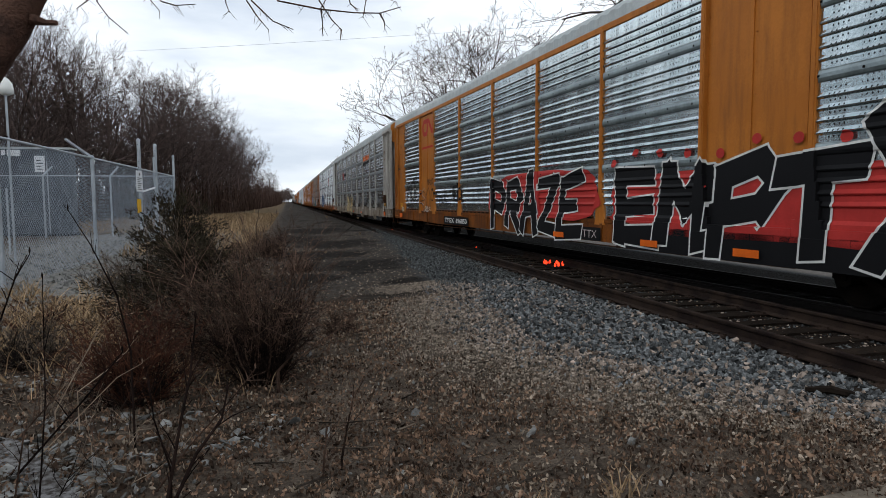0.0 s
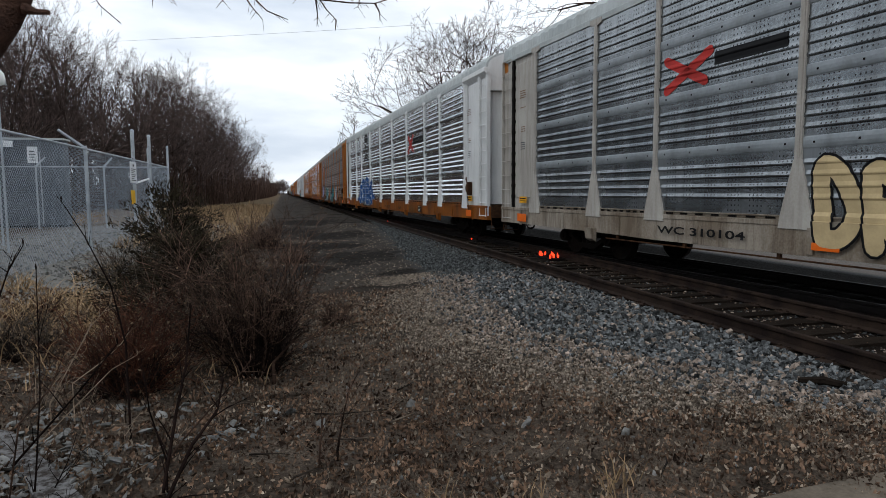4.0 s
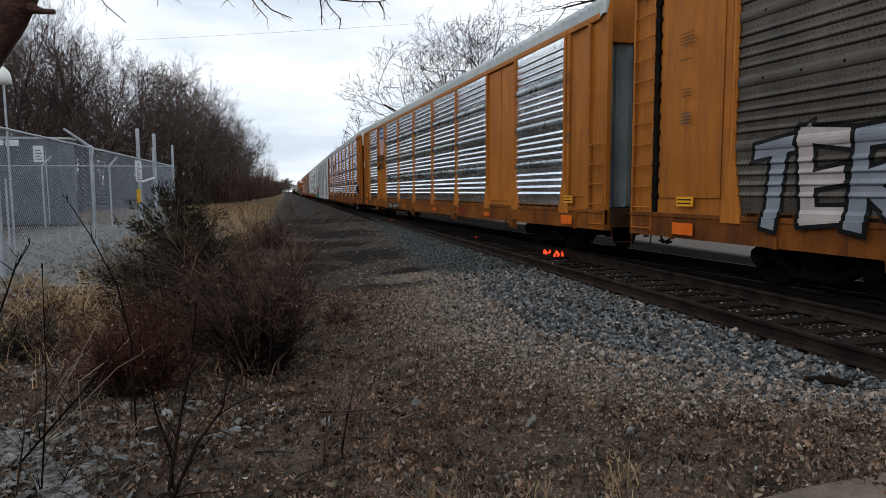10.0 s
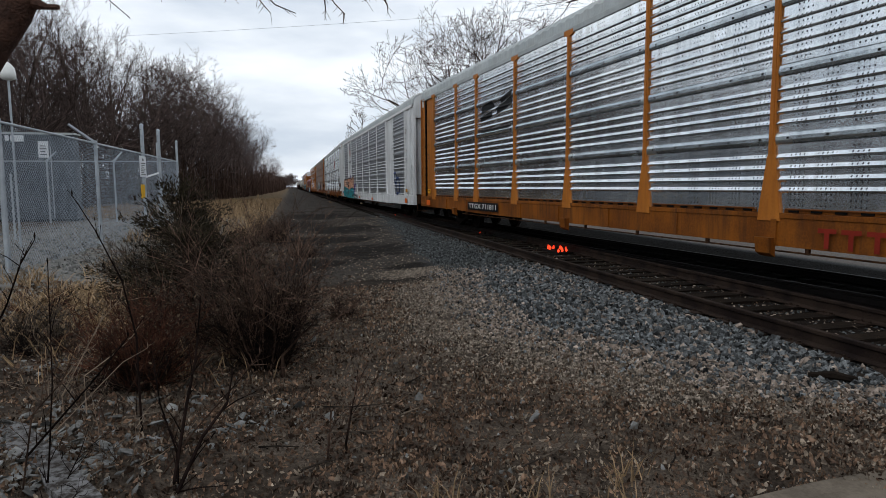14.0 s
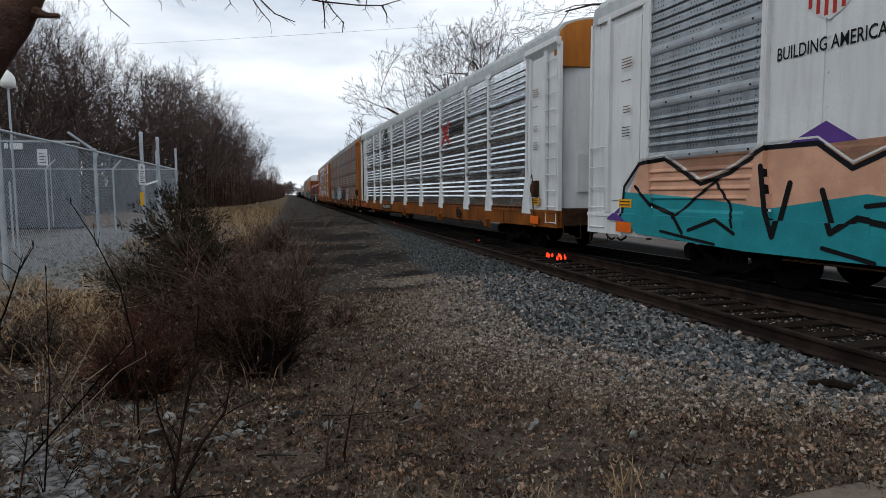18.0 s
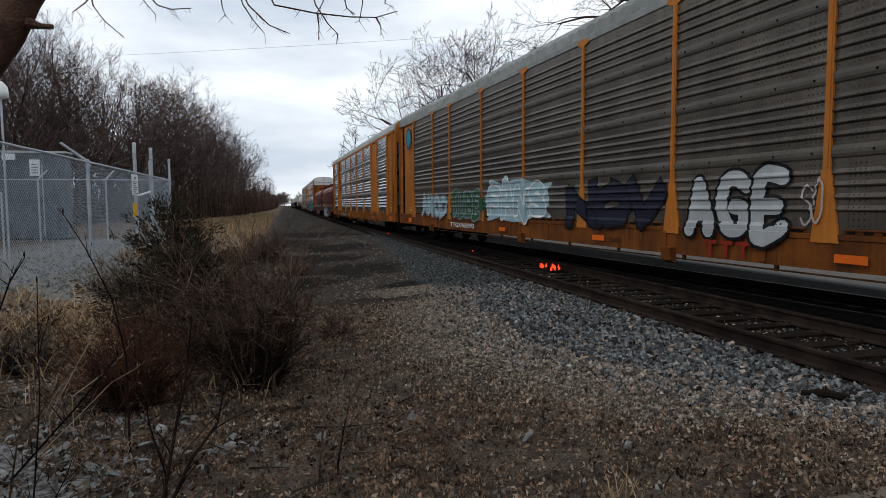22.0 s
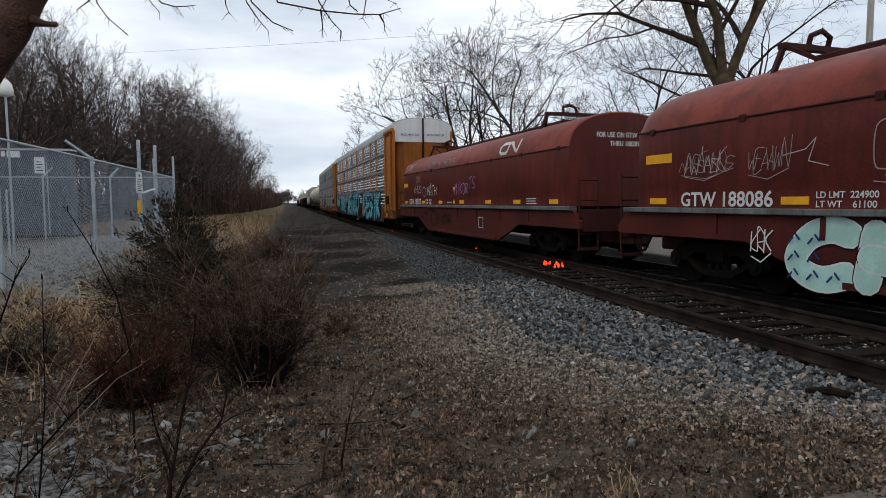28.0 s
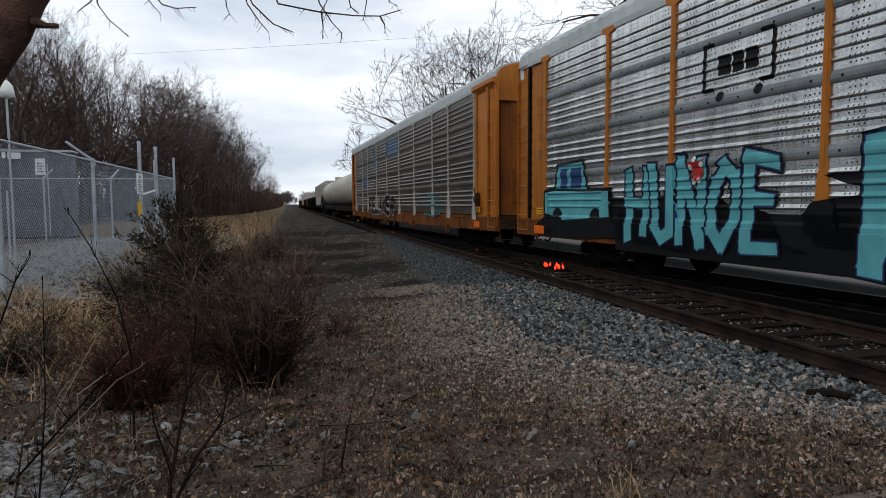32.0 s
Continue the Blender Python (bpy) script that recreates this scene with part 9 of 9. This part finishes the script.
    # dark scrap of wood by the ballast
    x, y = 4.4, 4.2
    solid("tie_scrap", Geo().tube([(x - 0.12, y + 0.12, -0.15), (x + 0.02, y, -0.13), (x + 0.14, y - 0.12, -0.15)], [0.025, 0.04, 0.03], 7), TIE_WOOD, "dark broken piece of tie on the ballast", "wood scrap")
    # broken concrete slab at the camera's feet
    slab = thing("concrete_slab", "worn tan concrete slab with small holes", "concrete slab")
    prof = [(2.12, 2.68), (2.4, 2.71), (2.8, 2.76), (3.5, 2.80), (4.4, 2.75), (4.6, 1.2), (1.5, 1.2), (1.55, 2.25), (1.9, 2.53)]
    z = -0.265
    part("slab_body", Geo().prism_z(prof[::-1], z - 0.12, z + 0.08), CONCRETE, slab)
    g = Geo()
    for cx, cy in ((2.4, 2.56), (2.49, 2.55)):
        g.prism_z([(cx + 0.03 * math.cos(k * 0.7), cy + 0.02 * math.sin(k * 0.7)) for k in range(9)], z + 0.079, z + 0.0835)
    part("hole", g, BLACK_STEEL, slab)
    pad = [(-2.0, 4.86), (-1.83, 4.74), (-1.62, 4.42), (-1.42, 4.13), (-1.2, 3.78), (-1.02, 3.5), (-1.18, 3.46), (-1.35, 3.68), (-1.5, 3.98), (-1.78, 4.3), (-1.9, 4.6), (-2.05, 4.74)]
    broken = thing("broken_pavement", "pale broken concrete pad among leaves", "concrete slab")
    part("slab_body", Geo().prism_z(pad[::-1], -0.3, ground_height(-1.5, 4.2) + 0.035), PAD, broken)
    rock = scatter("flat_rock", "flat dark rock half sunk in the litter", "rock", ICO_V, ICO_F, [(0.2, 3.05, -0.33, 0.24, 0.3, 0.02)], CONCRETE, kind="")


make_loose()


# ---- switch heaters in the turnout ----
FIRE = mat("gas_flame", (1.0, 0.035, 0.012), (1.0, 0.07, 0.02), 20, 0.6, 0, 0.0, 30, glow=1.5)


def make_heaters():
    rnd = random.Random(2)
    for x, y, n, size in ((6.5, 14.35, 12, 0.085), (6.42, 20.0, 3, 0.06), (5.35, 33.2, 3, 0.10)):
        h = thing("switch_heater", "gas switch heater burning red beside the rail", "switch heater", "switch heaters", m=pose(x, y, -0.2))
        part("burner", Geo().box(-0.26, 0.26, -0.5, 0.5, 0.0, 0.06, 0.01), BLACK_STEEL, h)
        part("bracket", Geo().box(-0.09, -0.05, -0.05, 0.05, 0.0, 0.14, 0.005), TRUCK_STEEL, h)
        for k in range(n):
            g = Geo()
            fx, fy = rnd.uniform(-0.24, 0.24), rnd.uniform(-0.45, 0.45)
            s = size * rnd.uniform(0.6, 1.2)
            g.tube([(fx, fy, 0.06), (fx + 0.01, fy, 0.06 + s * 0.5), (fx + rnd.uniform(-0.03, 0.03), fy + rnd.uniform(-0.03, 0.03), 0.06 + s * 1.3)], [s * 0.25, s * 0.42, 0.003], 6)
            part("flame", g, FIRE, h, "glowing red gas flame")


make_heaters()


# ---- what moves ----
def motions():
    for car, s0, length in WAGONS:
        arm = length / 2 - 4.0
        rows = []
        for k in range(33):
            y = s0 - SPEED * (k - T_REF)
            xa, xb = siding(y - arm)[0], siding(y + arm)[0]
            yaw = -math.degrees(math.atan2(xb - xa, 2 * arm))
            rows.append((float(k), pose((xa + xb) / 2, y, 0, 0, 0, yaw)))
        walk(car, rows)


motions()
